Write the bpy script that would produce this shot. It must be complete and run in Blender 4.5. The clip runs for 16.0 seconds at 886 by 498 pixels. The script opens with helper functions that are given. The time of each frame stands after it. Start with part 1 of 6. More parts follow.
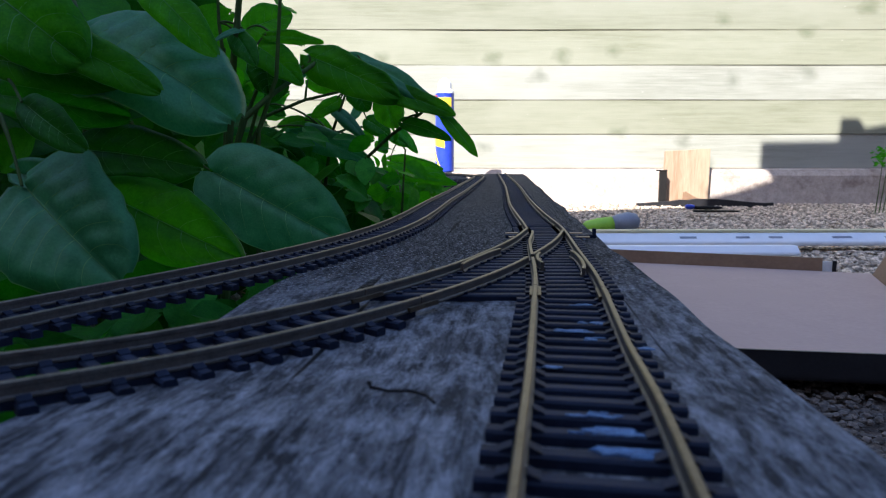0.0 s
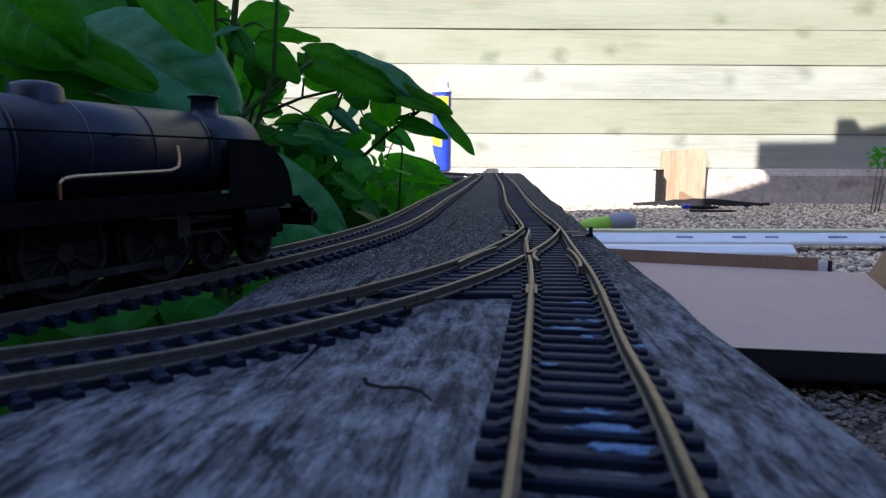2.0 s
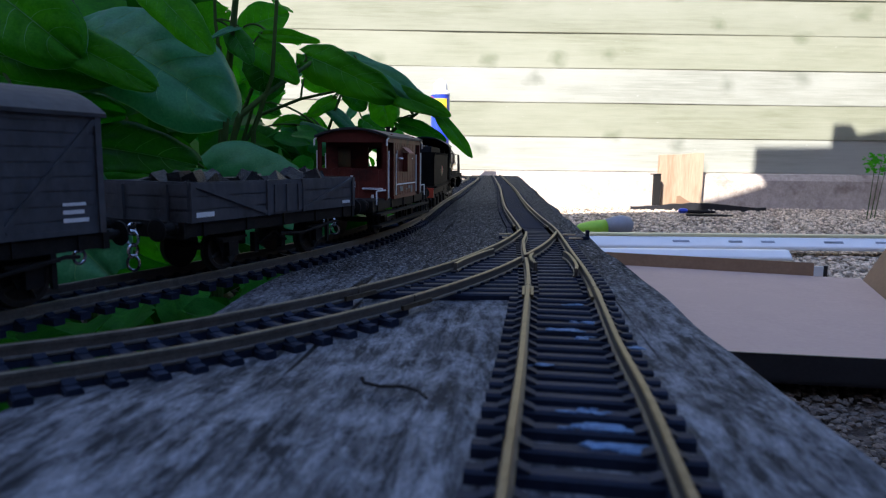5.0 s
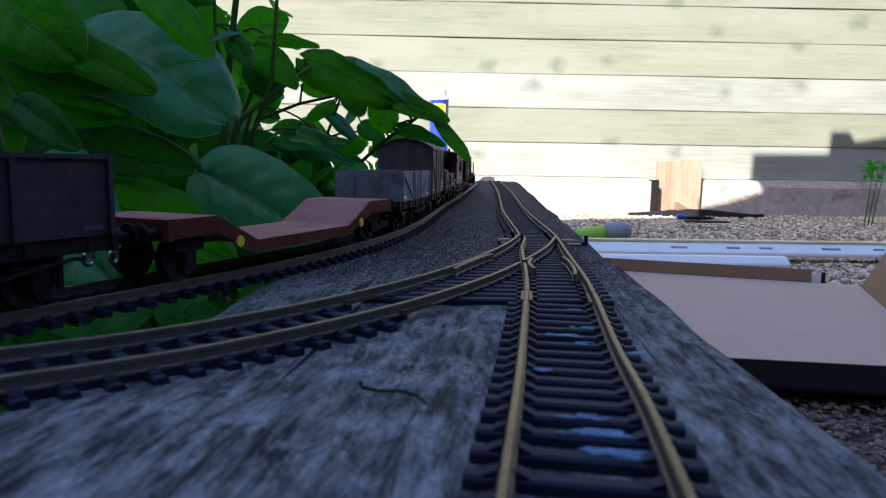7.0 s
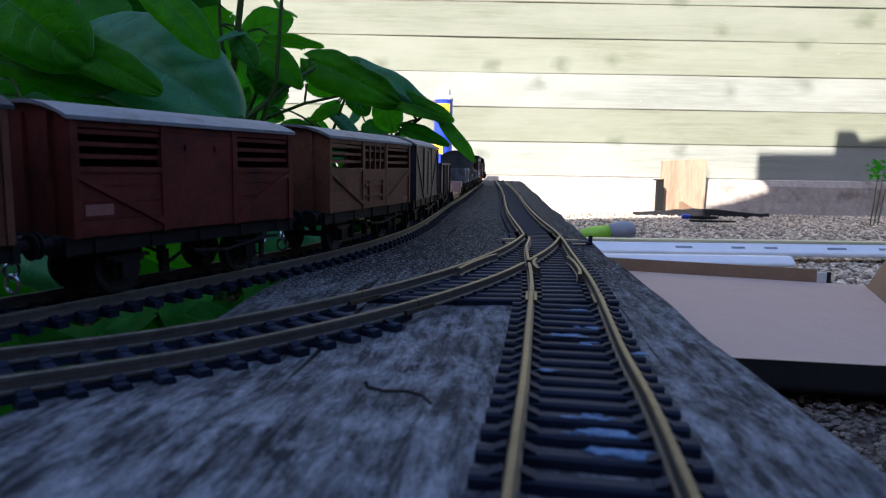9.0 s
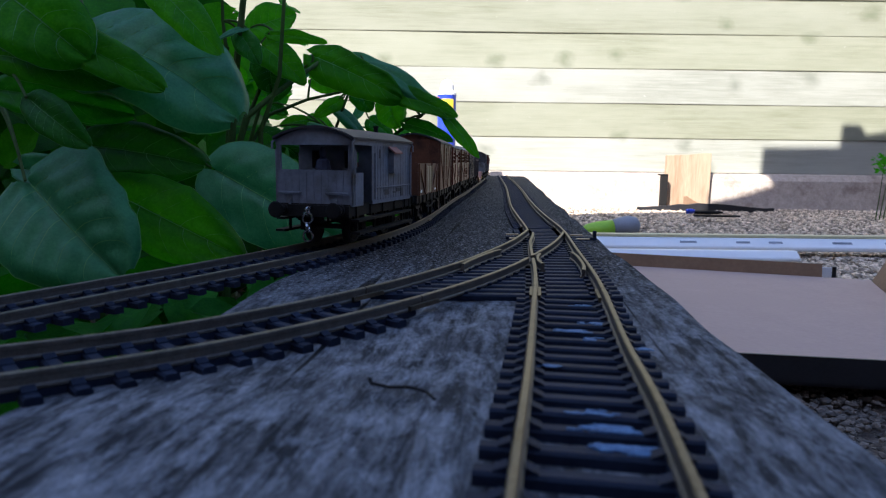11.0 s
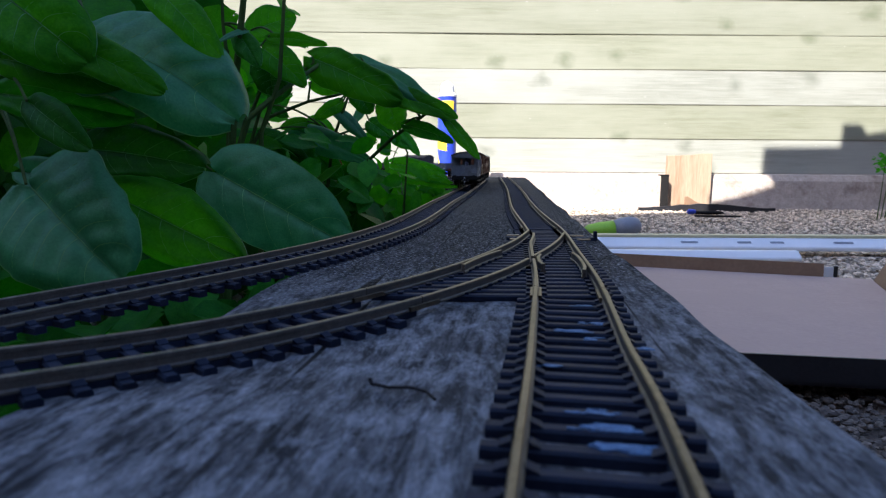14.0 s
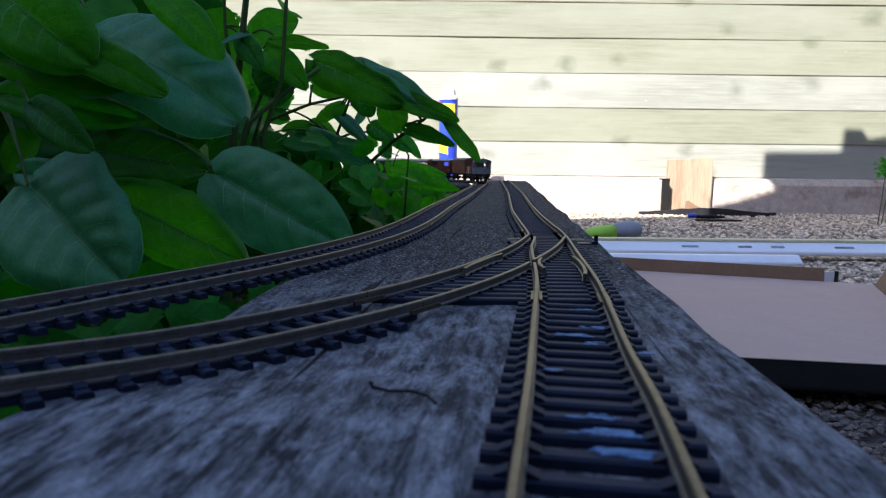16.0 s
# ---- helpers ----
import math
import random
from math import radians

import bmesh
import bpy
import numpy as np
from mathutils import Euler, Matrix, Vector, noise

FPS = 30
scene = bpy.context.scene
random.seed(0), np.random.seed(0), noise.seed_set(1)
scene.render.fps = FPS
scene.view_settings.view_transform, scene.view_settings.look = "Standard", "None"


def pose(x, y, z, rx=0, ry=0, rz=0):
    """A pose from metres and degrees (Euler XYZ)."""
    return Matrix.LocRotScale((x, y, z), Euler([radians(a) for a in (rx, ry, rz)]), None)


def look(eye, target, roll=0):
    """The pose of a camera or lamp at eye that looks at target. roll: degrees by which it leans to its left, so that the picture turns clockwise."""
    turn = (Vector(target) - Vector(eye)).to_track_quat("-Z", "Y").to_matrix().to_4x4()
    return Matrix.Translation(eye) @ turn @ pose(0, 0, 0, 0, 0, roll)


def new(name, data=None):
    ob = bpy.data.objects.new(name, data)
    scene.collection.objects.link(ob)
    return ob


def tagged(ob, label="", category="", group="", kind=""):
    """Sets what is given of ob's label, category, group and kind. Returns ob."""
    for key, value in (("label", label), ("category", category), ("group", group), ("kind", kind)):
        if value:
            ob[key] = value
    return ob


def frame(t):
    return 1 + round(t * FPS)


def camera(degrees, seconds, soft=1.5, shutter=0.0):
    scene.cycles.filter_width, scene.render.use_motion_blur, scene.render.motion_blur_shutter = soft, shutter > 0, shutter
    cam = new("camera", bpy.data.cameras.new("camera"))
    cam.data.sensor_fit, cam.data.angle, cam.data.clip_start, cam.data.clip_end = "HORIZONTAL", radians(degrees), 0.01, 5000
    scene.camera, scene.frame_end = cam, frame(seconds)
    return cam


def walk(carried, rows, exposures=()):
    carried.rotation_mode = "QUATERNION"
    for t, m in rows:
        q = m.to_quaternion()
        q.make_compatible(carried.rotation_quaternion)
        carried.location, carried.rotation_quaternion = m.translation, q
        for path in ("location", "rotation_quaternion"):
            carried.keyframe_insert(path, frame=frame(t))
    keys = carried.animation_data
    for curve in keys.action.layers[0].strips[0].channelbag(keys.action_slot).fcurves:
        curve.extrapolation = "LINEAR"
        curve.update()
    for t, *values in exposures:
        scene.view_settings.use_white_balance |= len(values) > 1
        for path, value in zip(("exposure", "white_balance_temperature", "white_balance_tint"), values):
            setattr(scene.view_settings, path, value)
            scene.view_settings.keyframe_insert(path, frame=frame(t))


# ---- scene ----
cam = camera(67.5, 16.0, soft=1.1)
# seconds, place in millimetres, yaw, pitch, lean in degrees
PATH = [
    (0, -0.00, 0.00, 140.00, -0.000, -7.765, -0.000),
    (0.5, -0.14, 0.43, 139.86, -0.036, -7.650, 0.399),
    (1, -0.29, -1.16, 140.58, -0.081, -7.517, 0.662),
    (1.5, -0.12, -0.72, 140.05, -0.226, -7.613, 0.587),
    (2, 0.08, -0.05, 139.66, -0.283, -7.855, 0.218),
    (2.5, 0.36, -0.11, 139.51, -0.319, -7.936, 0.359),
    (3, 0.21, -0.28, 139.57, -0.518, -7.736, 0.551),
    (3.5, 0.14, -0.56, 139.64, -0.661, -7.568, 0.681),
    (4, 0.09, -0.93, 139.55, -0.431, -7.672, 0.569),
    (6.5, -0.06, -1.25, 139.62, -0.728, -7.476, 0.975),
    (7, -0.15, -1.09, 139.45, -0.683, -7.208, 0.983),
    (7.5, -0.15, -0.72, 139.31, -0.806, -7.280, 0.935),
    (8, -0.18, -1.61, 139.71, -0.735, -7.168, 1.124),
    (8.5, -0.19, -1.19, 139.54, -0.498, -7.384, 0.913),
    (9, -0.30, -1.40, 139.66, -0.320, -7.258, 0.944),
    (11.5, -0.16, -1.00, 139.62, 0.069, -7.681, 0.673),
    (12, 0.05, -0.91, 139.53, 0.017, -7.588, 0.526),
    (12.5, -0.04, -0.98, 139.44, 0.203, -7.534, 0.540),
    (13, -0.18, -1.33, 139.63, 0.155, -7.412, 0.717),
    (13.5, -0.18, -0.63, 139.31, 0.190, -7.379, 0.627),
    (14, -0.01, -1.09, 139.38, 0.116, -7.492, 0.435),
    (14.5, -0.02, -0.76, 139.32, 0.303, -7.590, 0.444),
    (15, 0.03, -1.13, 139.57, 0.475, -7.724, 0.319),
    (15.5, -0.08, -1.16, 139.55, 0.256, -7.290, 0.625),
    (16, -0.13, -1.22, 139.53, 0.165, -7.238, 0.680),
]
walk(cam, [(t, pose(x / 1000, y / 1000, z / 1000, 0, 0, yaw) @ pose(0, 0, 0, 90 + pitch, 0, 0) @ pose(0, 0, 0, 0, 0, lean))
           for t, x, y, z, yaw, pitch, lean in PATH], exposures=[(0, 1.65, 5640, 16), (16, 1.65, 5640, 16)])
cam.data.dof.use_dof, cam.data.dof.focus_distance, cam.data.dof.aperture_fstop = True, 0.34, 42.0

# ---- light ----
SUN = Vector((-0.42, -0.72, 0.62)).normalized()          # towards the sun
world = bpy.data.worlds.new("sky")
scene.world = world
world.use_nodes = True
wn = world.node_tree
sky = wn.nodes.new("ShaderNodeTexSky")
sky.sky_type, sky.sun_disc = "NISHITA", False
sky.sun_elevation = math.asin(SUN.z)
sky.sun_rotation = math.atan2(SUN.x, SUN.y)
wn.links.new(sky.outputs[0], wn.nodes["Background"].inputs[0])
wn.nodes["Background"].inputs[1].default_value = 0.118
sun_data = bpy.data.lights.new("sun", "SUN")
sun_data.energy, sun_data.angle, sun_data.color = 4.4, radians(0.2), (1.0, 0.91, 0.74)
sun = new("sun", sun_data)
sun.matrix_world = look(SUN * 20, (0, 0, 0))


# ---- mesh tools ----
def box(bm, x0, x1, y0, y1, z0, z1, m=None):
    v = [bm.verts.new(p) for p in ((x0, y0, z0), (x1, y0, z0), (x1, y1, z0), (x0, y1, z0), (x0, y0, z1), (x1, y0, z1), (x1, y1, z1), (x0, y1, z1))]
    for f in ((3, 2, 1, 0), (4, 5, 6, 7), (0, 1, 5, 4), (1, 2, 6, 5), (2, 3, 7, 6), (3, 0, 4, 7)):
        bm.faces.new([v[i] for i in f])
    if m:
        bmesh.ops.transform(bm, matrix=m, verts=v)
    return v


def bevelled(bm, width, segments=2):
    bmesh.ops.bevel(bm, geom=bm.edges[:], offset=width, segments=segments, affect="EDGES", profile=0.6)
    return bm


def rod(bm, a, b, r, n=8, r2=None):
    a, b = Vector(a), Vector(b)
    turn = (b - a).to_track_quat("Z", "Y")
    rings = []
    for p, rr in ((a, r), (b, r if r2 is None else r2)):
        rings.append([bm.verts.new(p + turn @ Vector((rr * math.cos(2 * math.pi * k / n), rr * math.sin(2 * math.pi * k / n), 0))) for k in range(n)])
    for k in range(n):
        bm.faces.new((rings[0][k], rings[0][(k + 1) % n], rings[1][(k + 1) % n], rings[1][k]))
    bm.faces.new(rings[0][::-1])
    bm.faces.new(rings[1])


def wire(bm, points, r, n=6):
    for a, b in zip(points, points[1:]):
        rod(bm, a, b, r, n)


def lathe(bm, profile, n=20, m=None):
    """profile: (radius, height) pairs round the z axis."""
    rings = [[bm.verts.new((r * math.cos(2 * math.pi * k / n), r * math.sin(2 * math.pi * k / n), z)) for k in range(n)] for r, z in profile]
    for a, b in zip(rings, rings[1:]):
        for k in range(n):
            bm.faces.new((a[k], a[(k + 1) % n], b[(k + 1) % n], b[k]))
    bm.faces.new(rings[0][::-1])
    bm.faces.new(rings[-1])
    if m:
        bmesh.ops.transform(bm, matrix=m, verts=[v for r in rings for v in r])


def torus(bm, m, big, small, stretch=1.0, n=14, k=6):
    rings = []
    for i in range(n):
        a = 2 * math.pi * i / n
        c = Vector((math.cos(a) * big, math.sin(a) * big * stretch, 0))
        d = Vector((math.cos(a), math.sin(a), 0))
        rings.append([bm.verts.new(m @ (c + small * (math.cos(2 * math.pi * j / k) * d + Vector((0, 0, math.sin(2 * math.pi * j / k)))))) for j in range(k)])
    for i in range(n):
        a, b = rings[i], rings[(i + 1) % n]
        for j in range(k):
            bm.faces.new((a[j], b[j], b[(j + 1) % k], a[(j + 1) % k]))


def prism(bm, outline, axis, lo, hi):
    """Extrudes a closed outline of pairs along an axis: 'x' (outline y, z), 'y' (outline x, z) or 'z' (outline x, y)."""
    def at(p, d):
        return {"x": (d, p[0], p[1]), "y": (p[0], d, p[1]), "z": (p[0], p[1], d)}[axis]
    a = [bm.verts.new(at(p, lo)) for p in outline]
    b = [bm.verts.new(at(p, hi)) for p in outline]
    n = len(outline)
    for i in range(n):
        bm.faces.new((a[i], a[(i + 1) % n], b[(i + 1) % n], b[i]))
    bm.faces.new(a[::-1])
    bm.faces.new(b)


def mesh_of(bm, name, material, smooth=False):
    bmesh.ops.recalc_face_normals(bm, faces=bm.faces[:])
    me = bpy.data.meshes.new(name)
    bm.to_mesh(me)
    bm.free()
    me.materials.append(material)
    if smooth:
        for p in me.polygons:
            p.use_smooth = True
    return me


def part(name, bm, material, parent=None, label="", smooth=False):
    ob = new(name, mesh_of(bm, name, material, smooth))
    ob.parent = parent
    return tagged(ob, label)


def thing(name, label, category, group="", m=None):
    ob = tagged(new(name), label, category, group)
    ob.matrix_basis = m or Matrix()
    return ob


def bm_new():
    return bmesh.new()


# ---- materials ----
def material(name, dark, light, rough=0.6, scale=40.0, stretch=(1, 1, 1), bump=0.2, metal=0.0, fine=None, spot=None, spot_scale=8.0, spot_amount=0.5,
             vary=0.0, translucent=0.0, coat=0.0, gloss=0.5, depth=0.001, island=False):
    """Two-scale noise between a dark and a light colour, with relief; spot: a third colour in patches; vary: shift from piece to piece."""
    m = bpy.data.materials.new(name)
    m.use_nodes = True
    nt = m.node_tree
    b = nt.nodes["Principled BSDF"]
    tc = nt.nodes.new("ShaderNodeTexCoord")
    mp = nt.nodes.new("ShaderNodeMapping")
    mp.inputs["Scale"].default_value = stretch
    nt.links.new(tc.outputs["Object"], mp.inputs[0])
    n1, n2 = nt.nodes.new("ShaderNodeTexNoise"), nt.nodes.new("ShaderNodeTexNoise")
    n1.inputs["Scale"].default_value, n1.inputs["Detail"].default_value, n1.inputs["Roughness"].default_value = scale, 6, 0.65
    n2.inputs["Scale"].default_value, n2.inputs["Detail"].default_value = fine or scale * 7, 4
    nt.links.new(mp.outputs[0], n1.inputs[0]), nt.links.new(mp.outputs[0], n2.inputs[0])
    mean = nt.nodes.new("ShaderNodeMix")
    mean.inputs[0].default_value = 0.4
    nt.links.new(n1.outputs[0], mean.inputs[2]), nt.links.new(n2.outputs[0], mean.inputs[3])
    ramp = nt.nodes.new("ShaderNodeValToRGB")
    ramp.color_ramp.elements[0].position, ramp.color_ramp.elements[1].position = 0.34, 0.66
    ramp.color_ramp.elements[0].color, ramp.color_ramp.elements[1].color = (*dark, 1), (*light, 1)
    nt.links.new(mean.outputs[0], ramp.inputs[0])
    colour = ramp.outputs[0]
    if spot:
        n3 = nt.nodes.new("ShaderNodeTexNoise")
        n3.inputs["Scale"].default_value, n3.inputs["Detail"].default_value, n3.inputs["Roughness"].default_value = spot_scale, 5, 0.7
        nt.links.new(mp.outputs[0], n3.inputs[0])
        r3 = nt.nodes.new("ShaderNodeValToRGB")
        r3.color_ramp.elements[0].position, r3.color_ramp.elements[1].position = 0.62 - 0.2 * spot_amount, 0.78 - 0.2 * spot_amount
        nt.links.new(n3.outputs[0], r3.inputs[0])
        mx = nt.nodes.new("ShaderNodeMix")
        mx.data_type = "RGBA"
        nt.links.new(r3.outputs[0], mx.inputs[0]), nt.links.new(colour, mx.inputs[6])
        mx.inputs[7].default_value = (*spot, 1)
        colour = mx.outputs[2]
    if vary:
        info = nt.nodes.new("ShaderNodeNewGeometry" if island else "ShaderNodeObjectInfo")
        rnd = info.outputs["Random Per Island" if island else "Random"]
        ma = nt.nodes.new("ShaderNodeMath")
        ma.operation = "MULTIPLY_ADD"
        nt.links.new(rnd, ma.inputs[0])
        ma.inputs[1].default_value, ma.inputs[2].default_value = 2 * vary, 1 - vary
        hs = nt.nodes.new("ShaderNodeHueSaturation")
        nt.links.new(ma.outputs[0], hs.inputs["Value"]), nt.links.new(colour, hs.inputs["Color"])
        colour = hs.outputs[0]
    nt.links.new(colour, b.inputs["Base Color"])
    b.inputs["Metallic"].default_value = metal
    b.inputs["Specular IOR Level"].default_value = gloss
    rr = nt.nodes.new("ShaderNodeMapRange")
    rr.inputs[3].default_value, rr.inputs[4].default_value = max(0.03, rough - 0.12), min(1, rough + 0.12)
    nt.links.new(n1.outputs[0], rr.inputs[0]), nt.links.new(rr.outputs[0], b.inputs["Roughness"])
    if coat:
        b.inputs["Coat Weight"].default_value = coat
    if bump:
        bp = nt.nodes.new("ShaderNodeBump")
        bp.inputs["Strength"].default_value, bp.inputs["Distance"].default_value = bump, depth
        nt.links.new(mean.outputs[0], bp.inputs["Height"]), nt.links.new(bp.outputs[0], b.inputs["Normal"])
    if translucent:
        tr = nt.nodes.new("ShaderNodeBsdfTranslucent")
        ms = nt.nodes.new("ShaderNodeMixShader")
        ms.inputs[0].default_value = translucent
        bright = nt.nodes.new("ShaderNodeHueSaturation")
        bright.inputs["Value"].default_value, bright.inputs["Saturation"].default_value = 2.0, 1.15
        nt.links.new(colour, bright.inputs["Color"]), nt.links.new(bright.outputs[0], tr.inputs[0])
        nt.links.new(b.outputs[0], ms.inputs[1]), nt.links.new(tr.outputs[0], ms.inputs[2])
        nt.links.new(ms.outputs[0], nt.nodes["Material Output"].inputs[0])
    return m


def node(nt, kind, **values):
    n = nt.nodes.new(kind)
    for key, v in values.items():
        n.inputs[key.replace("_", " ")].default_value = v
    return n


def ramp_of(nt, source, a, b, ca=(0, 0, 0), cb=(1, 1, 1)):
    r = nt.nodes.new("ShaderNodeValToRGB")
    r.color_ramp.elements[0].position, r.color_ramp.elements[1].position = a, b
    r.color_ramp.elements[0].color, r.color_ramp.elements[1].color = (*ca, 1), (*cb, 1)
    nt.links.new(source, r.inputs[0])
    return r.outputs[0]


def blend(nt, mask, one, two):
    m = nt.nodes.new("ShaderNodeMix")
    m.data_type = "RGBA"
    nt.links.new(mask, m.inputs[0])
    for slot, v in ((6, one), (7, two)):
        if isinstance(v, tuple):
            m.inputs[slot].default_value = (*v, 1)
        else:
            nt.links.new(v, m.inputs[slot])
    return m.outputs[2]


def old_timber(name):
    """Bare timber gone grey: long grain, dark checks, lichen-pale patches, fine crazing, flecks painted for glints."""
    m = bpy.data.materials.new(name)
    m.use_nodes = True
    nt = m.node_tree
    p = nt.nodes["Principled BSDF"]
    tc = nt.nodes.new("ShaderNodeTexCoord")
    turn = node(nt, "ShaderNodeMapping", Rotation=(0, 0, radians(5.3)))
    nt.links.new(tc.outputs["Object"], turn.inputs[0])

    def stretched(s, scale, detail=5, rough=0.65, distort=0.0):
        mp = node(nt, "ShaderNodeMapping", Scale=s)
        nt.links.new(turn.outputs[0], mp.inputs[0])
        n = node(nt, "ShaderNodeTexNoise", Scale=scale, Detail=detail, Roughness=rough, Distortion=distort)
        nt.links.new(mp.outputs[0], n.inputs[0])
        return n.outputs[0]
    grain = stretched((1, 0.13, 1), 460, 6, 0.68)
    broad = stretched((1, 0.45, 1), 70, 7, 0.8)
    pale = stretched((1, 0.38, 1), 230, 8, 0.75, 0.3)
    check = stretched((1, 0.025, 1), 150, 3, 0.5, 0.4)
    where = nt.nodes.new("ShaderNodeSeparateXYZ")
    nt.links.new(tc.outputs["Object"], where.inputs[0])

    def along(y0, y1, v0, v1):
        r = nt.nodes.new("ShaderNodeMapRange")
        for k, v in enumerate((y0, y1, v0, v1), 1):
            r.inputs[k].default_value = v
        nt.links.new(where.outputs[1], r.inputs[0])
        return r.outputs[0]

    def times(one, two):
        r = nt.nodes.new("ShaderNodeMath")
        r.operation = "MULTIPLY"
        nt.links.new(one, r.inputs[0]), nt.links.new(two, r.inputs[1])
        return r.outputs[0]
    worn, crazed = along(0.13, 0.30, 1.0, 0.22), along(0.15, 0.24, 0.0, 1.0)      # weights along y: pale patches strongest at the near end, crazing past it
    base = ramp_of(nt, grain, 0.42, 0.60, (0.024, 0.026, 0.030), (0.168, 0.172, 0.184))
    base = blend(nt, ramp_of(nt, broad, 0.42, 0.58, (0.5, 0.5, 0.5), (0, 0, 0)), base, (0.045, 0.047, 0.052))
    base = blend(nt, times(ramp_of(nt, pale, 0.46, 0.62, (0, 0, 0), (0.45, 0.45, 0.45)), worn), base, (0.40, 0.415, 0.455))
    # pale flecks: glints of sky and fence light put into the colour
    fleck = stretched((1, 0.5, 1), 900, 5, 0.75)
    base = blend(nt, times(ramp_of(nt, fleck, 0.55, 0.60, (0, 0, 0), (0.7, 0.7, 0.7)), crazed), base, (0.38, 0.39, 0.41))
    base = blend(nt, ramp_of(nt, check, 0.30, 0.33, (1, 1, 1), (0, 0, 0)), base, (0.010, 0.010, 0.011))
    mv = node(nt, "ShaderNodeMapping", Scale=(1, 0.55, 1))
    nt.links.new(turn.outputs[0], mv.inputs[0])
    craze = nt.nodes.new("ShaderNodeTexVoronoi")
    craze.feature = "DISTANCE_TO_EDGE"
    craze.inputs["Scale"].default_value = 520
    nt.links.new(mv.outputs[0], craze.inputs[0])
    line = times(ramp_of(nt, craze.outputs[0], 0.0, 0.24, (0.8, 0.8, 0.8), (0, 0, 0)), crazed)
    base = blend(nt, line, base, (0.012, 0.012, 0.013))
    speck = stretched((1, 0.3, 1), 1500, 4, 0.75)
    fine = node(nt, "ShaderNodeHueSaturation")
    bright = nt.nodes.new("ShaderNodeMapRange")
    for slot, v in ((1, 0.36), (2, 0.64), (3, 0.72), (4, 1.28)):
        bright.inputs[slot].default_value = v
    nt.links.new(speck, bright.inputs[0])
    nt.links.new(bright.outputs[0], fine.inputs["Value"]), nt.links.new(base, fine.inputs["Color"])
    nt.links.new(fine.outputs[0], p.inputs["Base Color"])
    p.inputs["Roughness"].default_value = 0.8
    p.inputs["Specular IOR Level"].default_value = 0.1
    height = nt.nodes.new("ShaderNodeMath")
    height.operation = "MULTIPLY_ADD"
    nt.links.new(line, height.inputs[0])
    height.inputs[1].default_value = -1.3
    nt.links.new(grain, height.inputs[2])
    bp = node(nt, "ShaderNodeBump", Strength=1.0, Distance=0.0012)
    nt.links.new(height.outputs[0], bp.inputs["Height"])
    nt.links.new(bp.outputs[0], p.inputs["Normal"])
    return m


def painted_fence(name, tone=1.0, wash=0.0):
    """Pale green fence paint, thin over the grain, with darker green round the knots."""
    m = bpy.data.materials.new(name)
    m.use_nodes = True
    nt = m.node_tree
    p = nt.nodes["Principled BSDF"]
    tc = nt.nodes.new("ShaderNodeTexCoord")

    def paint(r, g, b):
        return tone * (r + wash * (g - r)), tone * g, tone * (b + wash * (g - b))

    def stretched(s, scale, detail=5, rough=0.6, distort=0.0):
        mp = node(nt, "ShaderNodeMapping", Scale=s)
        nt.links.new(tc.outputs["Object"], mp.inputs[0])
        n = node(nt, "ShaderNodeTexNoise", Scale=scale, Detail=detail, Roughness=rough, Distortion=distort)
        nt.links.new(mp.outputs[0], n.inputs[0])
        return n.outputs[0]
    grain = stretched((0.05, 1, 1), 130, 6, 0.7)
    cloud = stretched((0.35, 1, 1), 6, 4)
    fleck = stretched((0.5, 1, 1), 150, 3, 0.7)
    base = ramp_of(nt, grain, 0.3, 0.7, paint(0.44, 0.46, 0.285), paint(0.70, 0.71, 0.51))
    base = blend(nt, ramp_of(nt, cloud, 0.35, 0.65), base, paint(0.72, 0.73, 0.54))
    mp = node(nt, "ShaderNodeMapping", Scale=(0.7, 1, 1), Rotation=(radians(90), 0, 0))
    nt.links.new(tc.outputs["Object"], mp.inputs[0])
    wob = node(nt, "ShaderNodeTexNoise", Scale=22.0, Detail=3.0)
    nt.links.new(mp.outputs[0], wob.inputs[0])
    add = nt.nodes.new("ShaderNodeVectorMath")
    add.operation = "MULTIPLY_ADD"
    nt.links.new(wob.outputs[1], add.inputs[0])
    add.inputs[1].default_value = (0.05, 0.05, 0.0)
    nt.links.new(mp.outputs[0], add.inputs[2])
    vo = nt.nodes.new("ShaderNodeTexVoronoi")
    vo.voronoi_dimensions = "2D"
    vo.inputs["Scale"].default_value = 5.0
    nt.links.new(add.outputs[0], vo.inputs[0])
    knot = ramp_of(nt, vo.outputs["Distance"], 0.02, 0.14, (0.6, 0.6, 0.6), (0, 0, 0))
    base = blend(nt, knot, base, paint(0.27, 0.31, 0.16))
    base = blend(nt, ramp_of(nt, fleck, 0.70, 0.76), base, tuple(c * tone for c in (1.1, 1.1, 1.0)))
    info = nt.nodes.new("ShaderNodeObjectInfo")
    ma = nt.nodes.new("ShaderNodeMath")
    ma.operation = "MULTIPLY_ADD"
    nt.links.new(info.outputs["Random"], ma.inputs[0])
    ma.inputs[1].default_value, ma.inputs[2].default_value = 0.1, 0.92
    hs = nt.nodes.new("ShaderNodeHueSaturation")
    nt.links.new(ma.outputs[0], hs.inputs["Value"]), nt.links.new(base, hs.inputs["Color"])
    nt.links.new(hs.outputs[0], p.inputs["Base Color"])
    p.inputs["Roughness"].default_value = 0.7
    bp = node(nt, "ShaderNodeBump", Strength=0.5, Distance=0.0012)
    nt.links.new(grain, bp.inputs["Height"]), nt.links.new(bp.outputs[0], p.inputs["Normal"])
    return m


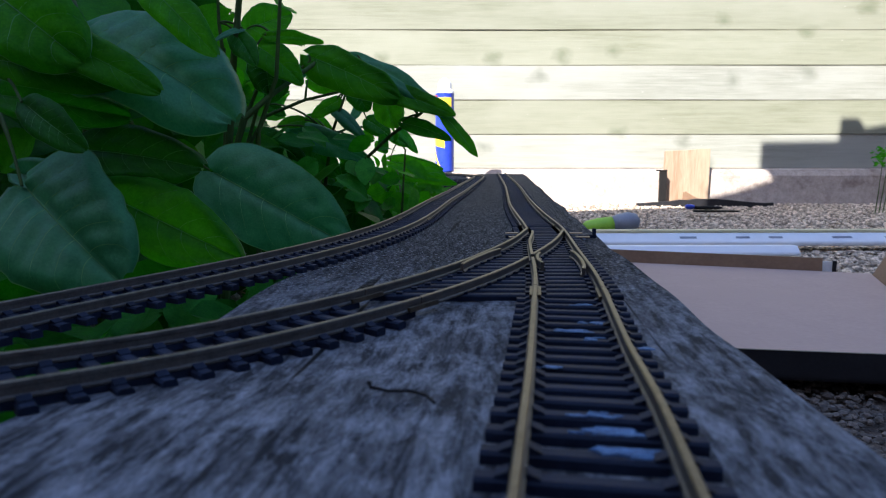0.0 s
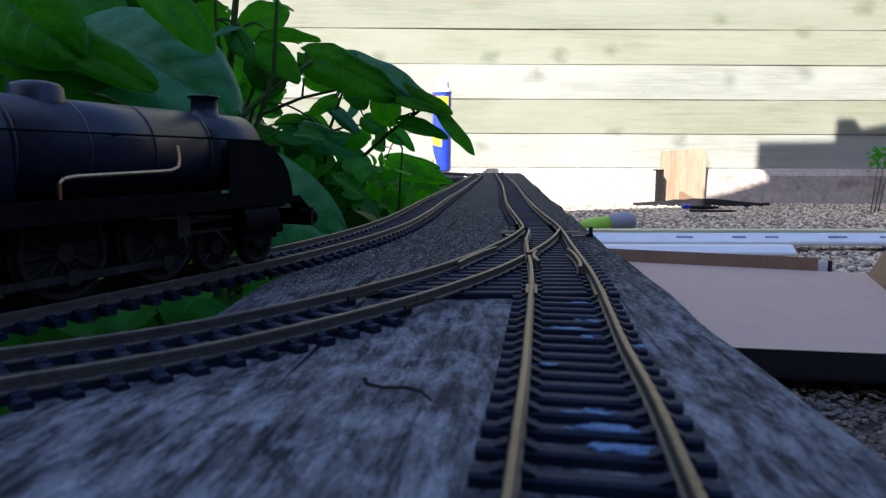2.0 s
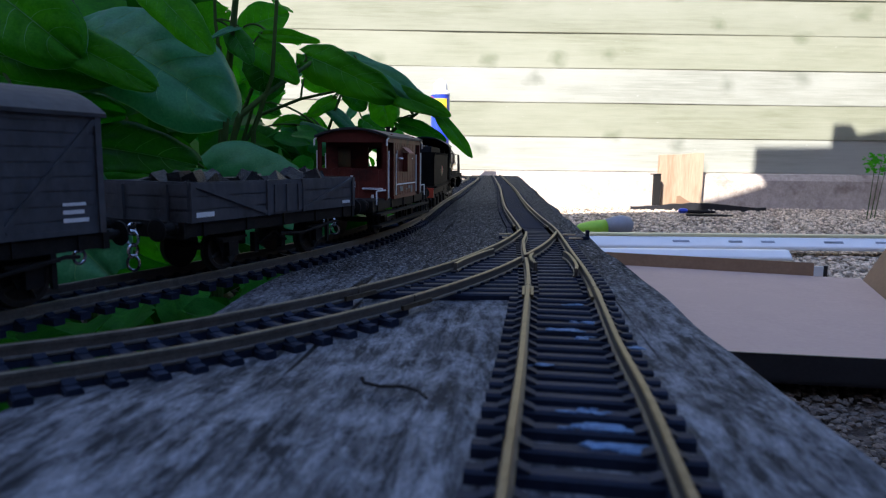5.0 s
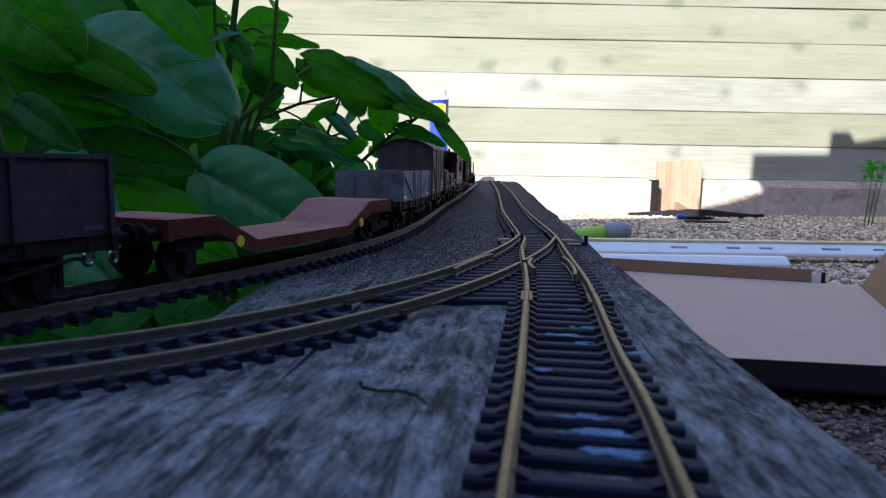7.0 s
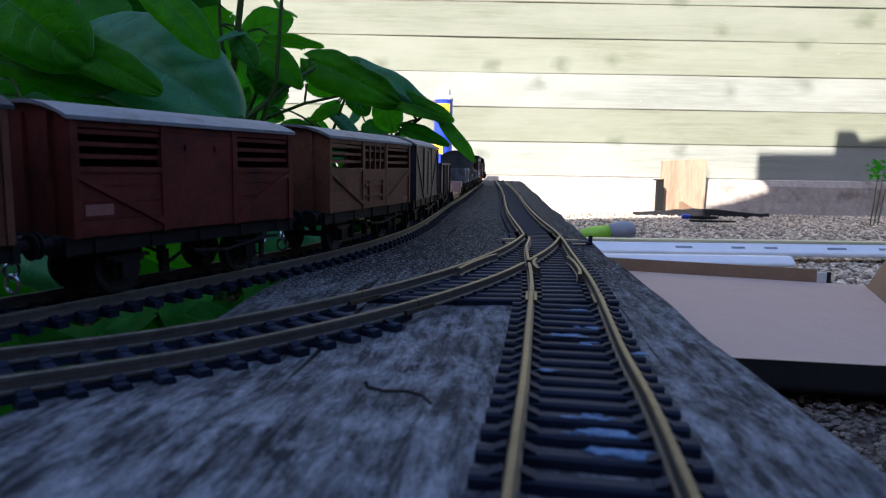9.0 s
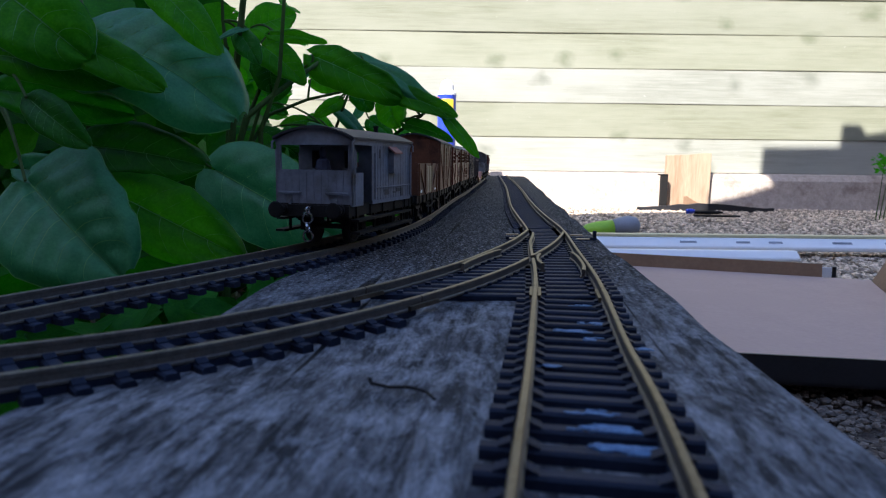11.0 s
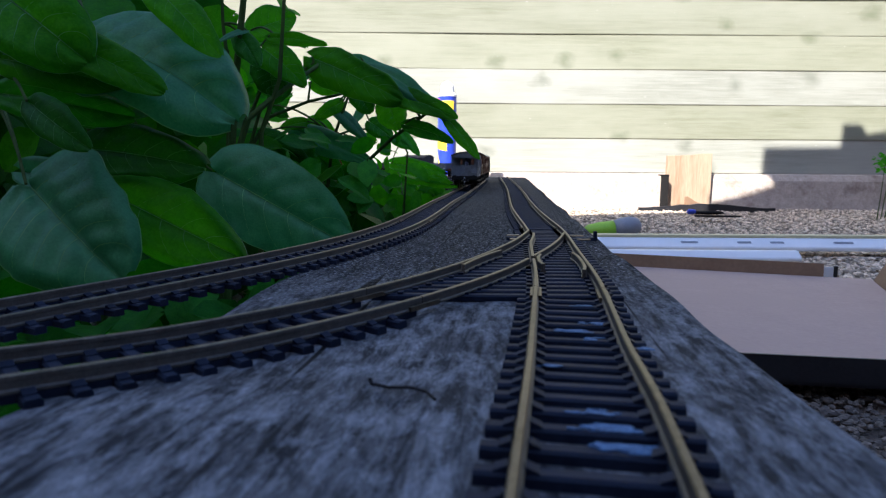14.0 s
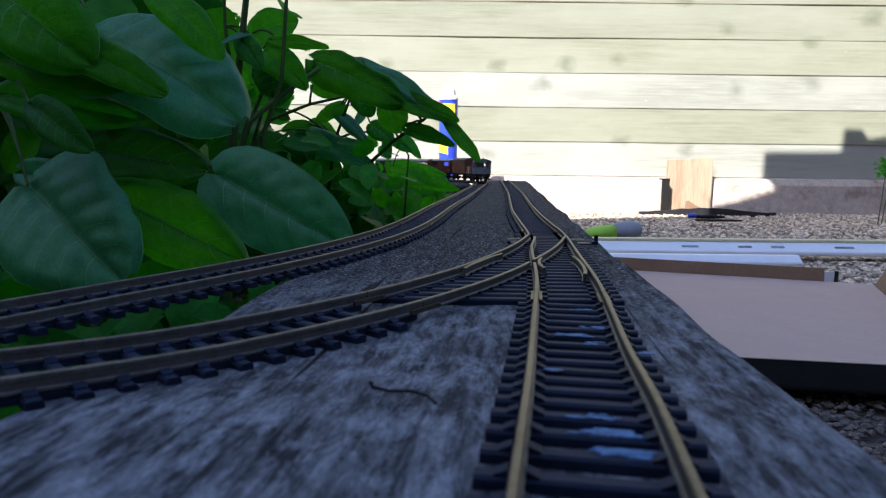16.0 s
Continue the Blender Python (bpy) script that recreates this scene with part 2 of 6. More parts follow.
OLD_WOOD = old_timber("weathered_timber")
RAIL = material("nickel_silver_rail", (0.09, 0.075, 0.052), (0.25, 0.21, 0.15), 0.48, 300, bump=0.2, metal=1.0, depth=0.0002)
RAIL_DULL = material("tarnished_rail_web", (0.055, 0.048, 0.040), (0.120, 0.105, 0.088), 0.5, 300, bump=0.2, depth=0.0002, gloss=0.35)
SLEEPER = material("black_sleeper_plastic", (0.006, 0.010, 0.024), (0.016, 0.024, 0.048), 0.66, 500, bump=0.3, vary=0.25, depth=0.0002, gloss=0.2)
FENCE = painted_fence("green_painted_timber", 0.35)
FENCE_PALE = painted_fence("pale_painted_timber", 0.47, 0.45)
GRAVEL_BOARD = material("rough_gravel_board", (0.34, 0.28, 0.23), (0.56, 0.48, 0.41), 0.9, 60, bump=0.8, spot=(0.26, 0.20, 0.16), spot_scale=14, depth=0.003)
GRAVEL = material("pea_gravel", (0.36, 0.265, 0.18), (0.72, 0.60, 0.46), 0.8, 120, bump=0.5, vary=0.6, depth=0.001, island=True)
SOIL = material("gravelly_earth", (0.06, 0.045, 0.035), (0.20, 0.15, 0.115), 0.95, 70, bump=1.0, spot=(0.30, 0.25, 0.2), spot_scale=90, depth=0.004)
POST = material("sawn_post", (0.30, 0.20, 0.125), (0.46, 0.345, 0.235), 0.8, 40, (1, 1, 0.1), 0.5, spot=(0.26, 0.15, 0.08), spot_scale=14, depth=0.001)
CARD = material("brown_cardboard", (0.45, 0.32, 0.265), (0.52, 0.375, 0.31), 0.85, 30, bump=0.1, spot=(0.48, 0.345, 0.285), spot_scale=5, depth=0.0004)
CARD_EDGE = material("dark_cardboard", (0.20, 0.12, 0.07), (0.27, 0.17, 0.10), 0.85, 40, bump=0.15, depth=0.0004)
BLACK_CARD = material("black_printed_card", (0.008, 0.008, 0.01), (0.02, 0.02, 0.024), 0.5, 60, bump=0.1, depth=0.0003)
WHITE_PVC = material("white_plastic", (0.82, 0.83, 0.85), (0.88, 0.89, 0.90), 0.35, 14, bump=0.05, depth=0.0003)
YELLOWED = material("yellowed_edge", (0.62, 0.56, 0.33), (0.74, 0.68, 0.42), 0.5, 20, bump=0.05, depth=0.0003)
LEAF = material("green_leaf", (0.024, 0.165, 0.004), (0.060, 0.28, 0.010), 0.5, 130, bump=0.6, vary=0.3, translucent=0.42, depth=0.001, gloss=0.08)
LEAF_DARK = material("dark_leaf", (0.016, 0.108, 0.010), (0.040, 0.195, 0.020), 0.5, 130, bump=0.6, vary=0.4, translucent=0.36, depth=0.001, gloss=0.1)
LEAF_BLUE = material("blue_green_leaf", (0.026, 0.140, 0.052), (0.058, 0.225, 0.085), 0.46, 130, bump=0.5, vary=0.15, translucent=0.25, depth=0.0006, gloss=0.3)
VEIN = material("leaf_vein", (0.07, 0.24, 0.06), (0.14, 0.36, 0.11), 0.45, 60, bump=0.1, translucent=0.2)
STEM = material("green_stem", (0.030, 0.060, 0.012), (0.07, 0.13, 0.03), 0.7, 60, (1, 1, 0.2), 0.3, gloss=0.15)
LOCO_BLACK = material("matt_black_paint", (0.004, 0.004, 0.0045), (0.011, 0.011, 0.0115), 0.72, 90, bump=0.06, depth=0.0003, gloss=0.05)
# blue in this black stands in for sky sheen on boiler and cab roof
BOILER_BLACK = material("satin_black_paint", (0.006, 0.009, 0.022), (0.010, 0.016, 0.040), 0.38, 90, bump=0.05, depth=0.0003, gloss=0.38)
UNDER = material("grimy_underframe", (0.005, 0.005, 0.005), (0.018, 0.016, 0.015), 0.7, 200, bump=0.3, depth=0.0004, gloss=0.22)
WHEEL = material("blackened_wheel", (0.015, 0.014, 0.013), (0.04, 0.036, 0.032), 0.5, 200, bump=0.1, depth=0.0002, gloss=0.22)
STEEL = material("bright_steel", (0.45, 0.45, 0.46), (0.7, 0.7, 0.7), 0.25, 200, bump=0.05, metal=1.0)
DARK_STEEL = material("oily_steel", (0.03, 0.03, 0.03), (0.10, 0.098, 0.095), 0.45, 200, bump=0.05, metal=0.8)
BRASS = material("copper_pipe", (0.42, 0.26, 0.12), (0.62, 0.42, 0.22), 0.35, 200, bump=0.05, metal=1.0)
RED = material("red_buffer_beam", (0.42, 0.05, 0.025), (0.55, 0.075, 0.035), 0.45, 120, bump=0.05)
CREAM = material("cream_paint", (0.62, 0.54, 0.26), (0.72, 0.63, 0.34), 0.5, 120, bump=0.03)
WHITE = material("white_paint", (0.72, 0.72, 0.73), (0.82, 0.82, 0.82), 0.45, 120, bump=0.05)
COAL = material("coal", (0.004, 0.004, 0.005), (0.018, 0.018, 0.020), 0.4, 300, bump=1.0, depth=0.001, gloss=0.3)
BAUXITE = material("bauxite_brown", (0.088, 0.019, 0.014), (0.148, 0.034, 0.024), 0.5, 80, bump=0.15, spot=(0.045, 0.016, 0.014), spot_scale=60, depth=0.0003, gloss=0.22)
RUST = material("faded_rust_brown", (0.10, 0.042, 0.024), (0.18, 0.075, 0.042), 0.55, 90, bump=0.2, spot=(0.05, 0.025, 0.018), spot_scale=70, depth=0.0003, gloss=0.22)
PINK = material("dusty_red_oxide", (0.24, 0.10, 0.085), (0.34, 0.16, 0.135), 0.6, 70, bump=0.15, spot=(0.18, 0.075, 0.06), spot_scale=60, depth=0.0003, gloss=0.22)
GREY = material("wagon_grey", (0.055, 0.058, 0.066), (0.105, 0.108, 0.118), 0.6, 80, (1, 1, 0.6), 0.2, spot=(0.04, 0.04, 0.042), spot_scale=70, depth=0.0003, gloss=0.22)
PALE_GREY = material("pale_wagon_grey", (0.13, 0.145, 0.175), (0.23, 0.25, 0.29), 0.6, 80, bump=0.2, spot=(0.09, 0.088, 0.085), spot_scale=70, depth=0.0003, gloss=0.3)
MINERAL = material("rusting_steel_plate", (0.026, 0.024, 0.032), (0.060, 0.054, 0.066), 0.55, 70, bump=0.25, spot=(0.10, 0.045, 0.028), spot_scale=90, spot_amount=0.2, depth=0.0003, gloss=0.25)
CREST = material("dull_cream_transfer", (0.26, 0.22, 0.14), (0.36, 0.31, 0.21), 0.6, 120, bump=0.03)
# darker copy of the gravel: shade beside the timber put into the colour
GRAVEL_SHADED = material("shade_toned_gravel", (0.07, 0.055, 0.045), (0.20, 0.16, 0.125), 0.8, 120, bump=0.5, vary=0.55, depth=0.001, island=True)
DARK_GREY = material("dark_wagon_grey", (0.022, 0.024, 0.030), (0.048, 0.050, 0.058), 0.55, 80, bump=0.2, spot=(0.02, 0.019, 0.02), spot_scale=60, depth=0.0003, gloss=0.22)
ROOF = material("pale_van_roof", (0.15, 0.16, 0.18), (0.25, 0.26, 0.28), 0.6, 60, bump=0.1, spot=(0.10, 0.10, 0.105), spot_scale=50)
DARK_ROOF = material("sooty_roof", (0.03, 0.03, 0.033), (0.065, 0.065, 0.07), 0.6, 60, bump=0.1, gloss=0.22)
TAN = material("tan_timber", (0.40, 0.29, 0.16), (0.55, 0.42, 0.26), 0.6, 90, (1, 1, 0.3), 0.2)
BLUE = material("blue_tin", (0.025, 0.05, 0.40), (0.04, 0.075, 0.52), 0.3, 40, bump=0.02)
YELLOW = material("yellow_ink", (0.80, 0.55, 0.03), (0.88, 0.63, 0.05), 0.4, 60, bump=0.02)
SMEAR = material("pale_blue_smear", (0.03, 0.06, 0.14), (0.15, 0.28, 0.48), 0.6, 700, bump=0.4, depth=0.0003, gloss=0.12)
LIME = material("lime_green_grip", (0.26, 0.52, 0.03), (0.34, 0.62, 0.05), 0.45, 60, bump=0.1)
GRIP_GREY = material("grey_grip", (0.20, 0.22, 0.27), (0.28, 0.30, 0.35), 0.5, 60, bump=0.1)
PLASTER = material("unseen_wall_brick", (0.13, 0.075, 0.055), (0.22, 0.13, 0.10), 0.9, 8, bump=0.3)
BLUE_CLOTH = material("blue_uniform_paint", (0.015, 0.02, 0.05), (0.03, 0.04, 0.08), 0.6, 80, bump=0.05)

# ---- the lie of the land: ground at 0, timber top, rail top ----
TOP, RAIL_Z, FENCE_Y = 0.1025, 0.107, 2.24


def smooth_step(a, b, v):
    t = min(1, max(0, (v - a) / (b - a)))
    return t * t * (3 - 2 * t)


def bow(y):
    """The timber's crown towards its near end."""
    return 0.0021 * (1 - smooth_step(0.075, 0.125, y))


def smooth_path(points, step=0.004, rounds=60):
    """A smooth line through plan points."""
    p = [Vector(q) / 1000 for q in points]
    out = []
    for i in range(len(p) - 1):
        a, b, c, d = p[max(i - 1, 0)], p[i], p[i + 1], p[min(i + 2, len(p) - 1)]
        n = max(2, int((c - b).length / step))
        for k in range(n):
            t = k / n
            out.append(0.5 * (2 * b + (c - a) * t + (2 * a - 5 * b + 4 * c - d) * t * t + (3 * b - a - 3 * c + d) * t ** 3))
    out.append(p[-1])
    q = np.array([tuple(v) for v in out])
    for _ in range(rounds):
        q[1:-1] = 0.25 * q[:-2] + 0.5 * q[1:-1] + 0.25 * q[2:]
    return q


class Line:
    """A track's centre line, with the distance along it."""
    def __init__(self, points, rounds=60):
        self.p = smooth_path(points, rounds=rounds)
        self.s = np.r_[0, np.cumsum(np.linalg.norm(np.diff(self.p, axis=0), axis=1))]
        t = np.gradient(self.p, axis=0)
        self.t = t / np.linalg.norm(t, axis=1)[:, None]

    def at(self, s):
        x, y = np.interp(s, self.s, self.p[:, 0]), np.interp(s, self.s, self.p[:, 1])
        tx, ty = np.interp(s, self.s, self.t[:, 0]), np.interp(s, self.s, self.t[:, 1])
        return x, y, math.atan2(-tx, ty)          # heading: 0 looks along +y


def loop_points():
    """The running line: straight in, the long curve along the timber, then the tight curve away behind the plants."""
    mid = [(-99, 142), (-92, 155), (-80.5, 175), (-67, 201), (-52, 232), (-40, 270), (-29, 312), (-20.5, 365), (-13, 435), (-4, 535), (3, 600), (16, 715),
           (28, 840), (44.5, 1006), (65.5, 1227)]
    d = Vector((0.44, 1)).normalized()
    pts = [tuple(Vector(mid[0]) - d * 100 * k) for k in range(25, 0, -1)] + mid
    h = math.atan2(mid[-1][1] - mid[-2][1], mid[-1][0] - mid[-2][0])
    p = Vector(mid[-1])
    for k in range(1):
        p = p + 40 * Vector((math.cos(h), math.sin(h)))
        pts.append(tuple(p))
    for k in range(16):
        h += 0.1
        p = p + 38 * Vector((math.cos(h - 0.05), math.sin(h - 0.05)))
        pts.append(tuple(p))
    for k in range(14):
        p = p + 100 * Vector((math.cos(h), math.sin(h)))
        pts.append(tuple(p))
    return pts


LOOP = Line(loop_points(), 150)
LOOP_S0 = LOOP.s[np.argmin(np.abs(LOOP.p[:, 1] - 0.142) + np.abs(LOOP.p[:, 0] + 0.099))]
SIDING = Line([(-15, -120), (-4, -60), (6, 0), (17, 69), (20, 84), (25, 118), (33.5, 173), (37, 200), (41.3, 244), (49.3, 318), (52.5, 382), (58, 480), (67.7, 602), (88, 845),
               (115, 1228), (140, 1600)], 40)
BRANCH = Line([(-230, -40), (-150, 30), (-100, 72), (-68, 100), (-54, 112.5), (-42, 124.5), (-29.5, 138.5), (-17.5, 154), (-4.5, 175), (11, 203), (22, 230), (34.5, 263), (42.5, 290), (49.3, 318)], 30)

# ---- ground ----
bm = bm_new()
n = 60
grid = [[bm.verts.new((-9 + 18 * i / n, -9 + 18 * j / n, -0.012 + 0.006 * noise.noise((i * 0.7, j * 0.7, 0)))) for i in range(n + 1)] for j in range(n + 1)]
for j in range(n):
    for i in range(n):
        bm.faces.new((grid[j][i], grid[j][i + 1], grid[j + 1][i + 1], grid[j + 1][i]))
far = [bm.verts.new((x, y, -0.012)) for x, y in ((-400, -400), (400, -400), (400, 400), (-400, 400))]
rim = [grid[0][0], grid[0][n], grid[n][n], grid[n][0]]
edges = [[grid[0][i] for i in range(n + 1)], [grid[j][n] for j in range(n + 1)], [grid[n][n - i] for i in range(n + 1)], [grid[n - j][0] for j in range(n + 1)]]
for k in range(4):
    bm.faces.new([far[k], far[(k + 1) % 4]] + edges[k][::-1])
tagged(part("ground", bm, SOIL), "pale brown gravelly earth of a garden", "ground", kind="structure")

# loose stones
rng = random.Random(4)
verts, faces = [], []
base_bm = bmesh.new()
bmesh.ops.create_icosphere(base_bm, subdivisions=1, radius=1)
ico = [v.co.copy() for v in base_bm.verts]
ico_f = [[v.index for v in f.verts] for f in base_bm.faces]
base_bm.free()


def stone(x, y, r):
    k = len(verts)
    turn = Euler((rng.uniform(0, 6), rng.uniform(0, 6), rng.uniform(0, 6))).to_matrix()
    sx, sy, sz = r * rng.uniform(0.7, 1.4), r * rng.uniform(0.6, 1.1), r * rng.uniform(0.4, 0.75)
    flat = Euler((0, 0, rng.uniform(0, 6))).to_matrix()
    for c in ico:
        q = turn @ c
        q = Vector((q.x * sx, q.y * sy, q.z * sz)) * (1 + 0.35 * rng.uniform(-0.5, 0.5))
        q = flat @ q
        verts.append((x + q.x, y + q.y, -0.008 + sz * 0.6 + q.z))
    faces.extend([[k + i for i in f] for f in ico_f])


for _ in range(24000):
    y = rng.uniform(0.5, 2.2)
    stone(rng.uniform(0.02 + 0.06 * y, 0.1 + 0.75 * y), y, rng.uniform(0.0018, 0.0055))
for _ in range(1800):
    stone(rng.uniform(-0.6, 0.05), rng.uniform(0.2, 2.1), rng.uniform(0.004, 0.009))


def scatter(name, mat, label):
    me = bpy.data.meshes.new(name)
    me.from_pydata(verts, [], faces)
    me.materials.append(mat)
    tagged(new(name, me), label, "gravel", kind="stuff")
    verts.clear(), faces.clear()


scatter("gravel", GRAVEL, "loose tan and cream pea gravel over the earth")
# stones in the shade-dark colour, between timber and carton
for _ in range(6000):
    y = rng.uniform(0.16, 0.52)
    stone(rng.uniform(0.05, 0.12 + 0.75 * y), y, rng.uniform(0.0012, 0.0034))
scatter("damp_gravel", GRAVEL_SHADED, "gravel beside the timber, coloured dark for the shade there")

# ---- fence: green boards over a rough gravel board ----
fence = tagged(new("fence_wall"), "pale green painted timber fence of overlapping boards", "fence", kind="structure")
PITCH_Z, FENCE_0 = 0.1117, 0.108
for k in range(15):
    z0 = FENCE_0 + PITCH_Z * k
    for j, (x0, x1) in enumerate(((-4.2, -1.4), (-1.397, 1.9), (1.903, 4.4))):
        bm = bm_new()
        cols, prof = 34, [(0.0058, 0.0), (0.0072, 0.002), (0.0072, 0.006), (0.0062, 0.05), (0.004, PITCH_Z + 0.012), (-0.008, PITCH_Z + 0.012), (-0.008, 0.0)]
        rows = []
        for c in range(cols + 1):
            x = x0 + (x1 - x0) * c / cols
            w = 0.0025 * noise.noise((x * 1.7, k * 3.1, j)) + 0.0008 * noise.noise((x * 9, k * 3.1, j))
            rows.append([bm.verts.new((x, FENCE_Y - d - w, z0 + h + (w * 0.8 if h < 0.02 else 0))) for d, h in prof])
        for a, b in zip(rows, rows[1:]):
            for i in range(len(prof)):
                bm.faces.new((a[i], b[i], b[(i + 1) % len(prof)], a[(i + 1) % len(prof)]))
        bm.faces.new(rows[0]), bm.faces.new(rows[-1][::-1])
        # lowest and third boards take the paler, whiter tone
        part("board", bm, FENCE_PALE if k in (0, 2) else FENCE, fence)
bm = bm_new()
cols = 60
rows = []
for c in range(cols + 1):
    x = -4.2 + 8.6 * c / cols
    w = 0.004 * noise.noise((x * 3, 5, 1))
    rows.append([bm.verts.new((x, FENCE_Y - d - w, h)) for d, h in ((0.075, -0.02), (0.066, 0.03), (0.062, 0.085), (0.05, 0.104), (0.0, 0.107), (-0.02, 0.107), (-0.02, -0.02))])
for a, b in zip(rows, rows[1:]):
    for i in range(7):
        bm.faces.new((a[i], b[i], b[(i + 1) % 7], a[(i + 1) % 7]))
bm.faces.new(rows[0]), bm.faces.new(rows[-1][::-1])
tagged(part("gravel_board", bm, GRAVEL_BOARD, fence), "rough brown gravel board along the foot of the fence")
for k in range(6):
    bm = bm_new()
    box(bm, -3.9 + 1.6 * k, -3.8 + 1.6 * k, FENCE_Y + 0.01, FENCE_Y + 0.1, -0.02, 1.85)
    part("fence_post", bevelled(bm, 0.004), FENCE, fence)

# ---- unseen house wall and shadow caster behind, shaped to shade the near garden ----
HOUSE_Y = -2.2


def shade_height(x, y, z):
    """Where an unseen blocker must end to shade the point (x, y, z): across and up."""
    k = (y - HOUSE_Y) / -SUN.y
    return x + k * SUN.x, z + k * SUN.z


gb_y = FENCE_Y - 0.06
fy = FENCE_Y - 0.01
# top of the unseen wall, cut to the shade's edge on ground and gravel board
outline = [shade_height(*p) for p in ((-6.0, 1.84, 0.0), (0.36, 1.84, 0.0), (0.80, 2.02, 0.0), (0.87, gb_y, 0.008), (0.98, gb_y, 0.036), (1.13, gb_y, 0.088), (1.18, gb_y, 0.098), (4.5, gb_y, 0.11))]
# added unseen caster, its outline traced back from the shadow on the fence
caster_outline = [shade_height(x, fy, z) for x, z in ((1.05, 0.112), (1.052, 0.208), (1.305, 0.212), (1.31, 0.285), (1.37, 0.285), (1.385, 0.25), (1.55, 0.28), (2.4, 0.5), (4.5, 0.5), (4.5, 0.112))]
bm = bm_new()
prism(bm, [(outline[0][0], -0.05)] + outline + [(outline[-1][0], -0.05)], "y", HOUSE_Y - 0.25, HOUSE_Y)
tagged(part("house_wall", bm, PLASTER), "unseen brick house wall behind the garden, its top cut to cast the shade", "wall", kind="structure")
bm = bm_new()
prism(bm, caster_outline, "y", HOUSE_Y - 0.24, HOUSE_Y - 0.01)
tagged(part("house_eave", bm, PLASTER), "unseen block shaped to cast the stepped shadow on the fence", "roof", kind="structure")
# unseen walls, added to keep sky light off the train's sides
for name, x0, x1 in (("side_wall_west", -2.1, -1.9), ("side_wall_east", 2.0, 2.2)):
    bm = bm_new()
    box(bm, x0, x1, HOUSE_Y, FENCE_Y - 0.09, -0.05, 1.2)
    tagged(part(name, bm, PLASTER), "unseen brick side wall, added to hold back sky light", "wall", kind="structure")


# ---- timbers that carry the tracks ----
def timber(name, label, corner, along, length, width, depth, seed, bowed=False, lift=0.0):
    """A worn sawn timber: corner is its near left top corner, along its direction in plan."""
    a = Vector(along).normalized()
    r = Vector((a.y, -a.x))
    bm = bm_new()
    nl, nw = max(12, int(length / 0.006)), 30
    profile = [(-0.5, -1.0), (-0.5, -0.12)]
    profile += [(-0.5 + 0.02 * (1 - math.cos(t)), -0.06 * (1 - math.sin(t))) for t in (0.4, 0.9, 1.4)]
    profile += [(-0.47 + 0.94 * i / nw, 0) for i in range(nw + 1)]
    profile += [(0.5 - 0.02 * (1 - math.cos(t)), -0.06 * (1 - math.sin(t))) for t in (1.4, 0.9, 0.4)]
    profile += [(0.5, -0.12), (0.5, -1.0)]
    rows = []
    for i in range(nl + 1):
        s = length * i / nl
        row = []
        for u, v in profile:
            rough = 1.0 if v > -0.5 else 0.3
            q = Vector(corner) + a * s + r * ((u + 0.5) * width)
            edge = max(0, abs(u) - 0.44) / 0.06
            g = 0.00045 * noise.noise((u * 42, s * 7, seed)) + 0.0003 * noise.noise((u * 120, s * 12, seed + 3)) + 0.0016 * edge * noise.noise((s * 26, u * 3, seed + 9))
            crack = noise.noise((u * 26 + 0.6 * noise.noise((s * 9, 2, seed)), s * 2.2, seed + 20))
            g -= 0.0011 * max(0, 0.10 - abs(crack)) / 0.10 * max(0, noise.noise((u * 5, s * 6, seed + 31)) + 0.1)
            side = 0.0012 * noise.noise((s * 16, v * 4, seed + 5)) * (1 if u > 0 else -1) if abs(u) > 0.45 else 0
            q = q + r * side
            crown = bow(q.y) * smooth_step(0.002, 0.018, (0.5 - u) * width) if bowed else 0
            if bowed and u > 0.4:
                q = q + r * (0.003 * (1 - smooth_step(0.08, 0.37, q.y)))
            row.append(bm.verts.new((q.x, q.y, TOP + lift + (v * depth if v < 0 else 0) + (min(g, 0.0) if abs(u) < 0.44 else g * 1.2) * rough + crown)))
        rows.append(row)
    for p, q in zip(rows, rows[1:]):
        for i in range(len(profile) - 1):
            bm.faces.new((p[i], p[i + 1], q[i + 1], q[i]))
        bm.faces.new((p[-1], p[0], q[0], q[-1]))
    bm.faces.new(rows[0][::-1]), bm.faces.new(rows[-1])
    return tagged(part(name, bm, OLD_WOOD, smooth=False), label, "timber", kind="structure")


AX = Vector((0.0935, 1)).normalized()
ax_r = Vector((AX.y, -AX.x))
near = Vector((0.0467 + 0.0935 * -0.25, -0.25))
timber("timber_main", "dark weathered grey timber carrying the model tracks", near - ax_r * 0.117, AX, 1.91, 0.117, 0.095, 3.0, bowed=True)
timber("timber_corner", "weathered timber under the far curve of track", (-1.45, 1.67), (1, 0.0), 1.498, 0.40, 0.095, 8.0)
timber("timber_far", "weathered timber behind the far curve of track", (-1.3, 1.98), (1, 0.0), 1.325, 0.16, 0.095, 15.0)
timber("timber_rear", "weathered timber under the approach track", (-0.27 - 0.44 * 2.55, -2.45), (0.44, 1), 2.62, 0.11, 0.095, 12.0)
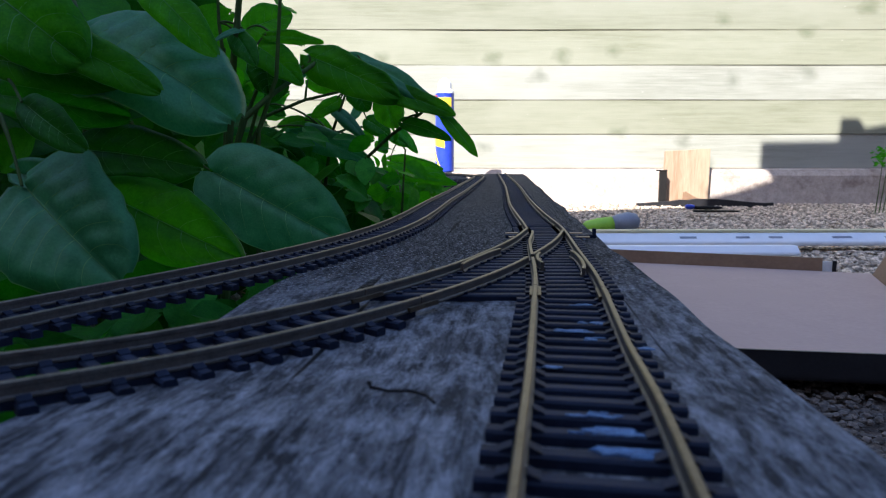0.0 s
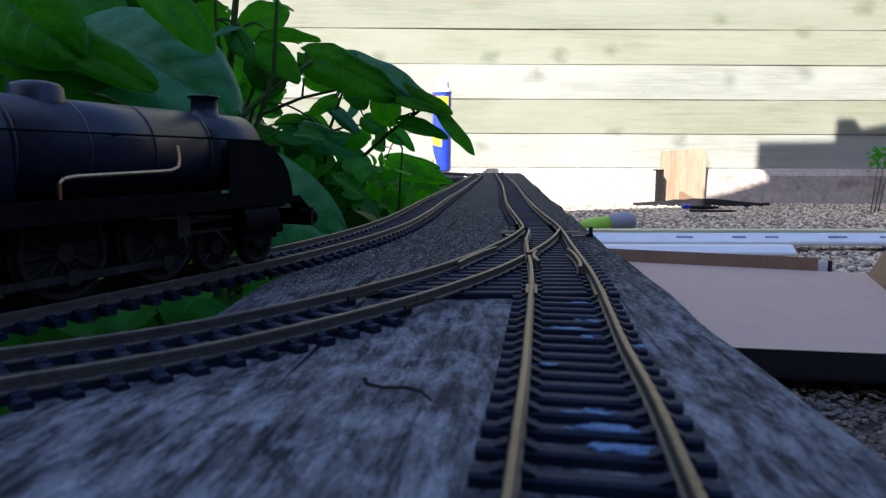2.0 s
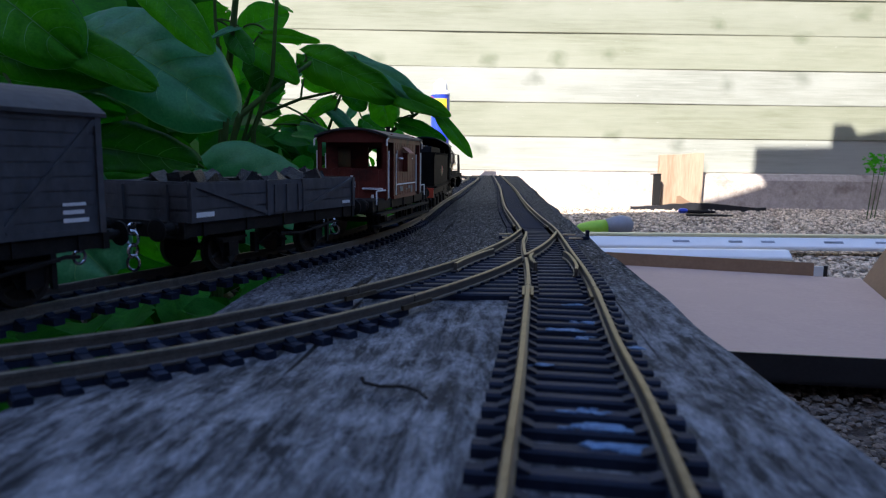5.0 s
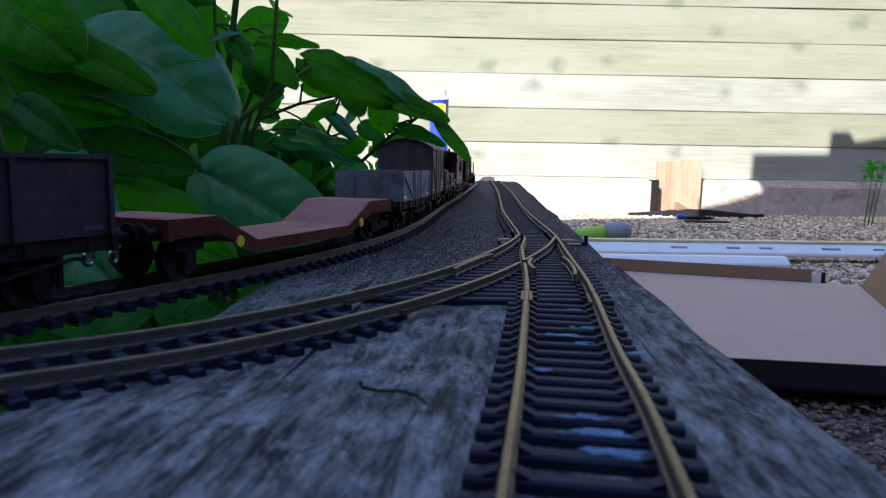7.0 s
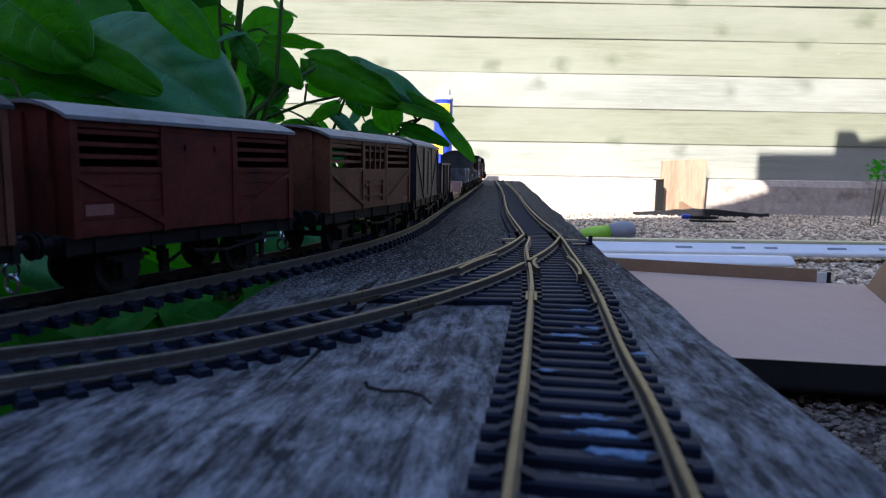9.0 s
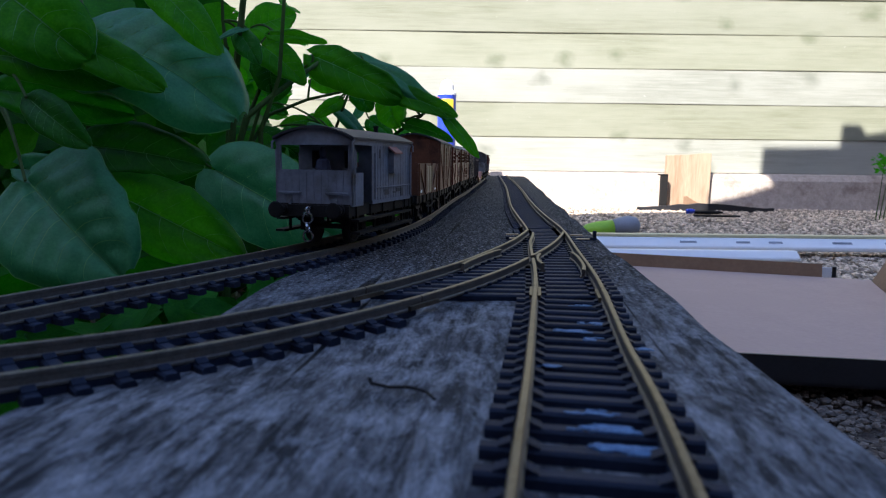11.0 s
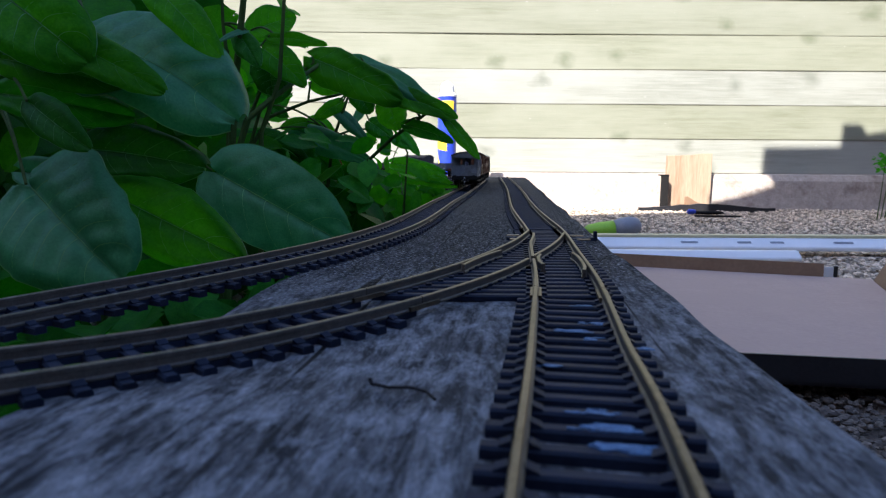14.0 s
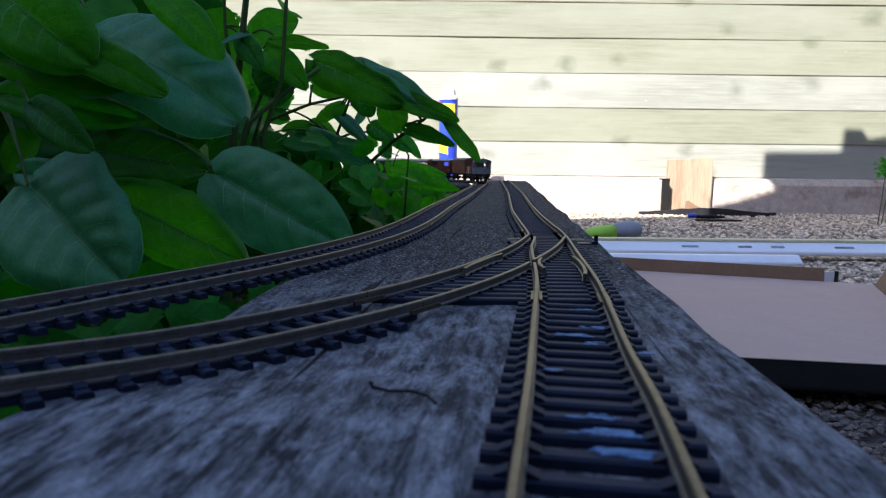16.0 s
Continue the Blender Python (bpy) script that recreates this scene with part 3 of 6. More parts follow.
for k, (x, y) in enumerate(((-0.02, -0.15), (0.05, 0.75), (0.13, 1.5), (-1.2, 1.5), (-0.4, 1.5), (-1.1, 1.9), (-0.1, 1.9), (-1.15, -2.1), (-0.45, -0.55))):
    bm = bm_new()
    box(bm, x - 0.05, x + 0.05, y - 0.05, y + 0.05, -0.02, TOP - 0.0955)
    tagged(part("support_block", bevelled(bm, 0.002), OLD_WOOD), "low timber block under the track timber", "block", kind="structure")


# ---- tracks ----
RAIL_PROFILE = [(-0.0009, 0.0), (0.0009, 0.0), (0.0009, 0.0004), (0.00050, 0.0007), (0.00050, 0.0017), (0.00058, 0.0019), (0.00058, 0.0026), (0.0004, 0.0028), (-0.0004, 0.0028), (-0.00058, 0.0026),
                (-0.00058, 0.0019), (-0.00050, 0.0017), (-0.00050, 0.0007), (-0.0009, 0.0004)]
RAIL_FOOT = RAIL_Z - 0.0028


def rail_on(line, s0, s1, off, parent, name="rail", step=0.006, lead=None, label=""):
    """A flat-bottomed rail beside a centre line. lead: offset from s, for rails that swing away."""
    bm = bm_new()
    n = max(2, int((s1 - s0) / step))
    rows = []
    for i in range(n + 1):
        s = s0 + (s1 - s0) * i / n
        x, y, h = line.at(s)
        o = lead(s) if lead else off
        c, d = math.cos(h), math.sin(h)
        w = 0.00025 * noise.noise((s * 9, off * 900, 2))
        rows.append([bm.verts.new((x + c * (o + u + w), y + d * (o + u + w), RAIL_FOOT + v + bow(y))) for u, v in RAIL_PROFILE])
    for a, b in zip(rows, rows[1:]):
        for k in range(len(RAIL_PROFILE)):
            bm.faces.new((a[k], a[(k + 1) % len(RAIL_PROFILE)], b[(k + 1) % len(RAIL_PROFILE)], b[k]))
    bm.faces.new(rows[0][::-1]), bm.faces.new(rows[-1])
    ob = part(name, bm, RAIL, parent, label)
    ob.data.materials.append(RAIL_DULL)
    for q in ob.data.polygons:
        q.material_index = 0 if q.index % len(RAIL_PROFILE) in (6, 7, 8) else 1
    return ob


def sleeper_bm(length=0.027, chairs=True):
    bm = bm_new()
    h, w = 0.0017, 0.0013
    prism(bm, [(-w, 0), (w, 0), (w, h - 0.0004), (w - 0.0004, h), (-w + 0.0004, h), (-w, h - 0.0004)], "x", -length / 2, length / 2)
    if chairs:
        for x in (-0.00875, 0.00875):
            for sgn in (-1, 1):
                xa, xb = sorted((x + sgn * 0.0010, x + sgn * 0.0025))
                v = box(bm, xa, xb, -0.0010, 0.0010, h - 0.0001, h + 0.0008)
                for q in v:
                    if q.co.z > h and abs(q.co.x - x) > 0.002:
                        q.co.z -= 0.0006
    return bm


SLEEPER_MESH = mesh_of(sleeper_bm(), "sleeper", SLEEPER)
LONG_MESH = mesh_of(sleeper_bm(0.037, False), "long_sleeper", SLEEPER)
PITCH_S = 0.0064


def sleepers(line, s0, s1, parent, nearest=10 ** 9, lower=0.0):
    """Sleepers as pieces of the track; past the nearest they are joined."""
    rest_v, rest_f = [], []
    n = int((s1 - s0) / PITCH_S)
    for i in range(n):
        s = s0 + (i + 0.5) * PITCH_S
        x, y, h = line.at(s)
        m = pose(x, y, RAIL_FOOT - 0.0018 + bow(y), 0, 0, math.degrees(h) + rng.uniform(-0.8, 0.8))
        if i < nearest:
            ob = new("sleeper", SLEEPER_MESH)
            ob.parent = parent
            ob.matrix_basis = m
        else:
            k = len(rest_v)
            rest_v.extend([tuple(m @ v.co) for v in SLEEPER_MESH.vertices])
            rest_f.extend([[k + j for j in p.vertices] for p in SLEEPER_MESH.polygons])
    if rest_v:
        me = bpy.data.meshes.new("sleepers_beyond")
        me.from_pydata(rest_v, [], rest_f)
        me.materials.append(SLEEPER)
        ob = new("sleepers_beyond", me)
        ob.parent = parent
        tagged(ob, kind="stuff")


def s_at(line, y):
    return float(np.interp(y, line.p[:, 1], line.s))


def webs(line, s0, s1, parent):
    """The plastic strips that join the sleepers under each rail."""
    for off in (-0.00875, 0.00875):
        bm = bm_new()
        n = int((s1 - s0) / 0.012)
        rows = []
        for i in range(n + 1):
            x, y, h = line.at(s0 + (s1 - s0) * i / n)
            rows.append([bm.verts.new((x + math.cos(h) * (off + u), y + math.sin(h) * (off + u), RAIL_FOOT - v + bow(y))) for u, v in ((-0.0009, 0.0015), (0.0009, 0.0015), (0.0009, 0.0002), (-0.0009, 0.0002))])
        for a, b in zip(rows, rows[1:]):
            for k in range(4):
                bm.faces.new((a[k], a[(k + 1) % 4], b[(k + 1) % 4], b[k]))
        bm.faces.new(rows[0][::-1]), bm.faces.new(rows[-1])
        part("web", bm, SLEEPER, parent)


main_track = thing("railway_track", "model railway track with brass-coloured rails and black sleepers", "track")
sa, sb = LOOP_S0 - 0.06, LOOP.s[-1] - 0.5
joint_s = float(LOOP_S0 + 0.262)
for a, b in ((LOOP.s[0] + 0.02, LOOP_S0 - 0.0604), (LOOP_S0 - 0.06, joint_s), (joint_s + 0.0004, joint_s + 0.62), (joint_s + 0.6204, LOOP.s[-1])):
    for off in (-0.00875, 0.00875):
        rail_on(LOOP, a, b, off, main_track)
sleepers(LOOP, LOOP_S0 - 0.06, LOOP.s[-1], main_track, nearest=290)
webs(LOOP, LOOP_S0 - 0.3, LOOP_S0 + 1.2, main_track)
back_track = thing("railway_track", "model railway track leading in, with brass-coloured rails", "track")
sleepers(LOOP, LOOP.s[0] + 0.02, LOOP_S0 - 0.06, back_track, nearest=0)

# siding: plain track, the points, plain track beyond
heel_y, toe_y, end_y = 0.1715, 0.318, 0.352
siding = thing("railway_track", "model track with worn brass rails and blue-smeared black sleepers", "track")
for off in (-0.00875, 0.00875):
    rail_on(SIDING, 0.0, s_at(SIDING, heel_y) - 0.0004, off, siding)
sleepers(SIDING, 0.0, s_at(SIDING, heel_y) - 0.001, siding)
webs(SIDING, 0.0, s_at(SIDING, heel_y) - 0.001, siding)
branch = thing("railway_track", "curved model track branching off with dull brass rails", "track")
b_end = s_at(BRANCH, 0.162)
for off in (-0.00875, 0.00875):
    rail_on(BRANCH, 0.0, b_end - 0.0004, off, branch)
sleepers(BRANCH, 0.0, b_end - 0.003, branch)
webs(BRANCH, 0.0, b_end - 0.003, branch)
beyond = thing("railway_track", "model track winding away towards the end of the timber", "track")
for off in (-0.00875, 0.00875):
    rail_on(SIDING, s_at(SIDING, end_y) + 0.0004, SIDING.s[-1], off, beyond)
sleepers(SIDING, s_at(SIDING, end_y), SIDING.s[-1], beyond)
webs(SIDING, s_at(SIDING, end_y), SIDING.s[-1], beyond)

turnout = thing("track_points", "set of model railway points with frog, check rails and tie bar", "points")
s_h, s_t, s_e = s_at(SIDING, heel_y), s_at(SIDING, toe_y), s_at(SIDING, end_y)
t_h, t_t = b_end, BRANCH.s[-1]
rail_on(SIDING, s_h, s_e, 0.00875, turnout, "stock_rail")
rail_on(BRANCH, t_h, t_t, -0.00875, turnout, "stock_rail")
rail_on(SIDING, s_t, s_e, -0.00875, turnout, "stock_rail")
frog_s, frog_t = s_at(SIDING, 0.222), s_at(BRANCH, 0.231)
rail_on(SIDING, s_h, frog_s, -0.00875, turnout, "frog_rail")
rail_on(BRANCH, t_h, frog_t - 0.004, 0.00875, turnout, "frog_rail")
rail_on(SIDING, frog_s + 0.006, s_t - 0.012, -0.00875, turnout, "closure_rail", lead=lambda s: -0.00875 + 0.0022 * smooth_step(s_t - 0.055, s_t - 0.012, s))
rail_on(BRANCH, frog_t + 0.003, t_t - 0.006, 0.00875, turnout, "switch_rail")
rail_on(SIDING, frog_s - 0.022, frog_s + 0.018, 0.0072, turnout, "check_rail", lead=lambda s: 0.0072 - 0.0012 * abs((s - frog_s + 0.002) / 0.02) ** 3)
rail_on(BRANCH, frog_t - 0.028, frog_t + 0.012, -0.0072, turnout, "check_rail", lead=lambda s: -0.0072 + 0.0012 * abs((s - frog_t + 0.008) / 0.02) ** 3)
rail_on(SIDING, frog_s - 0.012, frog_s + 0.012, -0.0071, turnout, "wing_rail", lead=lambda s: -0.0071 + 0.0012 * abs((s - frog_s) / 0.012) ** 3)
n = int((s_e - s_h) / PITCH_S)
for i in range(n):
    s = s_h + (i + 0.5) * PITCH_S
    x, y, h = SIDING.at(s)
    bx = float(np.interp(y, BRANCH.p[:, 1], BRANCH.p[:, 0])) if y < toe_y else x
    left, right = min(x, bx) - 0.0145, x + 0.0145
    bm = bm_new()
    w, hh = 0.0017, 0.0017
    prism(bm, [(-w, 0), (w, 0), (w, hh - 0.0004), (w - 0.0004, hh), (-w + 0.0004, hh), (-w, hh - 0.0004)], "x", left, right)
    for cx in (x - 0.00875, x + 0.00875, bx - 0.00875, bx + 0.00875):
        for sg in (-1, 1):
            box(bm, cx + sg * 0.002 - 0.0008, cx + sg * 0.002 + 0.0008, -0.0012, 0.0012, hh - 0.0001, hh + 0.0006)
    ob = part("sleeper", bm, SLEEPER, turnout)
    ob.matrix_basis = pose(0, y, RAIL_FOOT - 0.0018)
bm = bm_new()
x, y, h = SIDING.at(s_t - 0.004)
box(bm, x - 0.019, x + 0.024, y - 0.0016, y + 0.0016, RAIL_FOOT - 0.0016, RAIL_FOOT - 0.0002)
box(bm, x + 0.0225, x + 0.024, y - 0.001, y + 0.001, RAIL_FOOT - 0.0016, RAIL_FOOT + 0.0028)
part("tie_bar", bm, SLEEPER, turnout, "black tie bar with a peg")
for dy in (0.005, -0.011):
    for dx in (-0.0155, 0.0155):
        bm = bm_new()
        box(bm, x + dx - 0.003, x + dx + 0.003, y + dy - 0.0012, y + dy + 0.0012, RAIL_FOOT - 0.0001, RAIL_FOOT + 0.0004)
        part("slide_plate", bm, TAN, turnout, "pale brass slide plate")
# fishplates at the rail joints
for line, s, owner in ((SIDING, s_h, turnout), (BRANCH, b_end, turnout), (SIDING, s_e, turnout), (LOOP, joint_s, main_track)):
    x, y, h = line.at(s)
    for off in (-0.00875, 0.00875):
        bm = bm_new()
        for sg in (-1, 1):
            box(bm, off + sg * 0.0011 - 0.0004, off + sg * 0.0011 + 0.0004, -0.006, 0.006, 0.0001, 0.0012)
        ob = part("fishplate", bm, RAIL, owner)
        ob.matrix_basis = pose(x, y, RAIL_FOOT + bow(y), 0, 0, math.degrees(h))

# ---- the goods train: built in millimetres at 4 mm to the foot, forward is +y, z from the rail top ----
MM = Matrix.Diagonal((0.001, 0.001, 0.001, 1))
MOVERS = []          # (thing, distance behind the leading buffers, half wheelbase, [(wheelset, y, radius)], extras)


SPLIT = {"side_wall": "framing", "end_wall": "end_post", "door": "door_bar"}


def pieces(bm):
    """The separate pieces of a mesh, largest first, each as a mesh of its own."""
    seen, out = set(), []
    for v in bm.verts:
        if v in seen:
            continue
        seen.add(v)
        group, todo = [], [v]
        while todo:
            a = todo.pop()
            group.append(a)
            for e in a.link_edges:
                b = e.other_vert(a)
                if b not in seen:
                    seen.add(b)
                    todo.append(b)
        one = bm_new()
        at = {a: one.verts.new(a.co) for a in group}
        for f in {f for a in group for f in a.link_faces}:
            one.faces.new([at[a] for a in f.verts])
        out.append((sum(f.calc_area() for f in one.faces), len(out), one))
    bm.free()
    return [one for _, _, one in sorted(out, reverse=True)]


def mpart(name, bm, material_, parent, label="", smooth=False, at=(0, 0, 0)):
    bmesh.ops.transform(bm, matrix=MM, verts=bm.verts[:])
    if name in SPLIT:
        bm, *rest = pieces(bm)
        for one in rest:
            part(SPLIT[name], one, material_, parent, "", smooth).location = Vector(at) * 0.001
    ob = part(name, bm, material_, parent, label, smooth)
    ob.location = Vector(at) * 0.001
    return ob


def wheelset_mesh(r, spokes=0, track=8.25):
    bm = bm_new()
    for sg in (-1, 1):
        turn = pose(sg * track, 0, 0, 0, 90 * sg, 0)
        if spokes:
            torus(bm, turn, r - 0.9, 0.9, n=28, k=6)
            lathe(bm, [(2.2, -0.8), (2.2, 1.0)], 12, turn)
            for k in range(spokes):
                a = 2 * math.pi * k / spokes
                rod(bm, turn @ Vector((1.6 * math.cos(a), 1.6 * math.sin(a), 0)), turn @ Vector(((r - 1) * math.cos(a), (r - 1) * math.sin(a), 0)), 0.45, 4)
            lathe(bm, [(r + 0.7, -1.6), (r + 0.7, -1.0), (r - 1.2, -0.9)], 28, turn)
        else:
            lathe(bm, [(r + 0.6, -1.4), (r + 0.6, -0.8), (r, -0.7), (r, 0.9), (r - 1, 1.0), (r - 1.5, 0.5), (2.2, 0.3), (1.6, 1.1)], 24, turn)
            for k in range(4):
                a = 2 * math.pi * (k + 0.5) / 4
                rod(bm, turn @ Vector((1.5 * math.cos(a), 1.5 * math.sin(a), 0.8)), turn @ Vector(((r - 1) * math.cos(a), (r - 1) * math.sin(a), 0.8)), 0.5, 4)
    rod(bm, (-track, 0, 0), (track, 0, 0), 1.1, 8)
    bmesh.ops.transform(bm, matrix=MM, verts=bm.verts[:])
    return mesh_of(bm, "wheelset", WHEEL)


WAGON_WHEELS = wheelset_mesh(6.2)
BOGIE_WHEELS = wheelset_mesh(7.0, 9)
DRIVERS = wheelset_mesh(11.0, 15)
TENDER_WHEELS = wheelset_mesh(7.6, 10)


def wheelset(parent, mesh, y, r):
    ob = new("wheelset", mesh)
    ob.parent = parent
    ob.location = (0, y * 0.001, r * 0.001)
    return (ob, y, r)


def buffers(parent, y_end, colour=UNDER, z=14.0):
    """Two buffers at an end; y_end is the headstock's face, with its sign."""
    sg = 1 if y_end > 0 else -1
    for x in (-11.5, 11.5):
        bm = bm_new()
        lathe(bm, [(2.0, 0), (2.0, 0.8), (1.5, 1.0), (1.3, 3.6)], 12, pose(x, y_end, z, -90 * sg))
        lathe(bm, [(0.9, 3.6), (0.9, 5.2), (3.0, 5.4), (3.1, 5.8), (2.6, 6.1)], 14, pose(x, y_end, z, -90 * sg))
        mpart("buffer", bm, colour, parent, smooth=False)


def chain(parent, y_end, links=3):
    sg = 1 if y_end > 0 else -1
    bm = bm_new()
    rod(bm, (0, y_end, 14.5), (0, y_end + 2.4 * sg, 14.5), 0.7)
    torus(bm, pose(0, y_end + 3.0 * sg, 13.6, 0, 90, 0), 1.3, 0.45)
    for k in range(links):
        torus(bm, pose(0, y_end + 3.1 * sg, 11.0 - 3.3 * k, 90 if k % 2 == 0 else 0, 0 if k % 2 == 0 else 90, 15), 1.75, 0.42, 1.15)
    mpart("coupling_chain", bm, STEEL, parent, "bright steel three-link coupling chain")


def w_iron(parent, y, side, lift=0.0):
    """Axle guard with box and leaf spring."""
    bm = bm_new()
    x = 10.6 * side
    prism(bm, [(y - 5.5, 11.5), (y + 5.5, 11.5), (y + 2.6, 4.2), (y - 2.6, 4.2)], "x", *sorted((x, x + 0.7 * side)))
    box(bm, *sorted((x + 0.7 * side, x + 2.6 * side)), y - 2.0, y + 2.0, 4.4, 8.4)
    box(bm, *sorted((x + 0.9 * side, x + 2.4 * side)), y - 6.0, y + 6.0, 9.2, 9.9)
    box(bm, *sorted((x + 0.9 * side, x + 2.4 * side)), y - 4.2, y + 4.2, 8.4, 9.2)
    mpart("axle_guard", bm, UNDER, parent)


def underframe(parent, length, wheelbase, colour=UNDER, width=30.0, brake=True):
    """Solebars, headstocks, floor, axle guards, brake lever and buffers of a four-wheeled wagon. Returns its wheelsets."""
    h = length / 2
    bm = bm_new()
    for sg in (-1, 1):
        box(bm, *sorted((sg * (width / 2 - 1.6), sg * (width / 2 - 0.4))), -h, h, 11.5, 15.4)
        box(bm, -width / 2, width / 2, *sorted((sg * (h - 0.2), sg * (h + 1.4))), 11.2, 15.6)
        for k in range(5):
            box(bm, *sorted((sg * (width / 2 - 0.6), sg * (width / 2 + 0.1))), -h + 6 + k * (length - 12) / 4 - 0.5, -h + 6 + k * (length - 12) / 4 + 0.5, 11.5, 15.2)
    box(bm, -width / 2 + 1.5, width / 2 - 1.5, -h, h, 14.0, 15.4)
    mpart("underframe", bm, colour, parent)
    for sg in (-1, 1):
        for y in (-wheelbase / 2, wheelbase / 2):
            w_iron(parent, y, sg)
        if brake:
            bm = bm_new()
            wire(bm, [(sg * 14.6, -2, 9.0), (sg * 14.9, 10, 8.2), (sg * 15.2, wheelbase / 2 + 6, 10.5), (sg * 15.2, wheelbase / 2 + 9, 10.2)], 0.5, 5)
            box(bm, *sorted((sg * 13.4, sg * 14.4)), wheelbase / 2 + 3, wheelbase / 2 + 4.2, 3.8, 12)
            for y in (-5.5, 5.5):
                box(bm, *sorted((sg * 7.4, sg * 9.2)), y + (-2.2 if y < 0 else 0.2), y + (-0.2 if y < 0 else 2.2), 3.5, 9.5)
            wire(bm, [(sg * 10, -7, 6), (sg * 10.4, 0, 9.5), (sg * 10, 7, 6)], 0.5, 5)
            mpart("brake_gear", bm, UNDER, parent)
    for y in (-h - 1.4, h + 1.4):
        buffers(parent, y)
        chain(parent, y, 3 if y < 0 else 2)
    return [wheelset(parent, WAGON_WHEELS, -wheelbase / 2, 6.2), wheelset(parent, WAGON_WHEELS, wheelbase / 2, 6.2)]


def arched_roof(parent, length, width, z, rise, colour, thick=0.9, name="roof", vents=0):
    n = 14
    def arc(w, zz, r):
        return [(-w / 2 + w * k / n, zz + r * (1 - (2 * k / n - 1) ** 2)) for k in range(n + 1)]
    bm = bm_new()
    prism(bm, arc(width, z + thick, rise) + arc(width, z, rise)[::-1], "y", -length / 2, length / 2)
    for k in range(vents):
        y = (k - (vents - 1) / 2) * length / (vents + 0.5)
        lathe(bm, [(1.6, 0), (1.2, 1.2), (2.0, 1.6), (1.4, 2.4)], 10, pose(0, y, z + rise + thick * 0.8))
    return mpart(name, bm, colour, parent)


def plank(parent, paint, x0, x1, y0, y1, z0, z1):
    """One board of a wagon, as a piece of its own."""
    bm = bm_new()
    box(bm, *sorted((x0, x1)), *sorted((y0, y1)), z0, z1)
    mpart("plank", bm, paint, parent)


def end_outline(width, z0, z1, rise, n=10):
    return [(-width / 2, z0), (width / 2, z0)] + [(width / 2 - width * k / n, z1 + rise * (1 - (2 * k / n - 1) ** 2)) for k in range(n + 1)]


def bars(parent, x, items, colour, label=""):
    """Writing too small to read: thin raised bars on a side at x; items: (y0, y1, z0, z1)."""
    bm = bm_new()
    for y0, y1, z0, z1 in items:
        box(bm, *sorted((x, x + (0.15 if x > 0 else -0.15))), y0, y1, z0, z1)
    return mpart("lettering", bm, colour, parent, label)


def covered_van(label, u0, length, paint, roof_paint, z_eave=42.0, rise=5.0, planks=True, marks=True):
    van = thing("goods_van", label, "wagon", "goods train")
    h, w = length / 2, 30.5
    wheels = underframe(van, length, length * 0.56)
    for sg in (-1, 1):
        bm = bm_new()
        prism(bm, end_outline(w - 0.6, 15.4, z_eave, rise), "y", *sorted((sg * (h - 1.0), sg * h)))
        for x in (-8.5, 8.5):
            box(bm, x - 0.8, x + 0.8, *sorted((sg * h, sg * (h + 0.8))), 15.4, z_eave + rise * 0.55)
        mpart("end_wall", bm, paint, van)
        for k in range(8):
            plank(van, paint, -w / 2 + 0.5, w / 2 - 0.5, sg * h, sg * (h + 0.15), 15.8 + k * 3.4, 18.9 + k * 3.4)
    for sg in (-1, 1):
        bm = bm_new()
        box(bm, *sorted((sg * (w / 2 - 1.0), sg * w / 2)), -h, h, 15.2, z_eave)
        x0, x1 = sg * w / 2, sg * (w / 2 + 0.35)
        n = 8
        for k in range(n):
            z0 = 15.6 + k * (z_eave - 16) / n
            for y0, y1 in ((-h + 0.4, -11.5), (11.5, h - 0.4)):
                plank(van, paint, x0, sg * (w / 2 + 0.18), y0, y1, z0, z0 + (z_eave - 16) / n - 0.35)
        for y in (-h + 0.8, -11.8, 11.8, h - 0.8):
            box(bm, *sorted((x0, sg * (w / 2 + 0.8))), y - 0.75, y + 0.75, 15.2, z_eave)
        for a, b in ((-h + 1.5, -12.5), (h - 1.5, 12.5)):
            d = Vector((0, b - a, -(z_eave - 18)))
            t = d.to_track_quat("Y", "Z").to_matrix().to_4x4()
            box(bm, -0.4, 0.4, -d.length / 2, d.length / 2, -0.6, 0.6, Matrix.Translation((sg * (w / 2 + 0.3), (a + b) / 2, (z_eave + 16.5) / 2)) @ t)
        box(bm, *sorted((x0, x1)), -h, h, z_eave - 1.2, z_eave)
        box(bm, *sorted((x0, x1)), -h, h, 15.2, 16.4)
        mpart("side_wall", bm, paint, van)
        bm = bm_new()
        for a, b in ((-11.0, -0.2), (0.2, 11.0)):
            box(bm, *sorted((x0, sg * (w / 2 + 0.45))), a, b, 16.6, z_eave - 1.4)
        box(bm, *sorted((x0, sg * (w / 2 + 0.9))), -0.5, 0.5, 17, z_eave - 2)
        for z in (21, 29, 37):
            box(bm, *sorted((x0, sg * (w / 2 + 0.75))), -10.6, 10.6, z, z + 0.8)
        mpart("door", bm, paint, van)
        if marks:
            bars(van, sg * (w / 2 + 0.2), [(-h + 2, -h + 9, 17.2, 18.4), (h - 10, h - 4, 18.0, 18.9), (h - 10, h - 5, 19.8, 20.7), (h - 10, h - 4.5, 21.6, 22.3)], GREY if paint != GREY else WHITE)
    arched_roof(van, length + 2.4, w + 2.2, z_eave, rise, roof_paint)
    MOVERS.append((van, u0 + length / 2, length * 0.28, wheels))
    return van


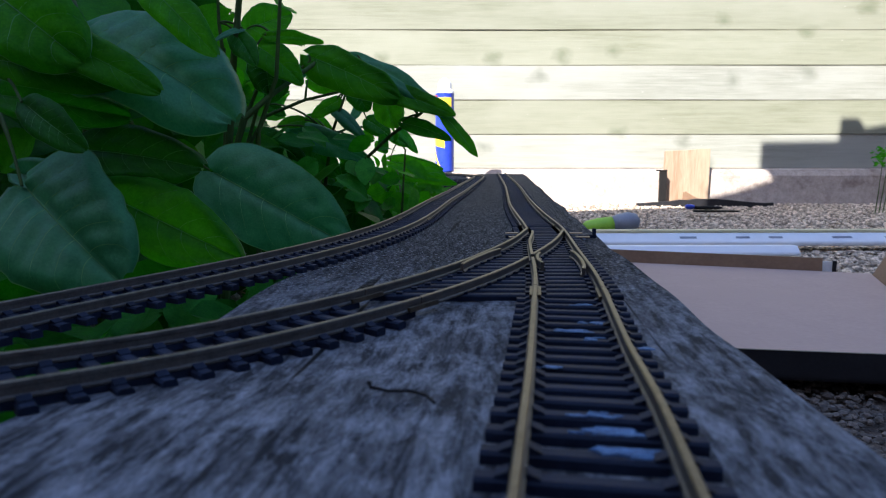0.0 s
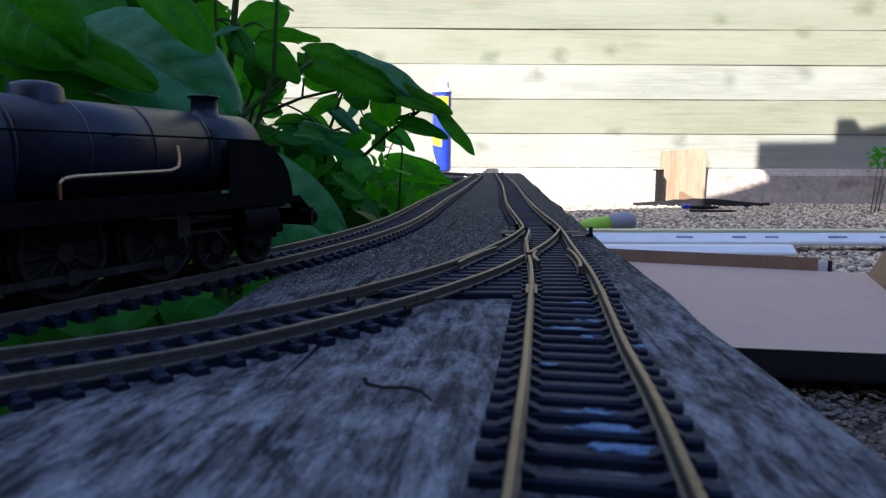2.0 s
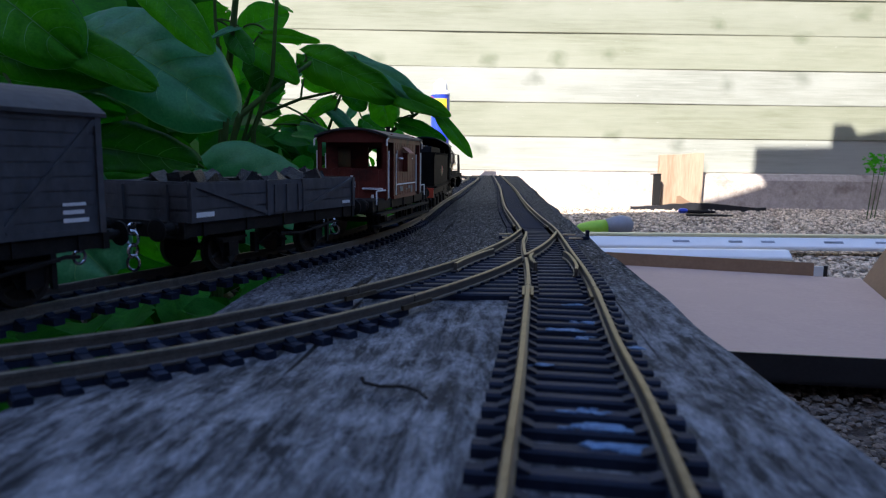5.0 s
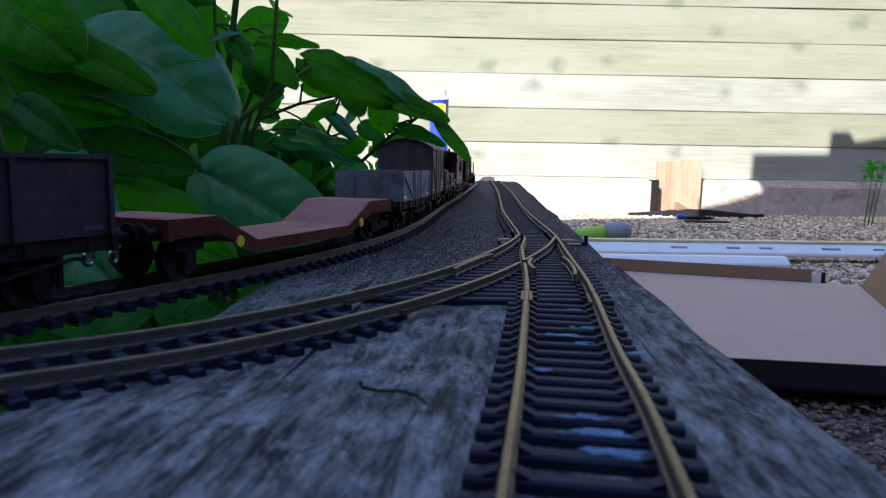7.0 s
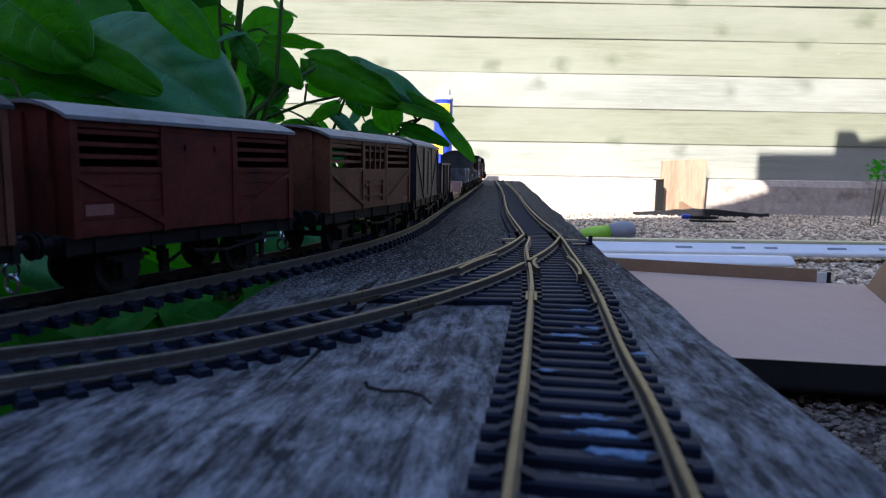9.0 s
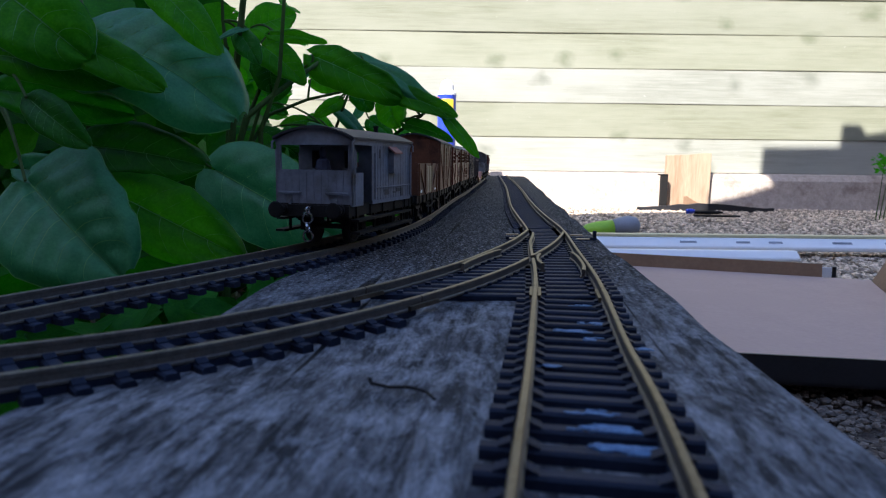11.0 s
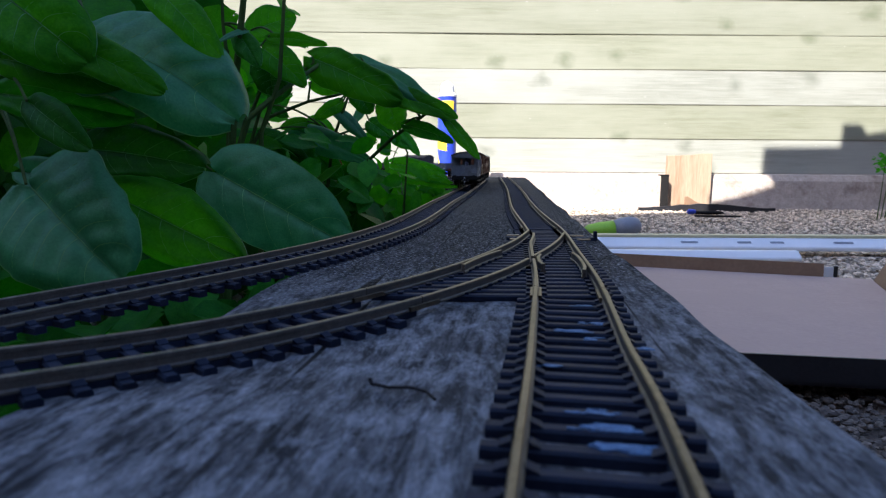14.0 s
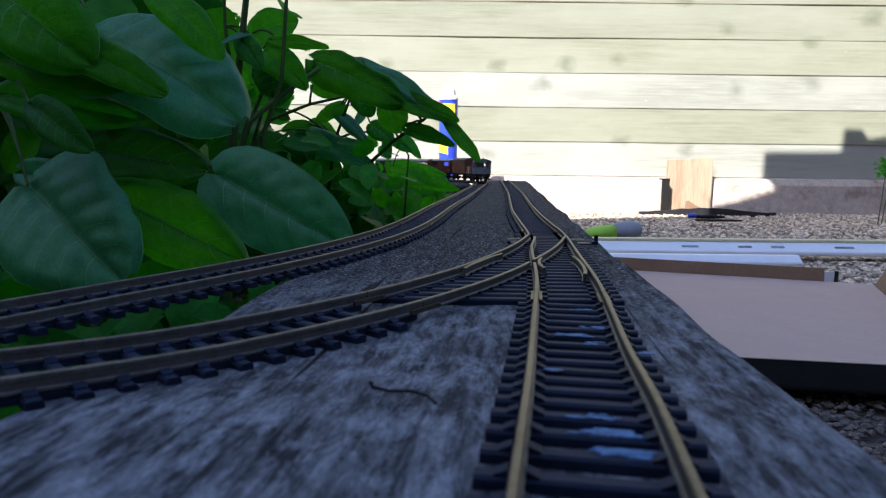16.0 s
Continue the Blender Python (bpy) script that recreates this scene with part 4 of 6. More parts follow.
def open_wagon(label, u0, length, paint, z_top=29.0, planks=5, inside=None, steel=False, load=False):
    wg = thing("mineral_wagon" if steel else "open_wagon", label, "wagon", "goods train")
    h, w = length / 2, 31.0
    wheels = underframe(wg, length, length * 0.53)
    step = (z_top - 15.5) / planks
    for sg in (-1, 1):
        bm = bm_new()
        if steel:
            box(bm, *sorted((sg * (w / 2 - 0.7), sg * w / 2)), -h, h, 15.3, z_top)
            for y in (-h + 1, -h / 3, h / 3, h - 1):
                box(bm, *sorted((sg * w / 2, sg * (w / 2 + 1.1))), y - 0.6, y + 0.6, 15.3, z_top)
            box(bm, *sorted((sg * (w / 2 - 0.7), sg * (w / 2 + 0.9))), -h, h, z_top - 1.0, z_top)
        else:
            box(bm, *sorted((sg * (w / 2 - 1.3), sg * (w / 2 - 0.25))), -h, h, 15.3, z_top - 0.1)
            for k in range(planks):
                plank(wg, paint, sg * (w / 2 - 0.25), sg * (w / 2 + 0.1), -h, h, 15.3 + k * step, 15.3 + (k + 1) * step - 0.35)
            for y in (-h + 1, -9, 9, h - 1):
                box(bm, *sorted((sg * w / 2, sg * (w / 2 + 0.8))), y - 0.8, y + 0.8, 15.3, z_top - 0.2)
            for a, b in ((-h + 2, -10), (h - 2, 10)):
                d = Vector((0, b - a, -(z_top - 17)))
                t = d.to_track_quat("Y", "Z").to_matrix().to_4x4()
                box(bm, -0.4, 0.4, -d.length / 2, d.length / 2, -0.6, 0.6, Matrix.Translation((sg * (w / 2 + 0.3), (a + b) / 2, (z_top + 15.5) / 2)) @ t)
        mpart("side_wall", bm, paint, wg)
        bm = bm_new()
        ys = sorted((sg * (h - 1.2), sg * h))
        box(bm, -w / 2 + 0.5, w / 2 - 0.5, *ys, 15.3, z_top)
        if steel:
            box(bm, -w / 2, w / 2, *sorted((sg * (h - 0.8), sg * (h + 0.9))), z_top - 1.0, z_top)
        for k in range(planks if not steel else 0):
            plank(wg, paint, -w / 2 + 0.2, w / 2 - 0.2, sg * h, sg * (h + 0.25), 15.3 + k * step, 15.3 + (k + 1) * step - 0.35)
        for x in (-8, 8):
            box(bm, x - 0.9, x + 0.9, *sorted((sg * h, sg * (h + 1.0))), 15.3, z_top - 0.8)
        mpart("end_wall", bm, paint, wg)
        bm = bm_new()
        box(bm, *sorted((sg * w / 2, sg * (w / 2 + 0.5))), -8.4, 8.4, 16.0, z_top - 1.4)
        for y in (-6, 0, 6):
            box(bm, *sorted((sg * (w / 2 + 0.4), sg * (w / 2 + 0.9))), y - 0.5, y + 0.5, 16.0, z_top - 1.6)
        mpart("door", bm, inside or paint, wg)
        bars(wg, sg * (w / 2 + 0.1), [(-h + 2.5, -h + 9, 16.6, 17.9), (h - 8, h - 3, 16.6, 17.6)], WHITE if not steel else GREY)
    bm = bm_new()
    box(bm, -w / 2 + 1.3, w / 2 - 1.3, -h + 1.2, h - 1.2, 15.4, 16.0)
    mpart("floor", bm, UNDER, wg)
    if load:
        bm = bm_new()
        for k in range(40):
            x, y = rng.uniform(-12, 12), rng.uniform(-h + 4, h - 4)
            box(bm, -2.5, 2.5, -2.5, 2.5, -2, 2, pose(x, y, z_top - 2.5 + rng.uniform(0, 2.6), rng.uniform(0, 90), rng.uniform(0, 90), rng.uniform(0, 90)))
        box(bm, -13, 13, -h + 2, h - 2, 16, z_top - 3)
        mpart("load", bm, COAL, wg, "heaped dark load")
    MOVERS.append((wg, u0 + length / 2, length * 0.265, wheels))
    return wg


def cattle_wagon(label, u0, length, paint, door_paint, roof_paint, z_eave=41.0, rise=3.8, plain_door=False):
    cw = thing("cattle_wagon", label, "wagon", "goods train")
    h, w = length / 2, 31.0
    wheels = underframe(cw, length, length * 0.57)
    z_mid = 30.5
    for sg in (-1, 1):
        bm = bm_new()
        prism(bm, end_outline(w - 0.6, 15.4, z_eave, rise), "y", *sorted((sg * (h - 1.0), sg * h)))
        for x in (-9, 0, 9):
            box(bm, x - 0.8, x + 0.8, *sorted((sg * h, sg * (h + 0.8))), 15.4, z_eave + rise * 0.5)
        mpart("end_wall", bm, paint, cw)
        bm = bm_new()
        x0 = sg * w / 2
        for y0, y1 in ((-h, -12), (12, h)):
            box(bm, *sorted((sg * (w / 2 - 1), x0)), y0, y1, 15.2, z_mid)
            for k in range(4):
                plank(cw, paint, x0, sg * (w / 2 + 0.2), y0 + 0.5, y1 - 0.5, 15.6 + k * 3.7, 18.9 + k * 3.7)
            d = Vector((0, (-12 - y0) if y0 < 0 else (y0 - y1), -(z_mid - 18)))
            t = d.to_track_quat("Y", "Z").to_matrix().to_4x4()
            box(bm, -0.4, 0.4, -d.length / 2, d.length / 2, -0.7, 0.7, Matrix.Translation((sg * (w / 2 + 0.4), (y0 + y1) / 2, (z_mid + 16.5) / 2)) @ t)
        for y in (-h + 0.8, -12, 12, h - 0.8):
            box(bm, *sorted((sg * (w / 2 - 1), sg * (w / 2 + 0.7))), y - 0.9, y + 0.9, 15.2, z_eave)
        box(bm, *sorted((sg * (w / 2 - 1), sg * (w / 2 + 0.3))), -h, h, z_eave - 1.5, z_eave)
        box(bm, *sorted((sg * (w / 2 - 1), sg * (w / 2 + 0.6))), -h, -12, z_mid - 0.8, z_mid + 0.4)
        box(bm, *sorted((sg * (w / 2 - 1), sg * (w / 2 + 0.6))), 12, h, z_mid - 0.8, z_mid + 0.4)
        mpart("side_wall", bm, paint, cw)
        for y0, y1 in ((-h + 1.5, -12.8), (12.8, h - 1.5)):
            for k in range(3):
                bm = bm_new()
                z = z_mid + 2.2 + k * 2.7
                box(bm, *sorted((sg * (w / 2 - 0.8), sg * (w / 2 - 0.1))), y0, y1, z, z + 1.0)
                mpart("rail_bar", bm, paint, cw)
        bm = bm_new()
        if plain_door:
            box(bm, *sorted((sg * (w / 2 - 1), sg * (w / 2 + 0.35))), -11.2, 11.2, 15.4, z_eave - 1.6)
            for y in (-5, 5):
                box(bm, *sorted((x0, sg * (w / 2 + 0.9))), y - 0.4, y + 0.4, 35, 36.6)
        else:
            box(bm, *sorted((sg * (w / 2 - 1), sg * (w / 2 + 0.5))), -11.2, 11.2, 15.4, z_mid)
            for z in (19.5, 24):
                box(bm, *sorted((x0, sg * (w / 2 + 1.0))), -10.8, 10.8, z, z + 0.9)
            for y in (-7, 7):
                box(bm, *sorted((x0, sg * (w / 2 + 1.2))), y - 0.7, y + 0.7, 18, 26)
            for y in (-10.6, -5.3, 0, 5.3, 10.6):
                box(bm, *sorted((sg * (w / 2 - 0.8), sg * (w / 2 + 0.4))), y - 0.6, y + 0.6, z_mid, z_eave - 1.5)
            for z in (z_mid + 3, z_mid + 6.6):
                box(bm, *sorted((sg * (w / 2 - 0.8), sg * w / 2)), -11, 11, z, z + 1.0)
        mpart("door", bm, door_paint, cw)
        bars(cw, sg * (w / 2 + 0.25), [(-h + 3, -h + 10, 20.0, 22.5)] if plain_door else [(h - 9, h - 3, 17, 18)], PINK)
    bm = bm_new()
    box(bm, -w / 2 + 1, w / 2 - 1, -h + 1, h - 1, 15.4, 16)
    mpart("floor", bm, UNDER, cw)
    arched_roof(cw, length + 2.2, w + 2.4, z_eave, rise, roof_paint)
    MOVERS.append((cw, u0 + length / 2, length * 0.285, wheels))
    return cw


def well_wagon(label, u0, length, paint):
    ww = thing("well_wagon", label, "wagon", "goods train")
    h, w = length / 2, 31.0
    a, b = h - 18, h - 36                       # ends of the raised platforms and of the slopes
    zh, zl = 17.5, 9.0
    prof = [(-h, zh - 5), (-a, zh - 5), (-b, zl - 3.6), (b, zl - 3.6), (a, zh - 5), (h, zh - 5), (h, zh), (a, zh), (b, zl), (-b, zl), (-a, zh), (-h, zh)]
    bm = bm_new()
    for sg in (-1, 1):
        prism(bm, prof, "x", *sorted((sg * (w / 2 - 1.2), sg * w / 2)))
    for sg in (-1, 1):
        box(bm, -w / 2, w / 2, *sorted((sg * (h - 1), sg * (h + 0.6))), zh - 5.5, zh)
    mpart("side_girder", bm, paint, ww)
    for y0, y1, z0, z1 in ((-h, -a, zh, zh), (-a, -b, zh, zl), (-b, b, zl, zl), (b, a, zl, zh), (a, h, zh, zh)):
        n = max(4, int((y1 - y0) / 3.2))
        for k in range(n):
            bm = bm_new()
            ya, yb = y0 + (y1 - y0) * k / n, y0 + (y1 - y0) * (k + 1) / n - 0.25
            za, zb = z0 + (z1 - z0) * k / n, z0 + (z1 - z0) * (k + 1) / n
            prism(bm, [(ya, za - 1.2), (yb, zb - 1.2), (yb, zb + 0.1), (ya, za + 0.1)], "x", -w / 2 + 0.6, w / 2 - 0.6)
            mpart("deck_plank", bm, PINK, ww)
    for sg in (-1, 1):
        for y in (-h + 10, h - 10):
            bm = bm_new()
            x = 10.6 * sg
            box(bm, *sorted((x, x + 2.2 * sg)), y - 2, y + 2, 4.2, 8.2)
            box(bm, *sorted((x, x + 1.8 * sg)), y - 5.5, y + 5.5, 8.4, 12.0)
            mpart("axle_guard", bm, UNDER, ww)
        for y in (-b - 9, b + 9):
            bm = bm_new()
            lathe(bm, [(1.7, 0), (1.7, 0.5)], 8, pose(sg * w / 2, y, 9.5, 0, 90 * sg))
            mpart("lashing_ring", bm, YELLOW, ww, "yellow lashing ring")
    for y in (-h - 0.6, h + 0.6):
        buffers(ww, y)
        chain(ww, y, 2)
    wheels = [wheelset(ww, WAGON_WHEELS, -h + 10, 6.2), wheelset(ww, WAGON_WHEELS, h - 10, 6.2)]
    MOVERS.append((ww, u0 + h, h - 10, wheels))
    return ww


def rail_of(parent, points, r, paint):
    bm = bm_new()
    wire(bm, points, r, 5)
    return mpart("handrail", bm, paint, parent, "white handrail" if paint == WHITE else "")


def brake_van(label, u0, length, cabin, paint, roof_paint, rails, z_eave=43.0, rise=4.5, platform=0.0, figure=False, low=14.5):
    """cabin: (rear, front) of the closed part; the open porches take the rest of the body; platform: bare deck beyond each end."""
    bv = thing("brake_van", label, "wagon", "goods train")
    h, w = length / 2, 31.0
    body = h - platform
    wheels = underframe(bv, length, length * 0.5, brake=False)
    c0, c1 = cabin
    for sg in (-1, 1):
        x0 = sg * w / 2
        bm = bm_new()
        box(bm, *sorted((sg * (w / 2 - 1), x0)), c0, c1, 15.2, z_eave)
        n = int((c1 - c0) / 3)
        for k in range(n):
            plank(bv, paint, x0, sg * (w / 2 + 0.15), c0 + 3 * k + 0.15, c0 + 3 * k + 2.85, 16, z_eave - 1.6)
        box(bm, *sorted((sg * (w / 2 - 1), sg * (w / 2 + 0.3))), -body, body, z_eave - 1.8, z_eave)
        for y in (-body + 0.8, body - 0.8):
            box(bm, *sorted((sg * (w / 2 - 1.2), x0)), y - 0.8, y + 0.8, 15.2, z_eave)
        for y0, y1 in ((-body, c0 - 8), (c1 + 8, body)):
            if y1 - y0 > 2:
                box(bm, *sorted((sg * (w / 2 - 1), x0)), y0, y1, 15.2, 27.5)
        box(bm, *sorted((x0, sg * (w / 2 + 0.4))), c0, c1, 15.2, 16.6)
        mpart("side_wall", bm, paint, bv)
        mid = (c0 + c1) / 2
        bm = bm_new()
        prism(bm, [(mid - 4, 27), (mid + 4, 27), (mid + 4, 35.5), (mid - 4, 35.5)], "x", *sorted((x0, sg * (w / 2 + 2.4))))
        lookout = mpart("lookout", bm, paint, bv, "projecting side lookout")
        bm = bm_new()
        prism(bm, [(x0, 38.2), (x0, 37.5), (sg * (w / 2 + 3.2), 34.9), (sg * (w / 2 + 3.2), 35.6)], "y", mid - 4.6, mid + 4.6)
        mpart("lookout_roof", bm, PINK, lookout, "faded pink sloping roof")
        if platform > 3:
            for ya, yb in ((-11.5, -6.5), (6.5, 10.5)):
                bm = bm_new()
                wire(bm, [(sg * (w / 2 + 0.2), mid + ya, 33.0), (sg * (w / 2 + 0.9), mid + ya + 0.4, 33.0), (sg * (w / 2 + 0.9), mid + yb - 0.4, 33.0), (sg * (w / 2 + 0.2), mid + yb, 33.0)], 0.4, 5)
                mpart("grab_rail", bm, rails, bv)
        rail_of(bv, [(sg * (w / 2 + 0.9), c1 - 1.5, 35), (sg * (w / 2 + 0.9), c1 - 1.5, 17)], 0.34, rails)
        rail_of(bv, [(sg * (w / 2 + 0.9), c0 + 1.5, 35), (sg * (w / 2 + 0.9), c0 + 1.5, 17)], 0.34, rails)
        rail_of(bv, [(sg * (w / 2 + 0.9), c0 + 1.5, 21.5), (sg * (w / 2 + 0.9), c1 - 1.5, 21.5)], 0.34, rails)
        for y in (-body, body):
            s2 = 1 if y > 0 else -1
            rail_of(bv, [(sg * (w / 2 + 0.6), y - s2 * 0.8, 36), (sg * (w / 2 + 0.6), y - s2 * 0.8, 16)], 0.34, rails)
            rail_of(bv, [(sg * (w / 2 + 0.6), y - s2 * 0.8, z_eave), (sg * (w / 2 + 0.6), y + s2 * 2, z_eave - 1), (sg * (w / 2 + 0.6), y + s2 * 2, z_eave - 3.5)], 0.4, rails)
            if platform > 3:
                rail_of(bv, [(sg * (w / 2 - 0.6), y, 19.5), (sg * (w / 2 - 0.6), y + s2 * (platform - 4), 19.5), (sg * (w / 2 - 0.6), y + s2 * (platform - 4), 14)], 0.34, rails)
        for z, x in ((9.5, 17.0), (4.8, 17.5)):
            bm = bm_new()
            box(bm, *sorted((sg * 13.5, sg * x)), -h + 3, h - 3, z, z + 0.9)
            for y in (-h + 8, -8, 8, h - 8):
                box(bm, *sorted((sg * 13.6, sg * 14.4)), y - 0.5, y + 0.5, z, z + 5)
            mpart("footboard", bm, UNDER, bv, "long footboard")
        bars(bv, sg * (w / 2 + 0.2), [(mid - 9, mid - 4, 18.2, 19.8), (mid + 5, mid + 9, 19, 20.5), (mid + 10, mid + 13, 17, 20.5), (mid - 15, mid - 13.6, 33, 36.5), (mid - 10, mid - 5, 19.6, 20.4), (mid + 0.5, mid + 4, 18.6, 19.2)], PALE_GREY if platform > 3 else GREY)
    for y, s2 in ((c0, -1), (c1, 1)):
        bm = bm_new()
        for xa, xb in ((-w / 2 + 0.5, -10), (-4, 4), (10, w / 2 - 0.5)):
            box(bm, xa, xb, *sorted((y, y - s2 * 1)), 15.2, z_eave)
        box(bm, -w / 2 + 0.5, w / 2 - 0.5, *sorted((y, y - s2 * 1)), 15.2, 29)
        box(bm, -w / 2 + 0.5, w / 2 - 0.5, *sorted((y, y - s2 * 1)), z_eave - 3.8, z_eave + 2)
        mpart("cabin_end", bm, paint, bv)
    for s2 in (-1, 1):
        bm = bm_new()
        y = s2 * body
        ys = sorted((y, y - s2 * 1.0))
        box(bm, -w / 2 + 0.3, w / 2 - 0.3, *ys, 15.2, 28.5)
        for k in range(10):
            plank(bv, paint, -w / 2 + 0.6 + k * 3, -w / 2 + 3.4 + k * 3, y, y + s2 * 0.15, 15.6, 28)
        for x in (-w / 2 + 1.0, w / 2 - 1.0):
            box(bm, x - 0.7, x + 0.7, *ys, 28, z_eave)
        prism(bm, [(-w / 2 + 0.3, z_eave - 2.0), (w / 2 - 0.3, z_eave - 2.0)] + end_outline(w - 0.6, 0, z_eave, rise)[2:], "y", *ys)
        mpart("porch_end", bm, paint, bv)
        bm = bm_new()
        for x in (-9.5, 9.5):
            wire(bm, [(x - 4.5, y + s2 * 0.9, 20), (x + 4.5, y + s2 * 0.9, 20)], 0.45, 5)
            box(bm, x - 0.4, x + 0.4, *sorted((y, y + s2 * 1.6)), 15, 17.5)
        mpart("end_handrail", bm, rails, bv)
        if platform > 3:
            bm = bm_new()
            box(bm, -0.5, 0.5, *sorted((y, y + s2 * 0.6)), 21, 25.5)
            box(bm, -1.6, 0.5, *sorted((y + s2 * 0.2, y + s2 * 0.8)), 22.4, 23.2)
            box(bm, 0.9, 1.6, *sorted((y + s2 * 0.2, y + s2 * 0.8)), 20.4, 23.0)
            mpart("lamp_iron", bm, rails, bv, "white lamp bracket")
    bm = bm_new()
    box(bm, -w / 2 + 1, w / 2 - 1, -h, h, 15.4, 16.0)
    mpart("floor", bm, UNDER, bv)
    roof = arched_roof(bv, 2 * body + 2.4, w + 2.0, z_eave, rise, roof_paint)
    bm = bm_new()
    lathe(bm, [(1.0, -1.0), (1.0, 2.4), (1.4, 2.5), (1.4, 3.0)], 10, pose(5, (c0 + c1) / 2 + 8, z_eave + rise))
    mpart("stove_pipe", bm, UNDER, bv)
    if figure:
        bm = bm_new()
        lathe(bm, [(2.0, 16), (2.4, 24), (3.0, 29), (2.4, 32), (1.0, 33), (1.4, 34), (1.5, 35.5), (0.7, 37)], 10, pose(1.5, -body + 4.5, 0))
        mpart("figurine", bm, BLUE_CLOTH, bv, "plain dark blue painted figurine")
    MOVERS.append((bv, u0 + h, length * 0.25, wheels))
    return bv


# ---- locomotive ----
ROD_PARTS = []


def text_mesh(word, size, m, material_, parent, name="number"):
    cu = bpy.data.curves.new(name, "FONT")
    cu.body, cu.size, cu.align_x, cu.align_y, cu.extrude = word, size, "CENTER", "CENTER", 0.0001
    tmp = new(name, cu)
    me = bpy.data.meshes.new_from_object(tmp.evaluated_get(bpy.context.evaluated_depsgraph_get()))
    bpy.data.objects.remove(tmp)
    me.transform(m)
    me.materials.append(material_)
    ob = new(name, me)
    ob.parent = parent
    return tagged(ob, "cream painted cab number")


def locomotive(u0=0.0):
    lo = thing("steam_locomotive", "black model steam locomotive with six coupled wheels and cream number", "locomotive", "goods train")
    off = 86.0                                    # y of the front buffer faces
    def Y(u):
        """Place along the engine for a distance behind the buffers on the maker's drawing, to the model's shortened scale."""
        return off - float(np.interp(u, (0, 10, 27, 49, 73, 101, 116, 151, 172), (0, 10, 27, 39.5, 62.3, 89.5, 103.5, 139, 157)))
    # boiler, smokebox
    bm = bm_new()
    front = Y(27.5) - Y(58)
    lathe(bm, [(11.3, 0), (11.3, front - 0.6), (10.6, front), (9.6, front + 0.2), (9.2, front + 1.4), (6.0, front + 2.4), (0.6, front + 2.8)], 48, pose(0, Y(58), 33.8, -90))
    mpart("smokebox", bm, BOILER_BLACK, lo, smooth=True)
    bm = bm_new()
    barrel = Y(58) - Y(116)
    lathe(bm, [(12.2, 0), (11.4, barrel)], 48, pose(0, Y(116), 34.0, -90))
    mpart("boiler", bm, BOILER_BLACK, lo, smooth=True)
    for z in (1, 18, 36, barrel - 0.6):
        bm = bm_new()
        lathe(bm, [(12.28 - z * 0.0135, z), (12.28 - z * 0.0135, z + 0.5)], 48, pose(0, Y(116), 34.0, -90))
        mpart("boiler_band", bm, BOILER_BLACK, lo, smooth=True)
    bm = bm_new()
    fb = [(-12.4, 18), (12.4, 18), (12.6, 34)] + [(12.6 * math.cos(a), 34.0 + 12.6 * math.sin(a)) for a in [math.pi * k / 28 for k in range(1, 28)]] + [(-12.6, 34)]
    prism(bm, fb, "y", Y(152), Y(116))
    for f in bm.faces:
        if len(f.verts) > 4:
            for e in f.edges:
                e.smooth = False
    mpart("firebox", bm, BOILER_BLACK, lo, smooth=True)
    bm = bm_new()
    lathe(bm, [(6.6, -2), (5.0, 0), (3.9, 1.5), (3.6, 5.2), (4.5, 5.6), (4.5, 6.2), (3.4, 6.4), (2.8, 5.0)], 32, pose(0, Y(49), 44.0))
    mpart("chimney", bm, BOILER_BLACK, lo, smooth=True)
    bm = bm_new()
    lathe(bm, [(7.2, -2.5), (6.0, 0), (5.6, 3.2), (4.8, 4.0), (2.8, 4.5), (0.2, 4.6)], 32, pose(0, Y(101), 44.9))
    mpart("dome", bm, BOILER_BLACK, lo, smooth=True)
    for x in (-2.6, 2.6):
        bm = bm_new()
        lathe(bm, [(0.9, 0), (0.9, 1.8), (1.3, 2.0), (0.7, 3.0)], 10, pose(x, Y(134), 46.0))
        mpart("safety_valve", bm, RUST, lo)
    # running plate
    bm = bm_new()
    for sg in (-1, 1):
        xs = sorted((sg * 10, sg * 16.4))
        box(bm, *xs, Y(148), Y(17), 19.6, 20.6)
        box(bm, *sorted((sg * 15.8, sg * 16.6)), Y(148), Y(17), 18.4, 20.6)
        prism(bm, [(Y(17), 19.6), (Y(17), 20.6), (Y(12), 16.4), (Y(12), 15.4)], "x", *xs)
        box(bm, *xs, Y(172), Y(148), 17.6, 20.6)
    box(bm, -16.4, 16.4, Y(17), Y(10.5), 15.4, 16.4)
    box(bm, -10, 10, Y(148), Y(17), 17, 19.0)
    mpart("running_plate", bm, LOCO_BLACK, lo)
    bm = bm_new()
    box(bm, -5, 5, Y(150), Y(12), 8.0, 18)
    mpart("frames", bm, UNDER, lo)
    bm = bm_new()
    box(bm, -16.2, 16.2, Y(11.4), Y(10.0), 10.5, 16.4)
    mpart("buffer_beam", bm, UNDER, lo)
    for x in (-11.5, 11.5):
        bm = bm_new()
        lathe(bm, [(2.3, 0), (1.7, 1.0), (1.5, 3.2), (0.9, 3.3), (0.9, 4.8), (2.3, 5.0), (2.4, 5.5), (2.0, 6.0)], 16, pose(x, Y(10.0), 12.6, -90))
        buffer = mpart("buffer", bm, UNDER, lo)
        bm = bm_new()
        lathe(bm, [(1.62, 1.6), (1.62, 3.0)], 14, pose(x, Y(10.0), 12.6, -90))
        mpart("buffer_collar", bm, RED, buffer, "red painted collar")
